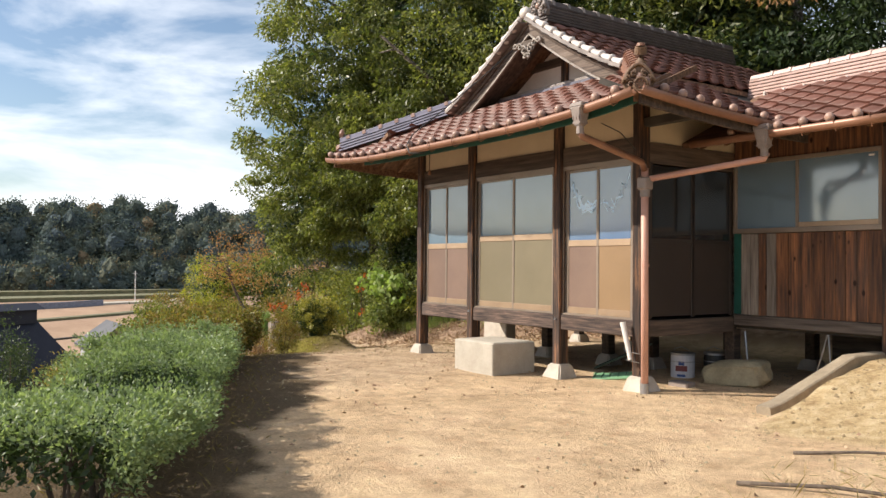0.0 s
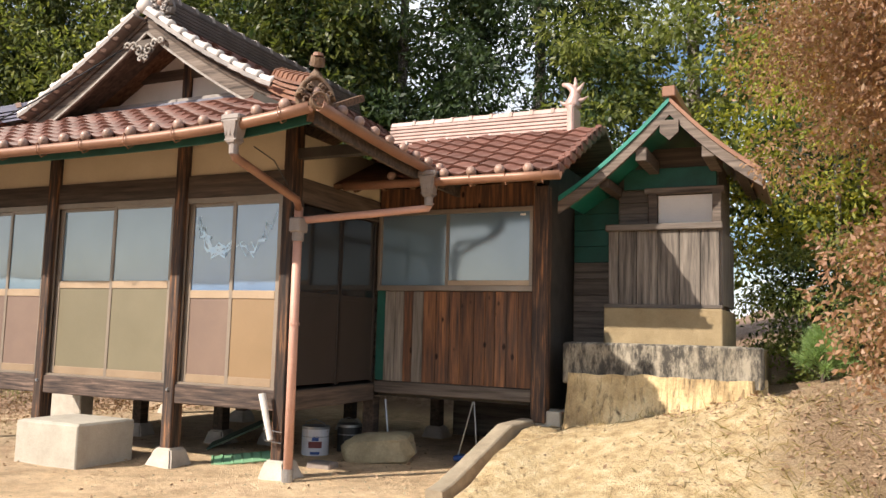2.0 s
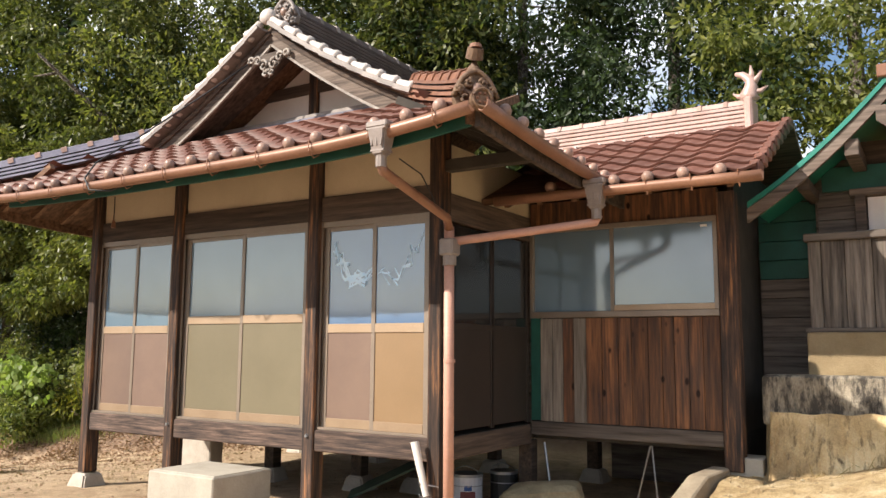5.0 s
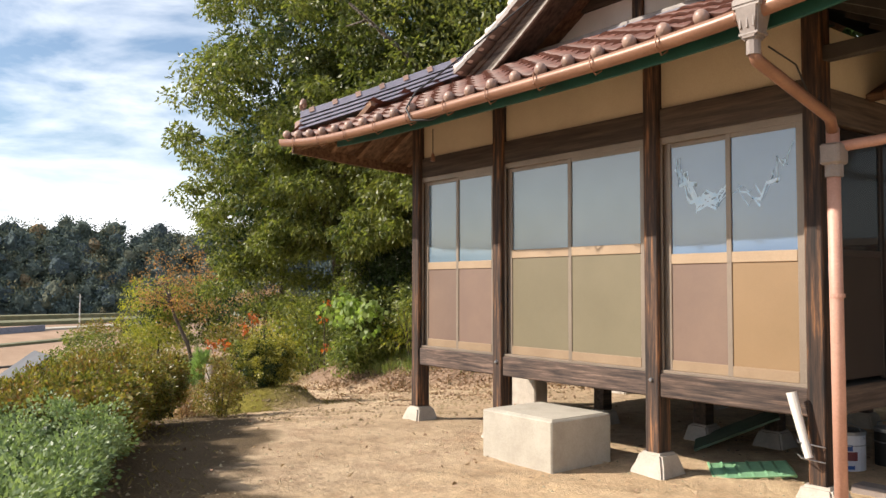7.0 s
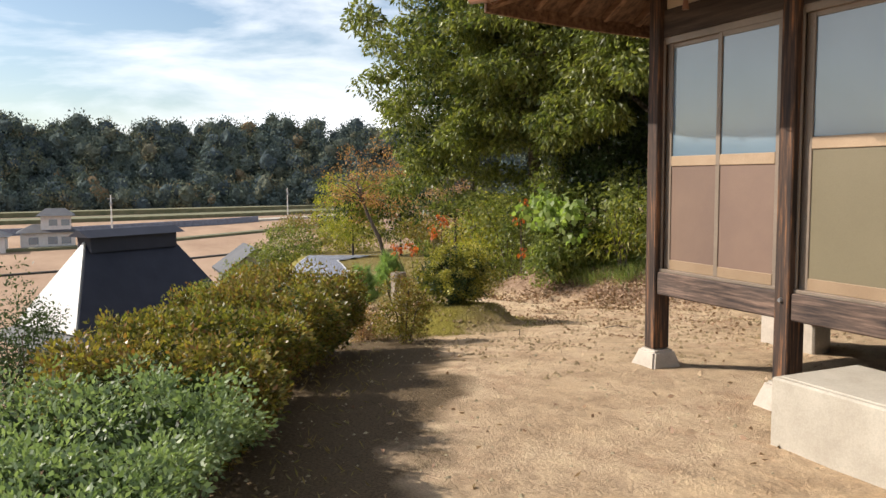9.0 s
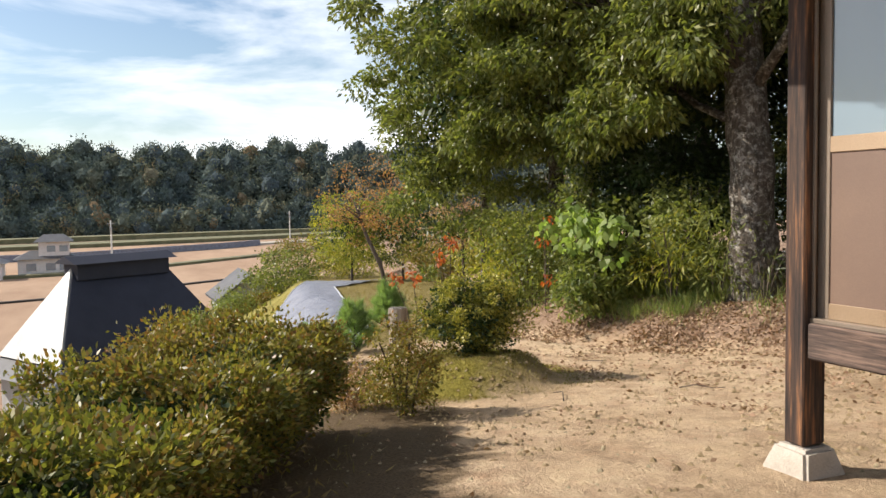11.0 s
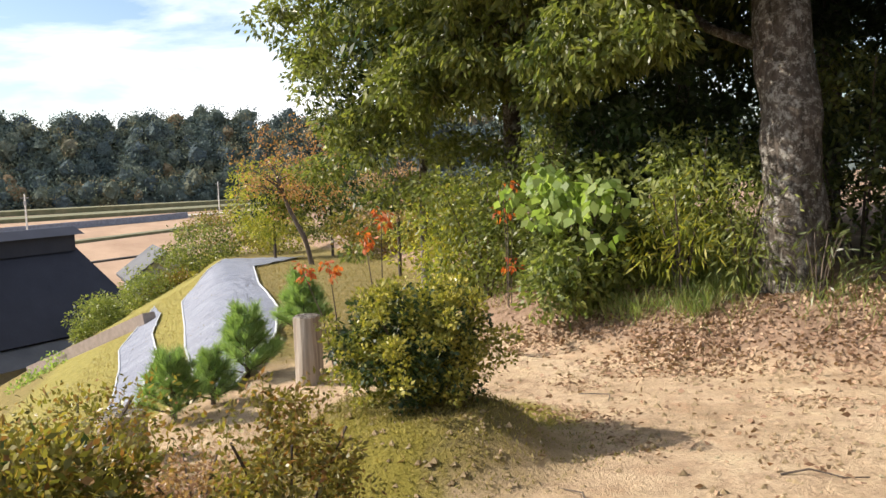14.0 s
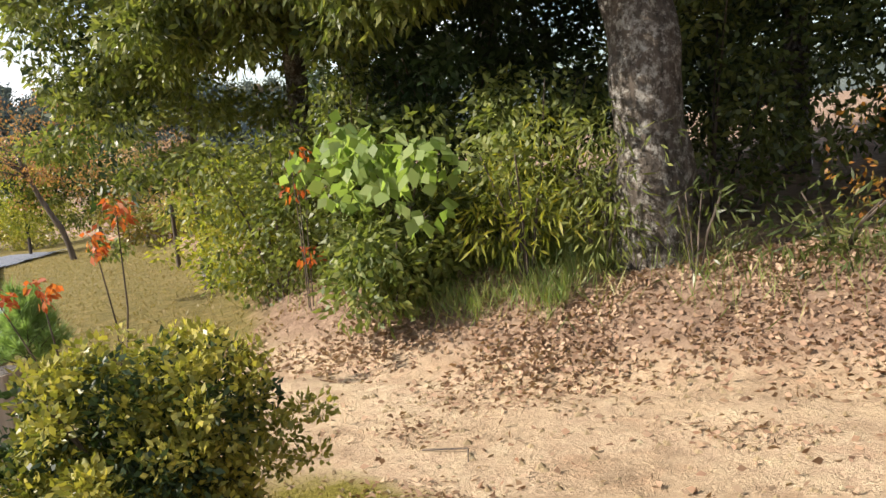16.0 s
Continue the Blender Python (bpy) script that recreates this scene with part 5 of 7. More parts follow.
# added dark sheet that keeps light out of the slits between boards
part("slit_blocker", box(2.12, 2.68, 2.645, 2.68, 1.30, 2.98, 0), "dark", shrine)
SX, SZ = 3.36, 3.78
SW = {-1: (1.12, 0.95), 1: (0.84, 0.76)}      # half width and fall of each slope


def shrine_roof(side):
    def f(y, v):
        s = v / 1.5
        return Vector((SX + side * SW[side][0] * (1 - s), y, SZ - SW[side][1] * (1.28 * (1 - s) - 0.28 * (1 - s) ** 2)))
    return f


for sd_ in (-1, 1):
    f = shrine_roof(sd_)
    part("roof_slope", slab(lambda u, v: f(u, v), [1.60, 2.7, 3.8], [1.5 * j / 8 for j in range(9)], 0.05), "green_metal" if sd_ < 0 else "gutter", shrine, "green sheet-metal roof slope" if sd_ < 0 else "rusty sheet-metal roof slope")
    bm = bmesh.new()
    rows = []
    for i in range(11):
        s = i / 10
        p = Vector((SX + sd_ * (SW[sd_][0] + 0.01) * s, 1.62, SZ - 0.06 - SW[sd_][1] * (1.28 * s - 0.28 * s * s)))
        rows.append([bm.verts.new(p + Vector((0, dy, dz))) for dy, dz in ((0, 0), (0.05, 0), (0.05, -0.12), (0, -0.12))])
    for q, s in zip(rows, rows[1:]):
        for k in range(4):
            bm.faces.new((q[k], q[(k + 1) % 4], s[(k + 1) % 4], s[k]))
    bm.faces.new(rows[0]), bm.faces.new(rows[-1])
    bmesh.ops.recalc_face_normals(bm, faces=bm.faces)
    part("bargeboard", bm, "barge", shrine, "grey curved bargeboard")
part("ridge_beam", box(SX - 0.065, SX + 0.065, 1.57, 3.8, SZ - 0.01, SZ + 0.10, 0.01), "gutter", shrine, "rusty brown ridge cover")
bm = bmesh.new()
pp = [(-0.09, 0.06), (0.09, 0.06), (0.09, -0.06), (0.0, -0.14), (-0.09, -0.06)]
va = [bm.verts.new((SX + x, 1.60, SZ - 0.30 + z)) for x, z in pp]
vb = [bm.verts.new((SX + x, 1.64, SZ - 0.30 + z)) for x, z in pp]
bm.faces.new(va), bm.faces.new(vb[::-1])
for i in range(5):
    bm.faces.new((va[i], vb[i], vb[(i + 1) % 5], va[(i + 1) % 5]))
bmesh.ops.recalc_face_normals(bm, faces=bm.faces)
part("gable_pendant", bm, "barge", shrine)
part("beam_end", box(3.02, 3.13, 1.66, 2.45, 3.16, 3.30, 0.006), "barge", shrine)
part("beam_end", box(3.66, 3.78, 1.66, 2.45, 3.16, 3.30, 0.006), "barge", shrine)
part("eave_purlin", box(3.94, 4.04, 1.8, 3.7, 3.04, 3.14, 0.006), "lintel", shrine)
part("eave_purlin", box(2.62, 2.72, 1.8, 3.7, 2.93, 3.03, 0.006), "lintel", shrine)

# concrete retaining wall under the shrine, with rough eroded foot
bm = box(2.28, 4.19, 1.70, 2.10, 0.90, 1.33, 0.02)
bmesh.ops.subdivide_edges(bm, edges=[e for e in bm.edges if e.calc_length() > 0.3], cuts=18, use_grid_fill=True)
for v in bm.verts:
    v.co += Vector(noise.noise_vector(v.co * 6)) * 0.008
    if v.co.z < 0.93:
        v.co.z += 0.10 * noise.noise(Vector((v.co.x * 3.5, 0, 4)))
retaining = part("retaining_wall", bm, "stained", None, smooth=False)
tagged(retaining, "low concrete retaining wall with black mould streaks", "wall", kind="structure")


def earth_face(x0, x1, z0, z1):
    """The eroded bank under the wall: fluted, rooty, leaning out towards its foot."""
    nu, nv = 150, 34
    vs_, fs_ = [], []
    for j in range(nv + 1):
        t_ = j / nv
        for i in range(nu + 1):
            x_ = x0 + (x1 - x0) * i / nu
            fl = 0.030 * noise.noise(Vector((x_ * 22, t_ * 2.0, 1))) + 0.055 * noise.noise(Vector((x_ * 6, t_ * 1.6, 5))) + 0.018 * noise.noise(Vector((x_ * 45, t_ * 9, 2)))
            z_ = z0 + (z1 - z0) * t_ + 0.05 * noise.noise(Vector((x_ * 4, 3, 8))) * t_
            wrap = 0.35 * ease(x1 - 0.12, x1, x_) + 0.30 * ease(x0 + 0.10, x0, x_)
            vs_.append((x_, 1.69 - 0.24 * (1 - t_) ** 1.6 - fl * (0.35 + 0.65 * (1 - t_)) - 0.03 + wrap, z_))
    for j in range(nv):
        for i in range(nu):
            q_ = j * (nu + 1) + i
            fs_.append((q_, q_ + 1, q_ + nu + 2, q_ + nu + 1))
    return mesh_part("earth_face", vs_, fs_, "earth", retaining, "fluted eroded yellow earth under the wall")


earth_face(2.26, 4.22, 0.36, 1.02)
part("wall_backfill", box(2.3, 4.15, 2.10, 4.2, 0.2, 1.30, 0.0), "roughcast", retaining)

# sloping concrete kerb of the earth bank
kerb = part("ramp_kerb", sweep([(-0.085, -0.5), (0.085, -0.5), (0.085, 0.0), (0.07, 0.012), (-0.07, 0.012), (-0.085, 0.0)], [(1.70, -0.10, 0.06), (1.72, 0.1, 0.10), (1.80, 0.75, 0.34), (1.86, 1.15, 0.50), (1.93, 1.65, 0.52)]), "footing_old", None)
tagged(kerb, "sloping concrete kerb holding the earth bank", "kerb", kind="structure")

# ---------------------------------------------------------------- things by the hall
bm = box(-2.60, -1.75, -0.74, -0.03, -0.06, 0.41, 0.012)
block = part("entrance_step", bm, "concrete", None)
tagged(block, "plain grey concrete step block on the sand", "step")
part("top_slab", box(-2.57, -1.78, -0.70, -0.06, 0.405, 0.418, 0.005), "concrete", block)

bm = bmesh.new()
bmesh.ops.create_icosphere(bm, subdivisions=4, radius=1)
bp_ = pose(0.36, 1.36, 0.12, 3, -5, 18)
for v in bm.verts:
    q = Vector([math.copysign(abs(c_) ** 0.55, c_) for c_ in v.co])
    q += Vector(noise.noise_vector(v.co * 1.6)) * 0.16 + Vector(noise.noise_vector(v.co * 5)) * 0.035
    v.co = bp_ @ Vector((q.x * 0.37, q.y * 0.25, q.z * 0.165))
boulder = part("boulder", bm, "stone")
tagged(boulder, "squarish yellow-grey boulder lying on the sand", "boulder")


def paint_can(x, y, r, h, body, label_text):
    c = thing("paint_can", (x, y, 0), label_text, "can", "cans under the hall")
    part("drum", tube([(x, y, -0.01), (x, y, h)], r, 20), body, c, smooth=False)
    part("rim", tube([(x, y, h - 0.015), (x, y, h + 0.012)], r * 1.04, 20), "steel", c)
    part("hoop", tube([(x, y, h * 0.66), (x, y, h * 0.69)], r * 1.02, 20), "steel", c)
    if body == "tin":
        ang = math.atan2(-6.1 - y, 4.2 - x)
        for s, w, hh, mm in ((0.4, 0.5, 0.07, "label_red"), (0.4, 0.35, 0.03, "blue"), (0.62, 0.25, 0.05, "blue")):
            bm = bmesh.new()
            q = [[bm.verts.new((x + r * 1.01 * math.cos(ang + w * t), y + r * 1.01 * math.sin(ang + w * t), h * s + hh * k + (0.0 if mm != "blue" else -0.09 * (s < 0.5)))) for t in (-1, -0.5, 0, 0.5, 1)] for k in (-0.5, 0.5)]
            for i in range(4):
                bm.faces.new((q[0][i], q[0][i + 1], q[1][i + 1], q[1][i]))
            part("label_patch", bm, mm, c)
    part("handle", tube([(x - r, y, h * 0.85), (x - r * 0.8, y - 0.02, h + 0.05), (x, y - 0.03, h + 0.09), (x + r * 0.8, y - 0.02, h + 0.05), (x + r, y, h * 0.85)], 0.005, 5), "steel", c)
    return c


paint_can(-0.45, 1.36, 0.15, 0.30, "tin", "white paint can with red and blue label")
paint_can(-0.24, 1.74, 0.14, 0.30, "black", "dark grey paint can beside the white one")
tagged(part("flat_stone", box(-0.04, 0.24, 0.58, 0.76, -0.02, 0.06, 0.015), "hopper"), "flat grey concrete slab on the ground", "slab")


def grid_mat(x, y, rz):
    t = thing("plastic_mat", (x, y, 0.0), "light green perforated plastic mat lying on sand", "mat")
    def L(u, v, z):
        p = pose(x, y, 0.02, 3, -4, rz) @ Vector((u, v, z))
        return p
    for k in range(7):
        u = -0.30 + 0.1 * k
        part("mat_bar", tube([L(u, -0.2, 0), L(u, 0.2, 0.01)], 0.014, 5), "mat_green", t)
    for k in range(9):
        v = -0.2 + 0.05 * k
        part("mat_bar", tube([L(-0.31, v, 0), L(0.31, v, 0.01)], 0.011, 5), "mat_green", t)
    return t


grid_mat(-0.82, 0.56, 40)
tagged(part("green_board", sweep([(-0.3, 0), (0.3, 0), (0.3, 0.02), (-0.3, 0.02)], [(-1.75, 1.15, 0.0), (-1.15, 1.55, 0.33)]), "tarp_green"), "dull green board leaning under the floor", "board")
white_pipe = part("plastic_pipe", tube([(0.06, -0.17, 0.36), (-0.05, -0.18, 0.78)], 0.026, 12, r1=0.034), "pvc")
tagged(white_pipe, "white plastic pipe tied to the corner post", "pipe")
for zz in (0.36, 0.46):
    part("tie_wire", tube([(-0.05, -0.11, zz), (0.03 - 0.2 * (zz - 0.36), -0.21, zz), (0.14, -0.11, zz - 0.03)], 0.005, 5), "steel", white_pipe)


def broom(x, y):
    b = thing("dustpan", (x, y, 0.02), "long-handled blue dustpan standing under the annex", "dustpan")
    part("pan", box(x - 0.14, x + 0.14, y - 0.1, y + 0.1, 0.03, 0.09, 0.015), "blue", b, "blue plastic pan")
    part("handle", tube([(x - 0.12, y, 0.08), (x + 0.02, y + 0.05, 0.66)], 0.009, 6), "steel", b)
    part("handle", tube([(x + 0.10, y, 0.08), (x + 0.03, y + 0.05, 0.66)], 0.009, 6), "steel", b)


broom(1.25, 1.72)
tagged(part("stick", tube([(0.35, 1.62, 0.02), (0.22, 1.72, 0.62)], 0.012, 6), "steel"), "thin grey stick leaning under the annex", "stick")

# ---------------------------------------------------------------- plants
rng = np.random.default_rng(7)


def unit(v):
    return v / np.maximum(np.linalg.norm(v, axis=-1, keepdims=True), 1e-9)


def leaves(name, pos, axis, length, width, material, parent=None, label="", fold=0.18):
    """One mesh of many single leaves: each a folded pointed blade at pos along axis."""
    n = len(pos)
    axis = unit(axis)
    side = unit(np.cross(axis, rng.normal(size=(n, 3))))
    nor = np.cross(axis, side)
    L = np.broadcast_to(length, (n,))[:, None] * rng.uniform(0.7, 1.3, (n, 1))
    W = np.broadcast_to(width, (n,))[:, None] * rng.uniform(0.75, 1.25, (n, 1))
    v = np.empty((n, 4, 3))
    v[:, 0] = pos
    v[:, 1] = pos + axis * L * 0.45 + side * W * 0.5 + nor * W * fold
    v[:, 2] = pos + axis * L
    v[:, 3] = pos + axis * L * 0.45 - side * W * 0.5 + nor * W * fold
    me = bpy.data.meshes.new(name)
    me.vertices.add(4 * n)
    me.vertices.foreach_set("co", v.ravel())
    me.loops.add(4 * n)
    me.loops.foreach_set("vertex_index", np.arange(4 * n, dtype=np.int32))
    me.polygons.add(n)
    me.polygons.foreach_set("loop_start", np.arange(0, 4 * n, 4, dtype=np.int32))
    me.polygons.foreach_set("loop_total", np.full(n, 4, dtype=np.int32))
    me.update(calc_edges=True)
    me.materials.append(M[material])
    ob = new(name, me)
    if parent is not None:
        put_under(ob, parent)
    if label:
        tagged(ob, label)
    return ob


def clumps(centres, radius, per, droop=0.4, flat=0.75):
    """Leaf places round clump centres, with axes that point outwards and droop."""
    c = np.repeat(np.asarray(centres, float), per, axis=0)
    r = np.repeat(np.broadcast_to(radius, (len(centres),)), per)
    d = unit(rng.normal(size=c.shape))
    p = d * (r * rng.uniform(0.25, 1.0, len(c)) ** 0.6)[:, None]
    p[:, 2] *= flat
    ax = unit(d + rng.normal(size=c.shape) * 0.7 + np.array([0, 0, -droop]))
    return c + p, ax


def ellipsoid(n, c, r, shell=0.55, seed=0, gap=0.0, lump=0.45):
    """Clump centres within an uneven ellipsoid, most near its skin."""
    g = np.random.default_rng(seed)
    d = unit(g.normal(size=(n * 2, 3)))
    k = np.array([1 + lump * noise.noise(Vector(q) * 1.9 + Vector((seed, 3, 7))) for q in d])
    rad = k * (shell + (1 - shell) * g.uniform(0, 1, len(d)) ** 0.7)
    keep = np.array([noise.noise(Vector(q) * 3.1 + Vector((seed * 3, 0, 1))) > gap - 0.55 for q in d])
    return (np.asarray(c) + d * rad[:, None] * np.asarray(r))[keep][:n]


def limbs(bm, base, top, r, count, reach, seed, twigs=2):
    g = random.Random(seed)
    base, top = Vector(base), Vector(top)
    for i in range(count):
        t = g.uniform(0.35, 0.95)
        p = base + (top - base) * t
        a = g.uniform(0, math.tau)
        d = Vector((math.cos(a), math.sin(a), g.uniform(0.25, 0.9))) * reach * g.uniform(0.6, 1.1)
        q = p + d * 0.5 + Vector((g.uniform(-.2, .2), g.uniform(-.2, .2), 0.1)) * reach * 0.3
        tube([p, q, p + d], r * (1 - 0.6 * t) * 0.5, 6, bm, r * 0.08)
        for _ in range(twigs):
            e = p + d * g.uniform(0.5, 0.9)
            tube([e, e + Vector((g.uniform(-1, 1), g.uniform(-1, 1), g.uniform(-0.2, 0.8))) * reach * 0.35], r * 0.10, 5, bm, r * 0.03)
    return bm


def trunk(pts, r, r1, seed, material="bark", parent=None, count=7, reach=2.0, rough=0.10):
    bm = tube(pts, r, 14, None, r1)
    bmesh.ops.subdivide_edges(bm, edges=[e for e in bm.edges if e.calc_length() > 0.5], cuts=5)
    for v in bm.verts:
        v.co += Vector(noise.noise_vector(v.co * 2.5)) * r * rough * 2
    limbs(bm, pts[len(pts) // 2], pts[-1], r, count, reach, seed)
    return part("trunk", bm, material, parent, smooth=True)


def tree(x, y, h, crown_c, crown_r, n, per, leaf, material, seed, label, r=0.2, clump=0.55, lean=(0, 0), category="tree", shell=0.5, gap=0.0, droop=0.5, group="trees of the wood", aspect=0.42, bark="bark", flat=0.55, core=True):
    z = height(x, y)
    t = thing("tree", (x, y, z), label, category, group)
    pts = [(x, y, z - 0.2), (x + lean[0] * 0.3, y + lean[1] * 0.3, z + h * 0.35), (x + lean[0] * 0.7, y + lean[1] * 0.7, z + h * 0.7), (x + lean[0], y + lean[1], z + h)]
    trunk(pts, r, r * 0.35, seed, bark, t, 8, max(crown_r) * 0.7)
    c = ellipsoid(n, crown_c, crown_r, shell, seed, gap)
    p, a = clumps(c, np.random.default_rng(seed).uniform(0.6, 1.25, len(c)) * clump, per, droop, flat)
    leaves("crown", p, a, leaf, leaf * aspect, material, t)
    if core:                                            # darker leaf colour inside, painting the crown's shaded depth
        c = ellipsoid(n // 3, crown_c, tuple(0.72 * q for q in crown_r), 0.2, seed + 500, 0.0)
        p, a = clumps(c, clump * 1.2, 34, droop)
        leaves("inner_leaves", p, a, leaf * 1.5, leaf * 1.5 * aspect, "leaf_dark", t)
    return t


# the tall broadleaf trees left of the hall, lit by the sun
tree(-15.0, 5.0, 10, (-15.2, 4.0, 6.4), (3.7, 2.9, 5.4), 330, 190, 0.125, "leaf_tree", 1, "tall broadleaf tree with dense sunlit green crown", 0.17, 0.52, (0.2, -0.3), gap=0.30, droop=0.7)
tree(-14.0, 5.0, 11, (-11.9, 5.0, 7.6), (3.7, 2.6, 4.2), 270, 200, 0.13, "leaf_deep", 2, "tall broadleaf tree with drooping green leaves", 0.14, 0.52, (0.6, 0.1), gap=0.12, droop=0.8)
tree(-17.4, 4.6, 5, (-17.2, 3.6, 3.2), (1.7, 1.4, 3.0), 130, 150, 0.11, "leaf_tree", 3, "smaller broadleaf tree at the edge of the wood", 0.10, 0.42, gap=0.15, droop=0.7)
# the thick trunk beside the path
big = thing("tree", (-9.65, 4.7, 0), "thick old tree with pale lichen-spotted bark", "tree", "trees of the wood")
zb = height(-9.65, 4.7)
trunk([(-9.60, 4.66, zb - 0.2), (-9.62, 4.68, zb + 0.7), (-9.75, 4.75, zb + 1.9), (-10.05, 4.9, zb + 3.4), (-10.3, 5.1, zb + 6)], 0.33, 0.22, 5, "bark", big, 4, 2.4, 0.12)
bm = tube([(-9.9, 4.8, zb + 2.35), (-10.7, 4.7, zb + 2.7), (-11.6, 4.5, zb + 3.4)], 0.075, 9, None, 0.03)
tube([(-9.9, 4.85, zb + 2.7), (-9.3, 4.9, zb + 3.4), (-8.4, 4.8, zb + 4.4)], 0.10, 9, bm, 0.04)
part("limb", bm, "bark", big, smooth=True)
c = ellipsoid(280, (-9.4, 5.6, 6.0), (3.4, 2.6, 2.9), 0.35, 5, 0.0)
p, a = clumps(c, 0.5, 110, 0.5)
leaves("crown", p, a, 0.12, 0.05, "leaf_tree", big)
# low sunlit boughs that hang out over the edge of the wood
for k, (cc, rr, nn) in enumerate((((-13.6, 3.3, 3.9), (2.0, 0.8, 0.95), 70), ((-11.2, 3.7, 3.5), (1.6, 0.7, 0.75), 52), ((-9.9, 3.6, 3.6), (1.0, 0.6, 0.6), 26), ((-14.6, 3.4, 2.8), (1.7, 0.6, 0.75), 60), ((-11.6, 3.7, 2.7), (1.5, 0.5, 0.55), 48), ((-12.6, 3.0, 4.9), (2.0, 0.8, 0.8), 56))):
    c = ellipsoid(nn, cc, rr, 0.2, 90 + k, 0.2)
    p, a = clumps(c, 0.36, 120, 1.1, 0.5)
    leaves("hanging_bough", p, a, 0.12, 0.046, "leaf_tree", big)
    bm = bmesh.new()
    for q in c[::4]:
        root = Vector((-9.95, 4.85, zb + 3.0)) if k in (1, 2) else Vector((-11.6, 4.5, zb + 3.4))
        tube([root, (root + Vector(q)) / 2 + Vector((0, 0, 0.35)), Vector(q)], 0.035, 5, bm, 0.008)
    part("bough_wood", bm, "branch", big)
# darker trees behind the hall and along the bank
for k, (x, y, h, cz, rx, ry, rz, n, mt) in enumerate((
        (-5.6, 8.2, 12, 7.6, 3.0, 2.4, 5.0, 320, "leaf_deep"), (-3.6, 9.0, 12, 7.6, 2.8, 2.4, 5.2, 300, "leaf_dark"), (-0.6, 9.6, 12, 7.2, 2.6, 2.2, 5.6, 300, "leaf_dark"),
        (2.6, 9.2, 11, 6.6, 2.7, 2.2, 4.6, 280, "leaf_tree"), (5.6, 8.6, 10, 6.4, 2.9, 2.4, 4.4, 300, "leaf_tree"), (9.0, 7.0, 9, 5.0, 3.0, 2.4, 4.2, 260, "leaf_tree"),
        (-8.6, 8.4, 12, 8.2, 3.6, 2.4, 4.8, 340, "leaf_deep"), (-12.8, 9.6, 10, 5.6, 3.2, 2.2, 4.8, 280, "leaf_dark"), (-17.5, 8.6, 9, 5.0, 3.0, 2.2, 4.2, 220, "leaf_dark"),
        (-6.4, 10.6, 11, 5.2, 2.8, 1.8, 5.0, 260, "leaf_deep"), (-10.6, 9.6, 11, 5.4, 2.8, 1.8, 5.2, 280, "leaf_dark"), (-15.0, 8.6, 10, 5.0, 2.6, 1.6, 5.0, 240, "leaf_dark"), (-8.4, 12.5, 10, 5.0, 3.4, 1.8, 5.4, 240, "leaf_deep"), (-13.0, 12.0, 10, 5.0, 3.4, 1.8, 5.4, 240, "leaf_dark"))):
    tree(x, y, h, (x, y, cz), (rx, ry, rz), n, 95, 0.15, mt, 20 + k, "tall dark evergreen tree in the wood behind" if mt != "leaf_tree" else "tall green broadleaf tree behind the shrine", 0.18, 0.56, shell=0.35, gap=0.42 if x > -4 else 0.36 if y > 9 else 0.15, core=x < -4 and y < 9)
tree(5.2, 4.6, 4.6, (5.0, 4.4, 3.6), (1.7, 1.3, 2.0), 150, 110, 0.085, "leaf_yellow", 41, "yellow-green maple behind the small shrine", 0.09, 0.42, shell=0.3, gap=0.1)
tree(4.9, 3.9, 2.6, (4.75, 3.7, 1.7), (0.8, 0.8, 1.1), 80, 110, 0.06, "leaf_mid", 42, "green shrub beside the small shrine", 0.06, 0.3, group="shrubs", category="shrub")
# the brown maple whose branches hang over the bank
mz = height(5.9, -2.5)
maple = thing("tree", (5.9, -2.5, mz), "small maple with faded brown autumn leaves", "tree", "trees of the wood")
trunk([(5.9, -2.5, mz - 0.1), (5.75, -2.6, mz + 0.9), (5.5, -2.7, mz + 1.9), (5.3, -2.8, mz + 2.8)], 0.07, 0.03, 9, "branch", maple, 9, 1.2)
c = ellipsoid(330, (5.36, -2.45, 2.72), (0.95, 0.85, 0.76), 0.3, 51, 0.05)
p, a = clumps(c, 0.2, 230, 0.6)
leaves("crown", p, a, 0.026, 0.012, "leaf_brown", maple)
c = ellipsoid(40, (5.2, -1.9, 2.7), (0.6, 0.6, 0.6), 0.3, 52)
p, a = clumps(c, 0.2, 50, 0.6)
leaves("crown_top", p, a, 0.045, 0.022, "leaf_orange", maple)

for k, (cc, rr, nn) in enumerate((((5.15, -3.0, 2.75), (0.40, 0.40, 0.45), 40), ((4.15, -3.45, 3.02), (0.75, 0.45, 0.18), 34), ((5.1, -2.5, 1.6), (0.42, 0.4, 0.6), 80))):
    c = ellipsoid(nn, cc, rr, 0.3, 55 + k, 0.25)
    p, a = clumps(c, 0.17, 90, 0.7)
    leaves("spray", p, a, 0.034, 0.017, "leaf_brown", maple)
    part("spray_branch", tube([(5.5, -2.7, mz + 1.7 - 0.4 * (k == 2)), ((5.5 + cc[0]) / 2, (-2.7 + cc[1]) / 2, cc[2] + 0.1), cc], 0.02, 6, None, 0.006), "branch", maple)

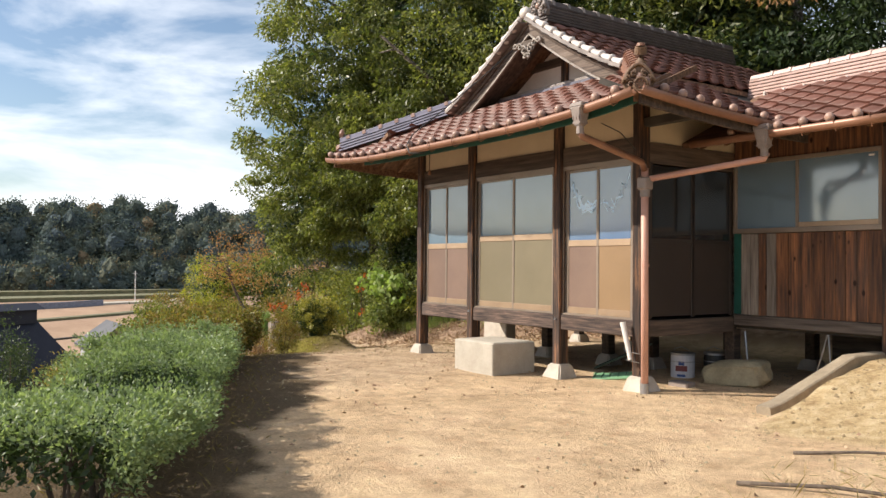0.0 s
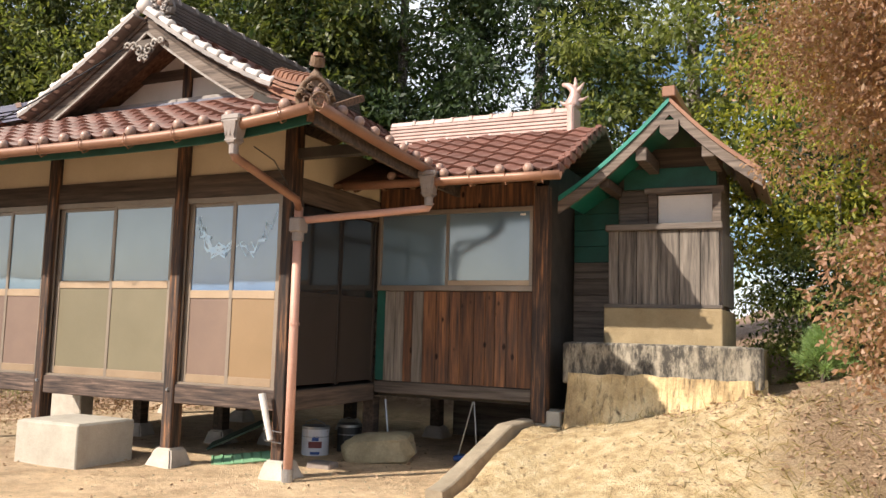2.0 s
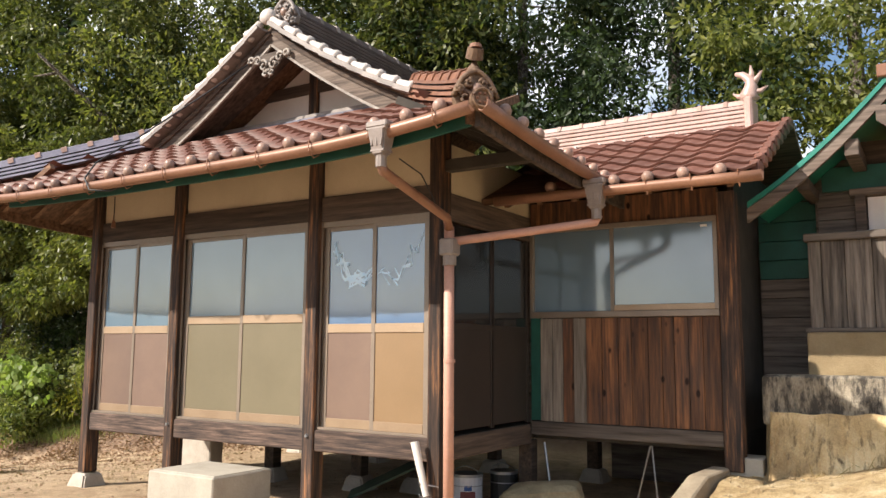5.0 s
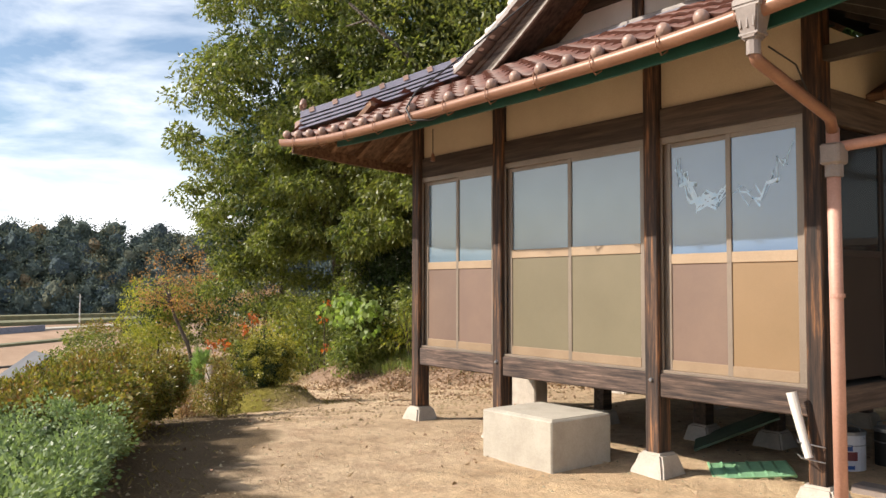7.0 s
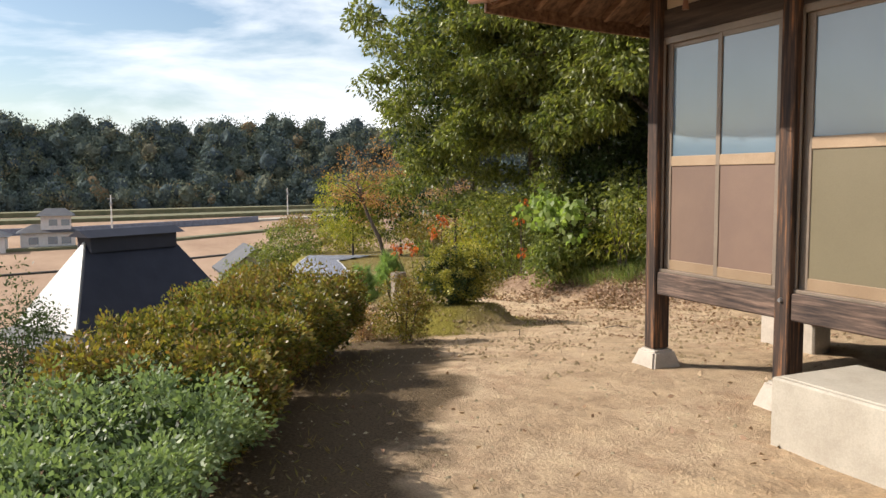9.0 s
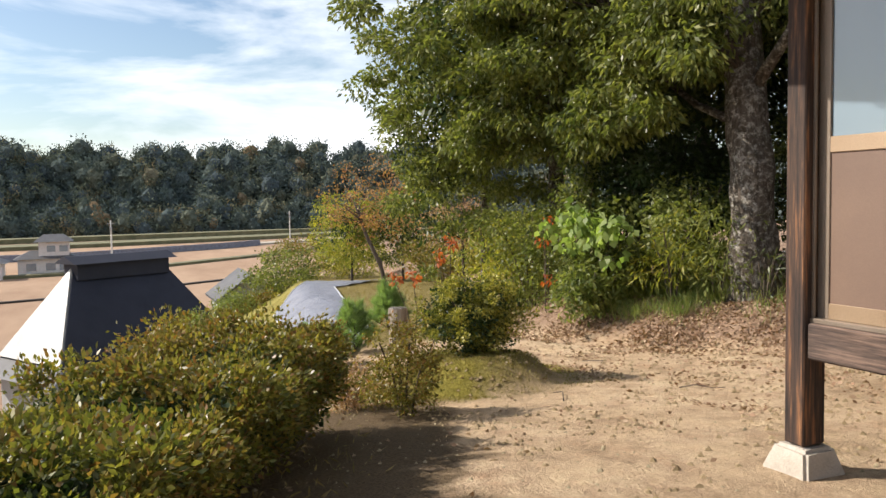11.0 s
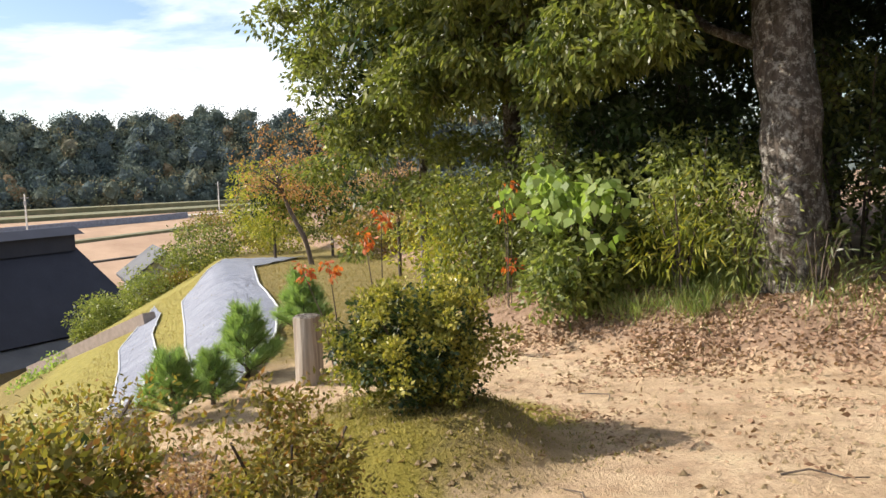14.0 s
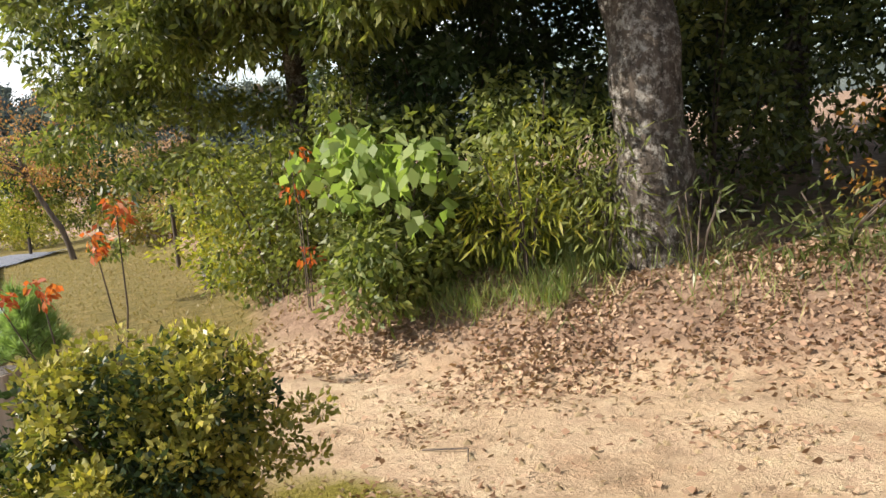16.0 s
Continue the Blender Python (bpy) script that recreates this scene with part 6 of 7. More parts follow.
# undergrowth along the edge of the wood
def shrub(x, y, r, hgt, n, per, leaf, material, seed, label, name="shrub", group="shrubs of the wood edge", z0=None, clump=0.28, droop=0.2, aspect=0.45, stems=5, lump=0.45):
    z = height(x, y) if z0 is None else z0
    t = thing(name, (x, y, z), label, "shrub", group)
    g = random.Random(seed)
    for _ in range(stems):
        a = g.uniform(0, math.tau)
        bm = tube([(x + 0.04 * math.cos(a), y + 0.04 * math.sin(a), z - 0.05), (x + 0.35 * r * math.cos(a), y + 0.35 * r * math.sin(a), z + hgt * 0.45), (x + 0.75 * r * math.cos(a), y + 0.75 * r * math.sin(a), z + hgt * 0.85)], 0.018 * min(1, r / 0.6), 5, None, 0.006)
        part("stem", bm, "branch", t)
    c = ellipsoid(n, (x, y, z + hgt * 0.5), (r, r, hgt * 0.5), 0.45, seed, lump=lump)
    c = c[c[:, 2] > z + 0.02]
    p, a = clumps(c, clump, per, droop)
    leaves("foliage", p, a, leaf, leaf * aspect, material, t)
    return t


hz = height(-11.6, 3.4)
heart = thing("shrub", (-11.6, 3.4, hz), "shrub with large bright green heart-shaped leaves", "shrub", "shrubs of the wood edge")
HC = ellipsoid(40, (-11.5, 3.2, 1.00), (1.0, 0.36, 0.42), 0.25, 61, 0.15)
hb = bmesh.new()
for q in HC[::3]:
    tube([(-11.6, 3.45, hz - 0.05), (-11.6 + 0.4 * (q[0] + 11.6), 3.5, hz + 0.75 * (q[2] - hz)), q], 0.014, 5, hb, 0.004)
part("stem", hb, "branch", heart)
hp_, ha_ = clumps(HC, 0.17, 11, 1.6, 0.7)
leaves("foliage", hp_, ha_, 0.14, 0.115, "leaf_bright", heart, fold=0.10)
shrub(-11.6, 3.75, 0.75, 1.1, 80, 80, 0.075, "leaf_deep", 161, "dark glossy evergreen shrub under the bright leaves", clump=0.26, droop=0.4)
shrub(-10.75, 4.55, 0.7, 1.9, 50, 70, 0.085, "leaf_mid", 162, "green shrub between the trees and the path", clump=0.3, droop=0.7, lump=0.7)
shrub(-12.8, 4.0, 0.85, 2.1, 60, 80, 0.085, "leaf_tree", 62, "green shrub at the wood edge", clump=0.34, droop=0.6)
shrub(-11.3, 3.3, 0.55, 0.8, 40, 70, 0.09, "leaf_mid", 63, "low green shrub at the wood edge", droop=0.5)
shrub(-13.7, 3.65, 0.85, 1.9, 70, 70, 0.085, "leaf_tree", 64, "green shrub at the wood edge", clump=0.34, droop=0.5)
shrub(-10.35, 3.95, 0.55, 1.25, 18, 50, 0.12, "leaf_yellow", 65, "yellow-green bamboo grass shrub beside the thick trunk", droop=1.0, aspect=0.17, clump=0.34, lump=0.7)
shrub(-9.95, 4.35, 0.55, 1.5, 24, 50, 0.12, "leaf_mid", 66, "bamboo grass at the foot of the trunk", droop=0.9, aspect=0.17, clump=0.32)
shrub(-9.05, 4.3, 0.35, 0.7, 7, 22, 0.10, "leaf_deep", 76, "bamboo grass before the thick trunk", droop=0.8, aspect=0.2, clump=0.28)
shrub(-8.0, 5.2, 0.5, 1.1, 9, 20, 0.06, "leaf_orange", 77, "thin sapling with orange autumn leaves", droop=0.8, clump=0.2, lump=0.8)
shrub(-8.3, 4.9, 0.5, 0.5, 16, 30, 0.12, "leaf_deep", 67, "broad bamboo grass under the trees", droop=0.5, aspect=0.2, clump=0.35)
shrub(-7.6, 6.3, 0.7, 1.4, 12, 20, 0.06, "leaf_orange", 68, "thin shrub with orange and olive leaves", droop=0.5)
shrub(-14.9, 4.0, 0.9, 1.8, 70, 70, 0.085, "leaf_yellow", 69, "yellow-green shrub at the wood edge")
shrub(-12.4, 3.15, 0.2, 1.75, 3, 22, 0.09, "leaf_red", 70, "small sapling with red autumn leaves", droop=0.9, clump=0.13, stems=3)
shrub(-6.0, 6.8, 1.2, 2.4, 90, 60, 0.10, "leaf_dark", 71, "dark green shrub behind the hall")
shrub(-4.0, 6.9, 1.2, 2.0, 80, 60, 0.10, "leaf_dark", 72, "dark green shrub behind the hall")
shrub(-12.6, 5.4, 1.6, 3.6, 130, 70, 0.12, "leaf_dark", 73, "tall dark shrub in the wood")
shrub(-10.2, 6.6, 1.5, 2.6, 90, 60, 0.10, "leaf_deep", 74, "tall dark shrub in the wood")
shrub(-8.0, 7.2, 1.3, 2.2, 70, 60, 0.10, "leaf_deep", 75, "tall dark shrub in the wood")

shrub(4.9, 5.0, 0.9, 2.2, 70, 60, 0.09, "leaf_dark", 78, "dark green shrub behind the small shrine")
shrub(6.2, 4.4, 1.0, 2.2, 80, 90, 0.07, "leaf_yellow", 79, "green shrub behind the small shrine")

# round azalea bush on its mound, and a thin one before it
bush = shrub(-8.75, 0.07, 0.52, 0.84, 230, 62, 0.034, "leaf_bush", 81, "round clipped azalea bush with glossy olive leaves", "bush", "bushes along the path", z0=-0.14, clump=0.070, lump=0.55, droop=-0.4, aspect=0.58)
# darker leaves within the bush paint the shade between its clumps
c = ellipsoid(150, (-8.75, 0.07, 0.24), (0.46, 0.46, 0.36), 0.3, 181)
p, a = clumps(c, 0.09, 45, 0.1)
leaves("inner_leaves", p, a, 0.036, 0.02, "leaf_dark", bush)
shrub(-7.35, -1.2, 0.34, 0.72, 110, 55, 0.032, "leaf_azalea", 82, "thin straggly azalea bush with browning leaves", "bush", "bushes along the path", clump=0.08, lump=0.3)
shrub(-8.0, -1.45, 0.3, 0.4, 60, 40, 0.03, "leaf_brown", 83, "small brown dried bush at the slope edge", "bush", "bushes along the path", clump=0.1)


def hedge(path, width, top, n, leaf, material, seed, label, lift=0.12, twig=0):
    """A clipped hedge along the path of its right foot: leaves over an uneven top and sides, stems below."""
    g = np.random.default_rng(seed)
    pts = np.array(path, float)
    seg = np.linalg.norm(np.diff(pts, axis=0), axis=1)
    cum = np.r_[0, np.cumsum(seg)]
    mid_ = pts[len(pts) // 2]
    t = thing("hedge", (mid_[0], mid_[1], height(*mid_)), label, "hedge", "hedge along the yard edge")

    def at(s):
        x, y = np.interp(s, cum, pts[:, 0]), np.interp(s, cum, pts[:, 1])
        k = min(len(seg) - 1, max(0, int(np.searchsorted(cum, s) - 1)))
        d = (pts[k + 1] - pts[k]) / seg[k]
        return x, y, d
    N = n
    s = g.uniform(0, cum[-1], N)
    w = g.uniform(0, 1, N)
    pos, ax = np.empty((N, 3)), np.empty((N, 3))
    for i in range(N):
        x, y, d = at(s[i])
        inward = np.array([d[1], -d[0]]) if d[0] < 0 else np.array([-d[1], d[0]])
        inward = -inward if inward[1] > 0 else inward
        zg = height(x, y)
        endf = min(1, min(s[i], cum[-1] - s[i]) / 0.35)
        tp = top + 0.22 * noise.noise(Vector((x * 1.3, y * 1.3, seed))) + 0.24 * noise.noise(Vector((x * 3.1, y * 3.1, seed))) - 0.12 * (1 - endf)
        if w[i] < 0.5:                                  # the top
            u = g.uniform(0, 1)
            edge = min(u, 1 - u)
            z = tp - 0.08 * max(0, 1 - edge / 0.16) ** 2 - g.uniform(0, 0.09)
            a = np.array([g.normal() * 0.6, g.normal() * 0.6, 0.8])
        elif w[i] < 0.88:                               # the side to the yard
            q = g.uniform(0, 1) ** 0.8
            z = zg + lift + (tp - 0.06 - zg - lift) * q
            u = -0.02 + 0.10 * noise.noise(Vector((x * 3.5, y * 3.5, z * 3.5))) + 0.16 * (1 - q) ** 2 + g.uniform(0, 0.10)
            a = np.array([-inward[0] + g.normal() * 0.6, -inward[1] + g.normal() * 0.6, 0.25])
        else:
            z = zg + lift + (tp - zg - lift) * g.uniform(0, 1)
            u = 1.0 + g.uniform(-0.08, 0.04)
            a = np.array([inward[0] + g.normal() * 0.6, inward[1] + g.normal() * 0.6, 0.2])
        pos[i] = (x + inward[0] * u * width, y + inward[1] * u * width, z)
        ax[i] = a
    K = N // 40
    cp, ca = clumps(pos[:K], g.uniform(0.05, 0.15, K), 40, -0.25)
    leaves("foliage", cp, ca + 0.5 * np.repeat(ax[:K], 40, axis=0), leaf, leaf * 0.55, material, t)
    # dark inner leaves, their colour stands for the hedge's shaded inside
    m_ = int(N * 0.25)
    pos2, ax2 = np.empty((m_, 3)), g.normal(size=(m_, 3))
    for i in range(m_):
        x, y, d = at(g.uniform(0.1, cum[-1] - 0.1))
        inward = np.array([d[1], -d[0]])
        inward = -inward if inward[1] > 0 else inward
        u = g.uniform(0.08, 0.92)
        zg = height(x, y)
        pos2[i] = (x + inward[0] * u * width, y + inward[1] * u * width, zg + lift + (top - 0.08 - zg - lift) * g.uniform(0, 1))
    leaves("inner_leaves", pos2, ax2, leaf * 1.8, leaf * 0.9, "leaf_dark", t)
    ss = 0.3
    while ss < cum[-1]:
        x, y, d = at(ss)
        inward = np.array([d[1], -d[0]])
        inward = -inward if inward[1] > 0 else inward
        u = g.uniform(0.25, 0.7) * width
        x, y = x + inward[0] * u, y + inward[1] * u
        zg = height(x, y)
        st_ = bmesh.new()
        for _ in range(4):
            dx, dy = g.uniform(-0.25, 0.25, 2)
            tube([(x, y, zg - 0.05), (x + dx * 0.4, y + dy * 0.4, zg + 0.2), (x + dx, y + dy, zg + (top - zg) * 0.8)], 0.022, 5, st_, 0.008)
        part("stem", st_, "branch", t)
        ss += 0.55
    return t


hedge([(2.4, -6.05), (1.0, -5.35), (-0.8, -4.6), (-2.2, -4.05), (-3.2, -3.66)], 1.15, 0.62, 60000, 0.030, "leaf_hedge", 91, "clipped grey-green hedge with small leaves", 0.30)
hedge([(-3.2, -3.62), (-4.1, -3.3), (-4.95, -2.95)], 1.15, 0.64, 24000, 0.036, "leaf_azalea", 92, "clipped azalea hedge turning bronze in autumn")
hedge([(-5.0, -2.9), (-6.2, -2.25), (-7.15, -1.75)], 1.2, 0.62, 30000, 0.036, "leaf_azalea", 93, "clipped azalea hedge at the end of the row")
shrub(-11.6, -5.2, 0.72, 0.35 - height(-11.6, -5.2), 240, 70, 0.06, "leaf_dark", 95, "dark conical evergreen below the hedge")
shrub(-9.6, -4.45, 0.6, 2.7, 60, 40, 0.05, "leaf_azalea", 96, "straggly olive shrub on the slope below the hedge", lump=0.7)
shrub(-9.9, -1.9, 0.7, 0.5, 70, 50, 0.05, "leaf_azalea", 97, "browning olive shrub on the slope below the hedge", z0=-1.05)
shrub(-8.9, -1.9, 0.6, 0.6, 70, 50, 0.04, "leaf_azalea", 98, "straggly browning shrub on the slope beside the stump", lump=0.7)

# young pines on the slope
def pine(x, y, z, h, seed, label):
    t = thing("young_pine", (x, y, z), label, "pine", "young pines on the slope")
    g = np.random.default_rng(seed)
    bm = tube([(x, y, z - 0.2), (x, y, z + h)], 0.03, 6, None, 0.01)
    P, A = [], []
    for i in range(34):
        zz = z + h * (0.03 + 0.74 * i / 34)
        a = i * 2.4
        r = h * 0.50 * (1.0 - 0.75 * i / 34) * g.uniform(0.75, 1.15)
        tip = np.array([x + r * math.cos(a), y + r * math.sin(a), zz + h * g.uniform(0.20, 0.34)])
        base = np.array([x, y, zz])
        tube([tuple(base), tuple((base + tip) / 2 - np.array([0, 0, 0.02 * h])), tuple(tip)], 0.009, 4, bm, 0.004)
        for q in np.linspace(0.4, 1, 8):
            c = base + (tip - base) * q
            for _ in range(30):
                P.append(c)
                A.append(unit(tip - base) * 0.7 + np.array([0, 0, 0.35]) + g.normal(size=3) * 0.5)
    part("stem", bm, "branch", t)
    leaves("needles", np.array(P), np.array(A), 0.21 * h, 0.0085 * h, "pine", t)
    return t


pine(4.70, 2.95, height(4.70, 2.95), 0.52, 5, "small bright green pine beside the shrine wall")
pine(-12.0, -0.16, height(-12.0, -0.16), 0.64, 1, "bushy young pine with bright green needles")
pine(-10.75, -1.07, height(-10.75, -1.07), 0.50, 2, "young pine lower on the slope")
pine(-14.3, 1.18, height(-14.3, 1.18), 0.72, 3, "young pine beside the stump")
pine(-11.05, -0.70, height(-11.05, -0.70), 0.42, 4, "small young pine on the slope")


def stump(x, y, r, h, label):
    z = height(x, y)
    bm = tube([(x, y, z - 0.2), (x + 0.01, y, z + h * 0.5), (x - 0.01, y, z + h)], r * 1.05, 16, None, r)
    for v in bm.verts:
        v.co += Vector(noise.noise_vector(v.co * 8)) * 0.012
    s = part("tree_stump", bm, "stump", None, smooth=False)
    part("cut_face", tube([(x - 0.01, y, z + h - 0.004), (x - 0.01, y, z + h + 0.012)], r * 0.9, 16), "bark", s)
    return tagged(s, label, "stump", "cut stumps")


stump(-11.23, 0.21, 0.125, 0.62, "tall bleached cut stump beside the bush")
stump(-9.8, -1.55, 0.15, 0.30, "low bleached cut stump on the slope")

# bare persimmon with orange leaves on the terrace, and red sumac sprays
pz = height(-29.5, 6.6)
pers = thing("persimmon_tree", (-29.5, 6.6, pz), "leaning persimmon tree with sparse orange leaves", "tree")
trunk([(-29.5, 6.6, pz - 0.1), (-29.6, 6.4, pz + 0.9), (-29.9, 6.0, pz + 1.9), (-30.0, 5.7, pz + 2.9)], 0.10, 0.05, 12, "branch", pers, 10, 1.8)
c = ellipsoid(90, (-29.9, 6.2, pz + 3.0), (2.1, 2.1, 1.5), 0.35, 12, 0.1)
p, a = clumps(c, 0.35, 26, 0.6)
leaves("crown", p, a, 0.10, 0.055, "leaf_persimmon", pers)
tree(-21.5, 6.0, 2.6, (-21.4, 5.9, height(-21.5, 6.0) + 2.0), (1.1, 1.1, 0.9), 50, 26, 0.08, "leaf_brown", 14, "nearly bare small tree on the terrace", 0.05, 0.3, group="terrace trees", bark="branch")
tree(-35, 7.0, 3.6, (-35, 6.9, height(-35, 7.0) + 2.4), (1.8, 1.6, 1.6), 110, 60, 0.12, "leaf_yellow", 15, "yellow-green feathery bush behind the persimmon", 0.06, 0.4, group="terrace trees", bark="branch")
tree(-34, 9.0, 4.0, (-34, 9.0, height(-34, 9) + 2.6), (2.6, 2.0, 1.8), 120, 60, 0.14, "leaf_tree", 16, "green shrubby tree at the terrace end", 0.06, 0.4, group="terrace trees", bark="branch")
for k, (bx_, by_, sprays) in enumerate(((-11.9, 0.70, ((-11.9, 0.41, 0.4), (-11.9, 0.69, 0.4))), (-11.9, 1.15, ((-11.9, 1.09, 0.66), (-11.9, 1.28, 0.88))))):
    z = height(bx_, by_)
    s_ = thing("sumac_sapling", (bx_, by_, z), "thin sapling with bright red autumn leaves", "sapling", "red saplings")
    for q in sprays:
        part("stem", tube([(bx_, by_, z - 0.05), (bx_, (by_ + q[1]) / 2 + 0.05, z * 0.5 + q[2] * 0.5), q], 0.010, 5, None, 0.004), "branch", s_)
    c = [(q[0] + 0.05 * math.cos(i * 2), q[1] + 0.06 * math.sin(i * 1.7), q[2] - 0.06 + 0.05 * i) for q in sprays for i in range(3)]
    p, a = clumps(c, 0.075, 14, 1.2)
    leaves("red_leaves", p, a, 0.075, 0.035, "leaf_red", s_)
for k, (x, y, r, hh, mt) in enumerate(((-42, 5.5, 2.2, 2.2, "leaf_tree"), (-45, 8.0, 2.4, 2.4, "leaf_azalea"), (-40, 8.5, 2.0, 1.8, "leaf_bush"), (-48, 2.0, 1.4, 2.6, "leaf_tree"), (-52, 11, 3, 3, "leaf_bush"), (-30, 9.5, 2.0, 1.6, "leaf_azalea"), (-24, 8.5, 1.6, 1.6, "leaf_bush"))):
    shrub(x, y, r, hh, 60, 60, 0.16, mt, 120 + k, "rough green shrub on the terrace edge", clump=0.5, group="terrace shrubs", stems=3)

for k, (x, y, r, hh, z0_, mt) in enumerate(((-43, 3.2, 1.3, 2.6, -5.4, "leaf_mid"), (-44, 6.6, 1.4, 1.8, -4.4, "leaf_bush"), (-33, -1.0, 1.3, 1.5, -6.2, "leaf_bright"), (-41, 1.0, 1.1, 2.4, -6.0, "leaf_mid"), (-44, 4.6, 1.0, 2.0, -5.0, "leaf_azalea"), (-45.5, 5.9, 1.0, 1.8, -5.0, "leaf_orange"), (-46, 3.6, 0.9, 1.6, -6.3, "leaf_bush"))):
    shrub(x, y, r, hh, 70, 60, 0.14, mt, 140 + k, "leafy green shrub below the terrace", clump=0.4, group="terrace shrubs", stems=3, z0=z0_)

# grasses, fallen leaves and twigs: nobody could count them
def scatter(n, box_, keep, seed):
    g = np.random.default_rng(seed)
    out = []
    while len(out) < n:
        x, y = g.uniform(box_[0], box_[1]), g.uniform(box_[2], box_[3])
        if g.uniform() < keep(x, y):
            out.append((x, y, height(x, y)))
    return np.array(out)


pg = scatter(5200, (-16, -5.5, 2.5, 6.5), lambda x, y: ease(0.1, 0.7, y - line_y(WOOD, x)) * ease(2.4, 1.2, y - line_y(WOOD, x)) * (0.12 + 0.88 * (noise.noise((x * 1.4, y * 1.4, 0)) > 0.0)) * (1.0 if -11.6 < x < -9.8 else 0.07), 201)
ax = np.c_[rng.normal(size=(len(pg), 2)) * 0.45, np.ones(len(pg))]
tagged(leaves("grass", pg, ax, 0.25, 0.008, "grass"), "long green grass along the wood edge", "grass", kind="stuff")
pg = scatter(9000, (-11.5, -7.6, -2.4, 1.2), lambda x, y: math.exp(-1.0 * (((x + 8.6) / 1.2) ** 2 + ((y + 0.2) / 1.0) ** 2)), 202)
ax = np.c_[rng.normal(size=(len(pg), 2)) * 0.6, np.ones(len(pg)) * 0.8]
tagged(leaves("moss_tufts", pg, ax, 0.030, 0.007, "grass_moss"), "short moss and turf tufts on the mound", "moss", kind="stuff")
pg = scatter(2600, (-7.5, 2.2, -6.4, -1.6), lambda x, y: 0.8 * ease(-1.0, -0.5, line_y(EDGE, x) + 1.15 - y + -0.3) * 0.6, 203)
tagged(leaves("dry_grass", pg, np.c_[rng.normal(size=(len(pg), 2)) * 0.8, np.ones(len(pg)) * 0.5], 0.07, 0.01, "grass_dry"), "dry grass and litter below the hedge", "grass", kind="stuff")
pg = scatter(4200, (2.6, 7.5, -3.6, 1.6), lambda x, y: 0.8 * ease(3.0, 4.6, x) if y < 1.4 else 0.3, 204)
tagged(leaves("dry_grass", pg, np.c_[rng.normal(size=(len(pg), 2)) * 0.9, np.ones(len(pg)) * 0.45], 0.16, 0.008, "grass_dry"), "dry grass and needles on the earth bank", "grass", kind="stuff")
pg = scatter(17000, (-13, -4.5, 1.2, 6.0), lambda x, y: ease(-0.9, 0.2, y - line_y(WOOD, x)) * ease(2.2, 0.8, y - line_y(WOOD, x)) * max(0.04, 0.45 + 1.1 * noise.noise((x * 1.1, y * 1.1, 6))) + 0.012, 205)
pg[:, 2] += 0.012
tagged(leaves("fallen_leaves", pg, np.c_[rng.normal(size=(len(pg), 2)), rng.normal(size=len(pg)) * 0.35], 0.052, 0.030, "leaf_fallen", fold=0.3), "drifts of fallen brown leaves on the bank", "leaves", kind="stuff")
pg = scatter(1000, (-11, 6, -6.5, 3), lambda x, y: 0.10 + 0.5 * max(0, noise.noise((x * 0.9, y * 0.9, 4))) + 0.9 * math.exp(-((x + 8.9) ** 2 + (y - 1.55) ** 2 * 5) * 7) + 0.6 * math.exp(-((x + 6.9) ** 2 * 2 + (y + 0.35) ** 2 * 3) * 4) if line_y(EDGE, x) < y else 0, 206)
pg[:, 2] += 0.008
tagged(leaves("fallen_leaves", pg, np.c_[rng.normal(size=(len(pg), 2)), rng.normal(size=len(pg)) * 0.25], 0.05, 0.026, "leaf_fallen", fold=0.3), "scattered dry leaves on the sandy yard", "leaves", kind="stuff")

pg = scatter(5200, (3.2, 8.0, -4.0, 1.9), lambda x, y: ease(3.3, 4.9, x + 0.25 * y) * max(0.05, 0.5 + noise.noise((x * 1.3, y * 1.3, 6))), 214)
pg[:, 2] += 0.012
tagged(leaves("fallen_leaves", pg, np.c_[rng.normal(size=(len(pg), 2)), rng.normal(size=len(pg)) * 0.4], 0.05, 0.022, "leaf_fallen", fold=0.3), "brown leaf litter and needles under the maple", "leaves", kind="stuff")

pg = scatter(1300, (-10.2, -5.6, 0.7, 2.8), lambda x, y: max(0.0, noise.noise((x * 1.1, y * 2.2, 12)) - 0.12) * 1.6 + 0.01, 215)
pg[:, 2] += 0.008
tagged(leaves("fallen_leaves", pg, np.c_[rng.normal(size=(len(pg), 2)), rng.normal(size=len(pg)) * 0.3], 0.042, 0.016, "leaf_fallen", fold=0.3), "dry leaf and twig scraps lying on the path", "leaves", kind="stuff")

def stones(name, pos, size, material, label):
    """Many small stones and clods, one mesh: squat uneven octahedra."""
    n = len(pos)
    base = np.array([(1, 0, 0), (0, 1, 0), (-1, 0, 0), (0, -1, 0), (0, 0, 0.8), (0, 0, -0.6)], float)
    v = base[None] * rng.uniform(0.6, 1.4, (n, 6, 1)) * (size * rng.uniform(0.4, 1.6, (n, 1, 1)) ** 1.5) + pos[:, None]
    tri = np.array([(0, 1, 4), (1, 2, 4), (2, 3, 4), (3, 0, 4), (1, 0, 5), (2, 1, 5), (3, 2, 5), (0, 3, 5)])
    f = (tri[None] + 6 * np.arange(n)[:, None, None]).reshape(-1, 3)
    ob = mesh_part(name, v.reshape(-1, 3).tolist(), f.tolist(), material)
    return tagged(ob, label, "stones", kind="stuff")


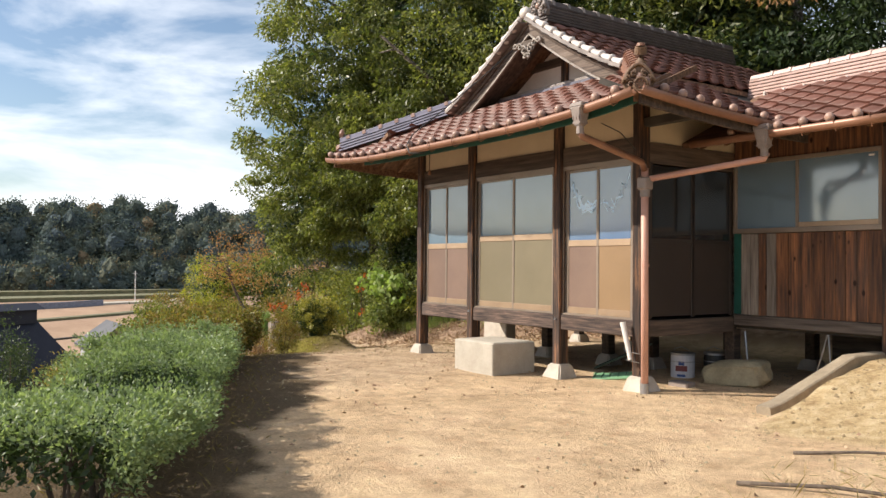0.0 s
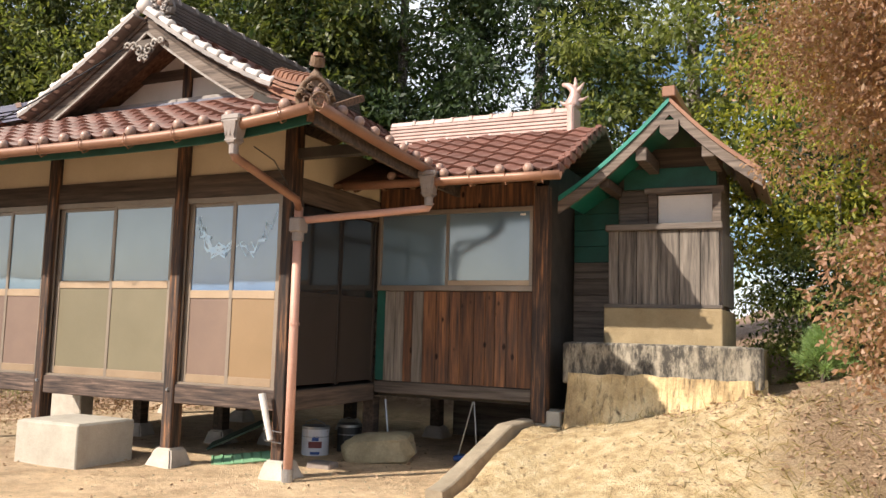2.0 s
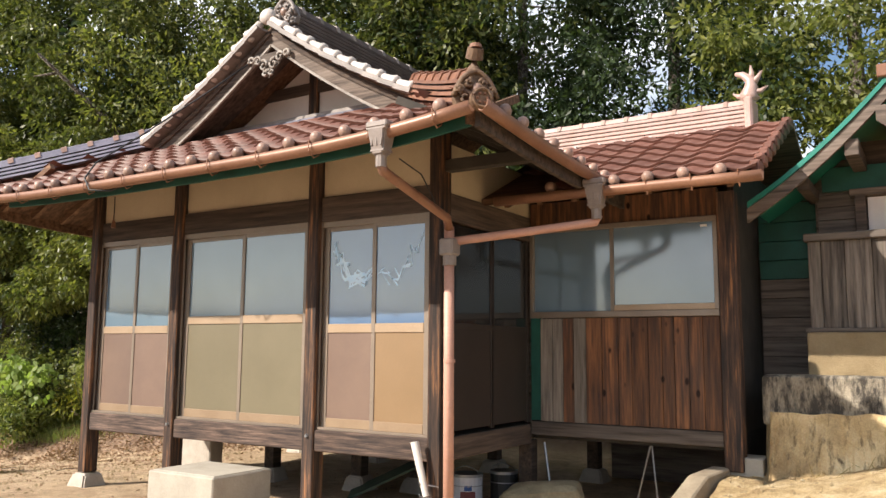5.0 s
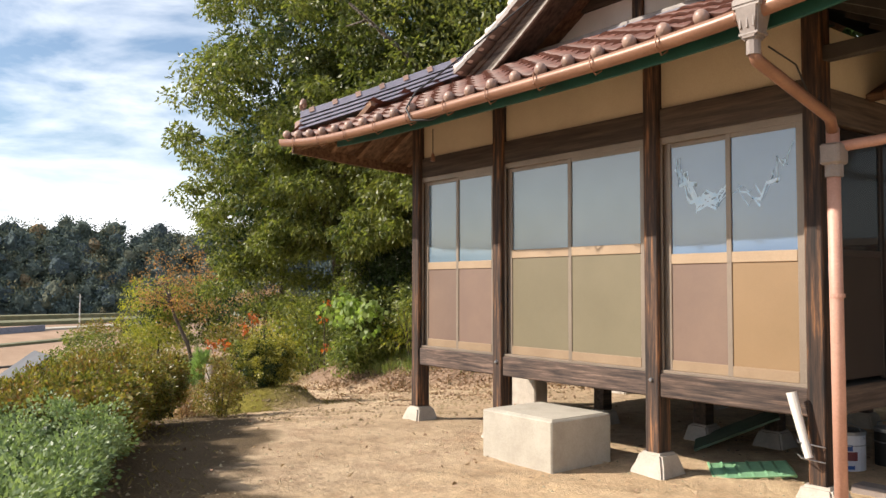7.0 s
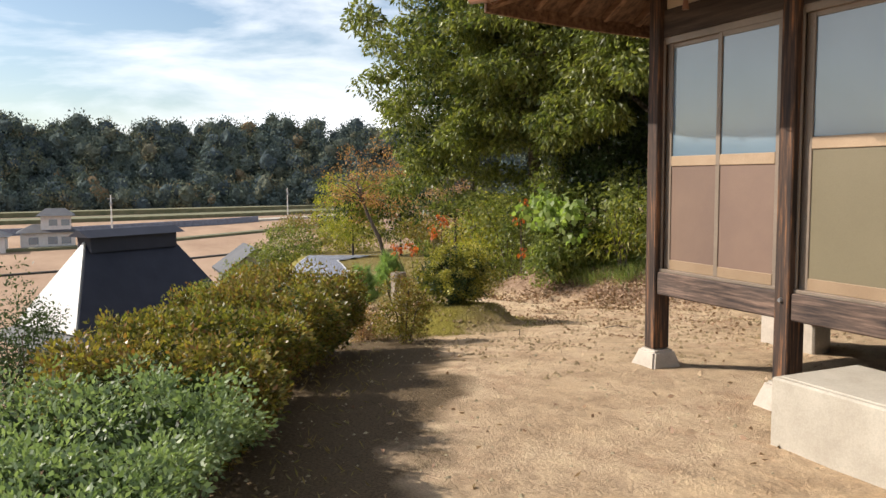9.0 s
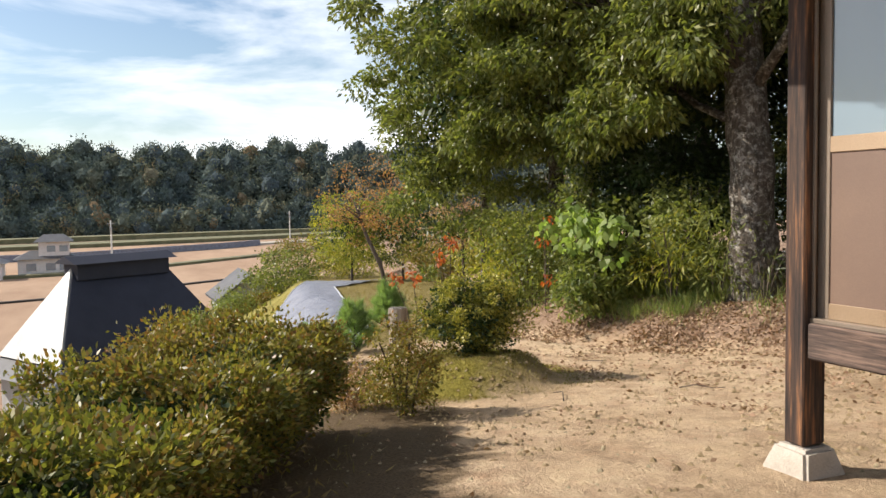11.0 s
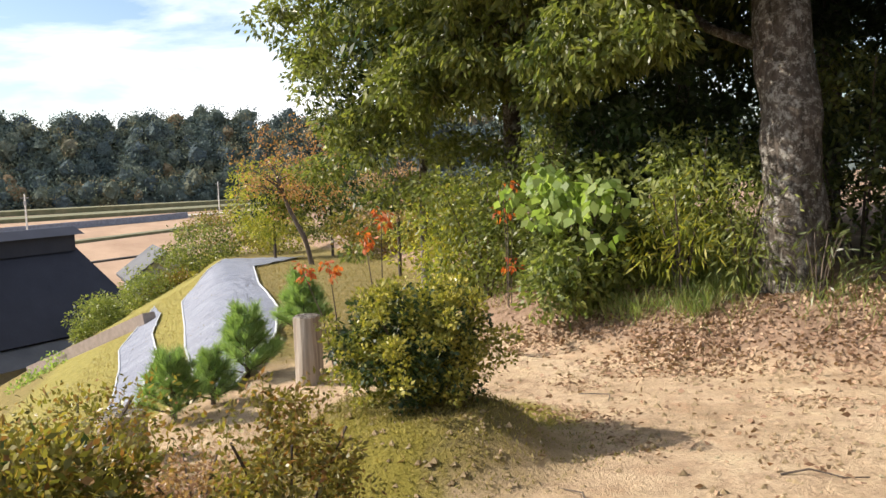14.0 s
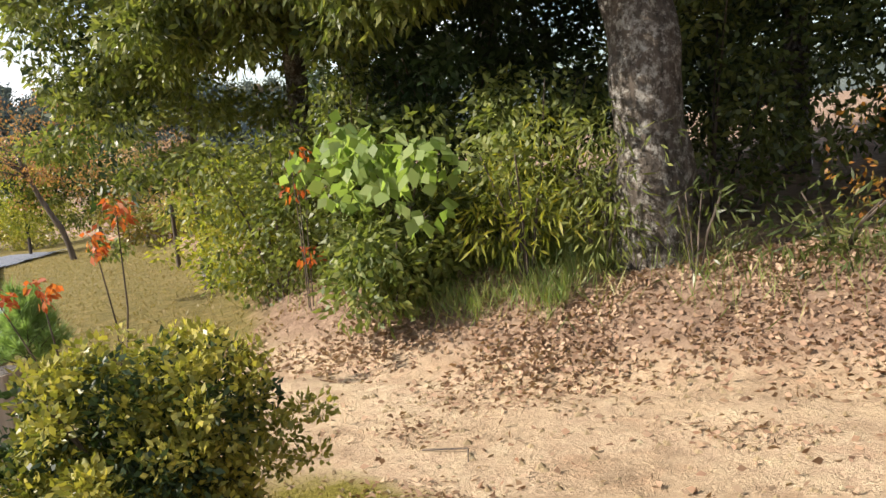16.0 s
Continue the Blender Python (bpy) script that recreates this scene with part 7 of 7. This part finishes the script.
stones("gravel", scatter(2600, (-9, 7, -6.5, 3), lambda x, y: 0.25 if line_y(EDGE, x) < y else 0, 207), 0.009, "stone", "small stones strewn over the sandy yard")
stones("crumbs", scatter(2200, (-10.5, -4.5, -1.2, 3.4), lambda x, y: max(0.03, 0.3 + 1.2 * noise.noise((x * 1.6, y * 1.6, 3))) if line_y(WOOD, x) > y and line_y(EDGE, x) + 0.8 < y else 0, 209), 0.014, "roughcast", "crumbs of sandy earth on the path")
stones("clods", scatter(900, (2.0, 6, -2.0, 1.65), lambda x, y: 0.6 * ease(-1.8, 0.5, y), 208), 0.013, "roughcast", "earth clods on the bank below the shrine")


def stick(pts, r, label):
    q = [(x, y, height(x, y) + r + dz) for x, y, dz in pts]
    return tagged(part("fallen_branch", tube(q, r, 7, None, r * 0.5), "branch", smooth=True), label, "branch", "fallen branches")


stick([(2.9, -1.5, 0), (3.3, -1.25, 0.02), (3.9, -0.9, 0.01), (4.6, -0.7, 0.02)], 0.013, "bare fallen branch on the earth bank")
stick([(3.2, -2.6, 0), (3.7, -2.35, 0.03), (4.4, -2.2, 0.02), (5.0, -2.25, 0.03)], 0.015, "weathered grey branch lying in the leaf litter")
stick([(-6.9, 1.15, 0), (-6.82, 1.26, 0.02), (-6.66, 1.30, 0.0), (-6.58, 1.37, 0.01)], 0.006, "short dry stick on the sand")
stick([(-7.0, 0.05, 0), (-7.25, 0.2, 0.02), (-7.45, 0.22, 0.0)], 0.006, "short dry stick beside the mound")
stick([(-9.2, 1.7, 0), (-8.95, 1.8, 0.02), (-8.85, 1.70, 0.0)], 0.006, "curled dry stick on the sand")

# ---------------------------------------------------------------- valley and far hill
def far_hill():
    v, f = [], []
    az = np.radians(np.linspace(95, 350, 128))
    for i, a in enumerate(az):
        for r, h in ((334, VALLEY), (352, VALLEY + 9), (378, VALLEY + 28), (430, VALLEY + 30), (520, VALLEY)):
            k = 1 + 0.10 * noise.noise(Vector((a * 7, 0, 0)))
            v.append((r * math.cos(a), -4 + r * math.sin(a), VALLEY + (h - VALLEY) * k))
    for i in range(len(az) - 1):
        for j in range(4):
            f.append((i * 5 + j, i * 5 + j + 1, i * 5 + j + 6, i * 5 + j + 5))
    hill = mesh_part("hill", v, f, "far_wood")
    return tagged(hill, "low wooded hill across the valley", "hill", kind="structure")


far_hill()
g = np.random.default_rng(300)
C, R = [], []
for _ in range(2600):
    a = radians(g.uniform(138, 205))
    d = g.uniform(334, 392)
    base = VALLEY + 29 * ease(334, 385, d) * (1 + 0.16 * noise.noise(Vector((a * 9, 0, 0))) + 0.26 * noise.noise(Vector((a * 24, 0, 0))))
    r = 1.7 + 4.2 * g.uniform() ** 2
    C.append((d * math.cos(a), -4 + d * math.sin(a), base + r * g.uniform(0.4, 1.5)))
    R.append(r)
_b = bmesh.new()
bmesh.ops.create_icosphere(_b, subdivisions=2, radius=1)
_b.verts.ensure_lookup_table()
BV = np.array([v.co[:] for v in _b.verts])
BF = np.array([[v.index for v in f.verts] for f in _b.faces])
_b.free()
VV, FF = [], []
for k, (c, r) in enumerate(zip(C, R)):
    o = Vector((k * 1.7, k * 0.3, 0))
    d = np.array([1 + 0.40 * noise.noise(Vector(q) * 1.9 + o) + 0.45 * noise.noise(Vector(q) * 5.5 + o) for q in BV])
    VV.append(BV * d[:, None] * r * 0.62 * np.array([1, 1, g.uniform(0.9, 1.25)]) + np.array(c))
    FF.append(BF + k * len(BV))
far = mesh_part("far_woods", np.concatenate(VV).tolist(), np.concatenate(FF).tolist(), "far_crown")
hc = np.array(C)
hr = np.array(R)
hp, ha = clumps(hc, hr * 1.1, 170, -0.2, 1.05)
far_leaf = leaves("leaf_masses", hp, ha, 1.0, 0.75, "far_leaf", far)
tagged(far, "dense dark mixed woods on the far hill", "woods", kind="stuff")


def strip(name, pts, w, h, material, label, category):
    bm = sweep([(-w / 2, 0), (w / 2, 0), (w / 2, h), (-w / 2, h)], pts)
    return tagged(part(name, bm, material), label, category, kind="structure")


V = VALLEY
strip("road", [(-215, -60, V), (-222, 0, V), (-240, 40, V), (-262, 90, V)], 7, 0.5, "concrete", "pale concrete farm road across the valley", "road")
strip("guard_wall", [(-205, -60, V), (-206, -8, V), (-226, 30, V), (-236, 42, V)], 0.6, 1.6, "sheet_grey", "long blue-grey guard wall by the river", "wall")
strip("grass_bank", [(-255, -90, V), (-268, 0, V), (-282, 60, V), (-300, 130, V)], 16, 1.1, "bank", "green grassy river bank", "bank")
strip("grass_bank", [(-300, -90, V), (-312, 0, V), (-318, 60, V), (-330, 130, V)], 12, 1.6, "bank", "green grassy bank below the woods", "bank")
strip("field_ridge", [(-112, -40, V), (-121, -6, V), (-136, 20, V), (-150, 40, V)], 0.9, 0.25, "dark", "dark path between ploughed fields", "path")
strip("grass_bank", [(-152, -60, V), (-162, 0, V), (-190, 35, V), (-215, 60, V)], 3.0, 0.5, "bank", "grassy field edge", "bank")


def pole(x, y, h, label):
    t = thing("utility_pole", (x, y, V), label, "pole", "poles in the fields")
    part("shaft", tube([(x, y, V), (x, y, V + h)], 0.20, 8, None, 0.14), "pvc", t)
    part("crossarm", box(x - 0.08, x + 0.08, y - 0.8, y + 0.8, V + h - 0.9, V + h - 0.75, 0), "steel", t)
    part("transformer", tube([(x + 0.3, y, V + h - 2.4), (x + 0.3, y, V + h - 1.5)], 0.28, 8), "steel", t)


pole(-200, 1.5, 9.0, "white concrete pole in the fields")
pole(-262, 57, 9.5, "white concrete pole by the road")


def farmhouse():
    """The big house below the yard: a steep hipped tin roof over the old thatch, with a ridge box."""
    h = thing("farmhouse", (-57.5, -1.8, V), "old farmhouse with steep dark tin-covered roof", "house")
    a, b = Vector((-54.0, -4.35, -2.3)), Vector((-57.0, 0.85, -2.35))        # ridge ends
    d = (b - a).normalized()
    nrm = Vector((d.y, -d.x, 0))
    nrm = nrm if nrm.x > 0 else -nrm
    run, z0 = 3.5, -7.4
    e = [a - d * 2.8 + nrm * run, b + d * 2.8 + nrm * run, b + d * 2.8 - nrm * run, a - d * 2.8 - nrm * run]
    for q in e:
        q.z = z0

    def face(name, pts, material, label="", n=7):
        bm = bmesh.new()
        vs = [bm.verts.new(p) for p in pts]
        bm.faces.new(vs)
        r = bmesh.ops.extrude_face_region(bm, geom=bm.faces[:])
        up = (pts[1] - pts[0]).cross(pts[2] - pts[0]).normalized()
        bmesh.ops.translate(bm, verts=[v for v in r["geom"] if isinstance(v, bmesh.types.BMVert)], vec=up * 0.12)
        bmesh.ops.recalc_face_normals(bm, faces=bm.faces)
        return part(name, bm, material, h, label)
    # the slope towards the sun gets the pale tone, the others the dark
    face("roof_front", [e[0], e[1], b, a], "tin_shade", "blue-black tin roof slope, shade in its colour")
    face("roof_back", [e[2], e[3], a, b], "tin_shade")
    face("roof_side", [e[3], e[0], a], "tin_sun", "pale tin roof slope, sun glare in its colour")
    face("roof_side", [e[1], e[2], b], "tin_shade")
    # ridge box with its own little roof
    up = Vector((0, 0, 1))
    for t_, wd, z_a, z_b, ext, mt in (("ridge_box", 0.75, -2.95, -1.95, 0.1, "tin_shade"), ("ridge_roof", 1.15, -1.98, -1.55, 0.5, "tin_shade")):
        bm = bmesh.new()
        p0, p1 = a - d * ext, b + d * ext
        lo = [p0 + nrm * wd, p1 + nrm * wd, p1 - nrm * wd, p0 - nrm * wd]
        k = 1.0 if t_ == "ridge_box" else 0.12
        hi = [p0 + nrm * wd * k, p1 + nrm * wd * k, p1 - nrm * wd * k, p0 - nrm * wd * k]
        va = [bm.verts.new((q.x, q.y, z_a)) for q in lo]
        vb = [bm.verts.new((q.x, q.y, z_b)) for q in hi]
        bm.faces.new(va[::-1]), bm.faces.new(vb)
        for i in range(4):
            bm.faces.new((va[i], va[(i + 1) % 4], vb[(i + 1) % 4], vb[i]))
        bmesh.ops.recalc_face_normals(bm, faces=bm.faces)
        part(t_, bm, mt, h)
    # lower tiled skirt and walls
    bm = bmesh.new()
    lo = [e[0] - d * 1.4 + nrm * 1.6, e[1] + d * 1.4 + nrm * 1.6, e[2] + d * 1.4 - nrm * 1.6, e[3] - d * 1.4 - nrm * 1.6]
    va = [bm.verts.new((q.x, q.y, z0 - 0.75)) for q in lo]
    vb = [bm.verts.new((q.x, q.y, z0 - 0.05)) for q in e]
    for i in range(4):
        bm.faces.new((va[i], va[(i + 1) % 4], vb[(i + 1) % 4], vb[i]))
    bm.faces.new(va[::-1])
    part("lower_roof", bm, "house_roof", h, "grey tiled lower roof")
    bm = bmesh.new()
    va = [bm.verts.new((q.x, q.y, V - 0.2)) for q in e]
    vb = [bm.verts.new((q.x, q.y, z0 - 0.3)) for q in e]
    for i in range(4):
        bm.faces.new((va[i], va[(i + 1) % 4], vb[(i + 1) % 4], vb[i]))
    part("wall", bm, "house_white", h)
    for k in range(14):
        s = (k + 0.5) / 14
        p = e[3] + (e[0] - e[3]) * s
        tgt = a
        bmx = tube([p + Vector((0, 0, 0.1)), p + (tgt - p) * 0.97 + Vector((0, 0, 0.1))], 0.03, 4)
        part("seam", bmx, "tin_sun", h)


farmhouse()


def house(x, y, w, dpt, h1, label, upper_=True, yaw=0.0):
    """A white rendered house with tiled roofs, windows and an upper storey."""
    t = thing("house", (x, y, V), label, "house", "houses in the valley")
    part("wall", box(x - dpt / 2, x + dpt / 2, y - w / 2, y + w / 2, V, V + h1, 0), "white_plaster", t)
    def hip(cx, cy, ww, dd, z, rise, nm):
        bm = bmesh.new()
        lo = [bm.verts.new((cx + sx * dd / 2, cy + sy * ww / 2, z)) for sx, sy in ((1, -1), (1, 1), (-1, 1), (-1, -1))]
        hi = [bm.verts.new((cx, cy - ww * 0.25, z + rise)), bm.verts.new((cx, cy + ww * 0.25, z + rise))]
        bm.faces.new(lo[::-1])
        bm.faces.new((lo[0], lo[1], hi[1], hi[0])), bm.faces.new((lo[2], lo[3], hi[0], hi[1]))
        bm.faces.new((lo[3], lo[0], hi[0])), bm.faces.new((lo[1], lo[2], hi[1]))
        part(nm, bm, "house_roof", t)
    hip(x, y, w + 1.6, dpt + 1.6, V + h1, 1.4, "roof")
    if upper_:
        part("upper_wall", box(x - dpt / 2 + 0.6, x + dpt / 2 - 0.6, y - w * 0.12, y + w / 2 - 0.6, V + h1, V + h1 + 3.0, 0), "white_plaster", t)
        hip(x, y + w * 0.15, w * 0.62 + 1.0, dpt + 0.8, V + h1 + 3.0, 1.3, "upper_roof")
        for k in (0.05, 0.28):
            wn_ = part("window", box(x + dpt / 2 - 0.6, x + dpt / 2 - 0.5, y + w * k - 0.2, y + w * k + 1.2, V + h1 + 1.2, V + h1 + 2.3, 0), "glass", t)
    for k in (-0.35, 0.0, 0.25):
        part("window", box(x + dpt / 2, x + dpt / 2 + 0.08, y + w * k, y + w * k + 1.6, V + 0.9, V + 2.2, 0), "glass", t)


house(-166, -10.5, 9, 7, 3.0, "white two-storey house with grey tiled roofs")
house(-160, -22, 10, 7, 2.8, "low white farm house beside the fields", False)
# small gabled shed below the terrace
sh = thing("shed", (-49, 5.0, -6.5), "small pale shed with white gable", "shed")
part("wall", box(-51.5, -47.6, 3.3, 6.6, -9.0, -3.9, 0), "house_white", sh)
for sg in (-1, 1):
    bm = bmesh.new()
    q = [bm.verts.new(c_) for c_ in ((-47.2, 4.95, -2.65), (-51.8, 4.95, -2.65), (-51.8, 4.95 + sg * 2.0, -4.1), (-47.2, 4.95 + sg * 2.0, -4.1))]
    q2 = [bm.verts.new(v.co + Vector((0, 0, 0.12))) for v in q]
    bm.faces.new(q), bm.faces.new(q2[::-1])
    for i in range(4):
        bm.faces.new((q[i], q2[i], q2[(i + 1) % 4], q[(i + 1) % 4]))
    bmesh.ops.recalc_face_normals(bm, faces=bm.faces)
    part("roof_slope", bm, "house_roof", sh)
bm = bmesh.new()
q = [bm.verts.new(c_) for c_ in ((-47.58, 3.3, -3.9), (-47.58, 6.6, -3.9), (-47.58, 4.95, -2.7))]
q2 = [bm.verts.new(v.co + Vector((-0.15, 0, 0))) for v in q]
bm.faces.new(q), bm.faces.new(q2[::-1])
for i in range(3):
    bm.faces.new((q[i], q2[i], q2[(i + 1) % 3], q[(i + 1) % 3]))
part("gable", bm, "house_white", sh, "white gable end")


def drape(name, left, right, n, k, material, lift, label):
    """A sheet lying on the slope between two edge lines given in plan."""
    v, f = [], []
    L, R = np.array(left, float), np.array(right, float)
    for i in range(n + 1):
        t_ = i / n
        a_ = [np.interp(t_, np.linspace(0, 1, len(L)), L[:, c_]) for c_ in (0, 1)]
        b_ = [np.interp(t_, np.linspace(0, 1, len(R)), R[:, c_]) for c_ in (0, 1)]
        for j in range(k + 1):
            x, y = a_[0] + (b_[0] - a_[0]) * j / k, a_[1] + (b_[1] - a_[1]) * j / k
            v.append((x, y, height(x, y) + lift + 0.05 * noise.noise(Vector((x * 1.3, y * 1.3, 2))) + 0.02 * noise.noise(Vector((x * 4, y * 4, 2)))))
    for i in range(n):
        for j in range(k):
            q = i * (k + 1) + j
            f.append((q, q + 1, q + k + 2, q + k + 1))
    ob = mesh_part(name, v, f, material, smooth=True)
    return tagged(ob, label, "sheet", "weed sheets on the slope")


SHEETS = (([(-38.0, 5.8), (-29.1, 2.3), (-20.5, 0.8), (-16.4, 0.05), (-13.8, -0.35), (-11.6, -0.75)], [(-34.5, 8.0), (-30.5, 4.9), (-23.0, 3.0), (-17.5, 1.8), (-14.1, 0.75), (-11.4, -0.45)], 26, "grey weed-control sheet pegged over the slope"),
          ([(-33.7, 2.2), (-25.2, 0.05), (-20.5, -0.45), (-17.9, -0.8), (-14.6, -1.3), (-12.6, -1.75)], [(-29.2, 1.7), (-24.5, 0.75), (-19.5, 0.1), (-17.2, -0.4), (-14.2, -0.95), (-12.2, -1.4)], 12, "strip of grey weed sheet lower on the slope"))
for lf, rt, kk, lb in SHEETS:
    sh_ = drape("weed_sheet", lf, rt, 70, kk, "sheet_grey", 0.06, lb)
    for ed in (lf, rt):
        xs_, ys_ = np.interp(np.linspace(0, 5, 40), range(6), [q[0] for q in ed]), np.interp(np.linspace(0, 5, 40), range(6), [q[1] for q in ed])
        part("hem", sweep([(-0.018, 0), (0.018, 0), (0.01, 0.018), (-0.01, 0.018)], [(x_, y_, height(x_, y_) + 0.07 + 0.05 * noise.noise(Vector((x_ * 1.3, y_ * 1.3, 2)))) for x_, y_ in zip(xs_, ys_)]), "sheet_hem", sh_, "white folded hem")
wallx = [(-36 + i * 0.9, -1.7 + i * 0.38, height(-36 + i * 0.9, -1.7 + i * 0.38)) for i in range(9)]
tagged(part("low_wall", sweep([(-0.2, -0.3), (0.2, -0.3), (0.2, 0.30), (-0.2, 0.30)], wallx), "hopper"), "low dark mossy wall at the foot of the slope", "wall", kind="structure")
pg = scatter(16000, (-36, -11.5, -1.5, 8.0), lambda x, y: 0.8 * ease(-11.5, -13.5, x) * (line_y(EDGE, x) - y < 4), 211)
ax = np.c_[rng.normal(size=(len(pg), 2)) * 0.6, np.ones(len(pg)) * 0.7]
tagged(leaves("terrace_grass", pg, ax, 0.06, 0.014, "grass_dry"), "short dry yellow grass on the terrace", "grass", kind="stuff")

# ---------------------------------------------------------------- roof tiles, one by one
def tile_mesh(w, ln, amp, name):
    us = [i / 8 for i in range(9)]
    v, f = [], []
    for (yy, lift) in ((0.0, 0.028), (ln, 0.0)):
        for u in us:
            v.append(((u - 0.5) * w, yy, lift + amp * (0.5 + 0.5 * math.cos(math.tau * (u - 0.08)))))
    for u in us:
        v.append(((u - 0.5) * w, 0.004, 0.028 + amp * (0.5 + 0.5 * math.cos(math.tau * (u - 0.08))) - 0.022))
    for i in range(8):
        f.append((i, i + 1, 10 + i, 9 + i))
        f.append((18 + i, 19 + i, i + 1, i))
    me = bpy.data.meshes.new(name)
    me.from_pydata(v, [], f)
    me.materials.append(M["tile"])
    me.polygons.foreach_set("use_smooth", [k % 2 == 0 for k in range(len(f))])
    return me


CAP = bpy.data.meshes.new("eave_cap")
_b = dome((0, -0.02, 0.045), 0.052, (1, 0.9, 1), 10)
_b.to_mesh(CAP)
_b.free()
CAP.materials.append(M["tile_cap"])
CAP.polygons.foreach_set("use_smooth", [True] * len(CAP.polygons))


def lay(parent, fn, a, b, up, keep, w=0.275, step=0.245, caps=True):
    """Tiles over a roof surface, course by course, from the eave up."""
    cols = max(1, round((b - a) / w))
    w = (b - a) / cols
    me = tile_mesh(w * 1.01, step * 1.15, 0.034, "roof_tile")
    for r in range(int(up / step)):
        for c_ in range(cols):
            u, v = a + (c_ + 0.5) * w, r * step
            if not keep(u, v + step * 0.3):
                continue
            p = fn(u, v)
            du = (fn(u + 0.05, v) - fn(u - 0.05, v)).normalized()
            dv = (fn(u, v + 0.1) - fn(u, v)).normalized()
            if du.cross(dv).z < 0:
                du = -du
            nn = du.cross(dv)
            m = Matrix((du, dv, nn)).transposed().to_4x4()
            m.translation = p + nn * random.uniform(0.002, 0.006)
            for me_, nm in ((me, "roof_tile"),) + (((CAP, "eave_tile_cap"),) if caps and r == 0 else ()):
                o = new(nm, me_)
                o.parent = parent
                o.matrix_parent_inverse = Matrix.Translation(-parent.location)
                mm = m @ pose(0, 0, 0, random.uniform(-0.6, 0.6), random.uniform(-0.6, 0.6), 0)
                if nm != "roof_tile":
                    mm = m @ Matrix.Translation((w * (-0.42), 0, 0))
                o.matrix_basis = mm


CA = math.cos(AL)
lay(hall, front_skirt, XL + 0.02, XR - 0.02, UP, lambda x, v: XL + v * CA - 0.05 < x < XR - v * CA + 0.05 and (v < 1.7 or abs(x - CX) < 1.5))
lay(hall, right_skirt, YF + 0.02, 1.5, UP, lambda y, v: y > YF + v * CA - 0.05, caps=True)
lay(hall, left_skirt, YF + 0.02, 2.6, 1.5, lambda y, v: y > YF + v * CA - 0.05, caps=False)
lay(hall, upper(1), 0.22, 4.85, 2.1, lambda y, v: True, caps=False)
lay(hall, upper(-1), 0.22, 2.5, 2.1, lambda y, v: True, caps=False)
lay(annex, annex_front, 0.2, 2.50, AUP, lambda x, v: x > 0.9 or v > 0.8, caps=True)
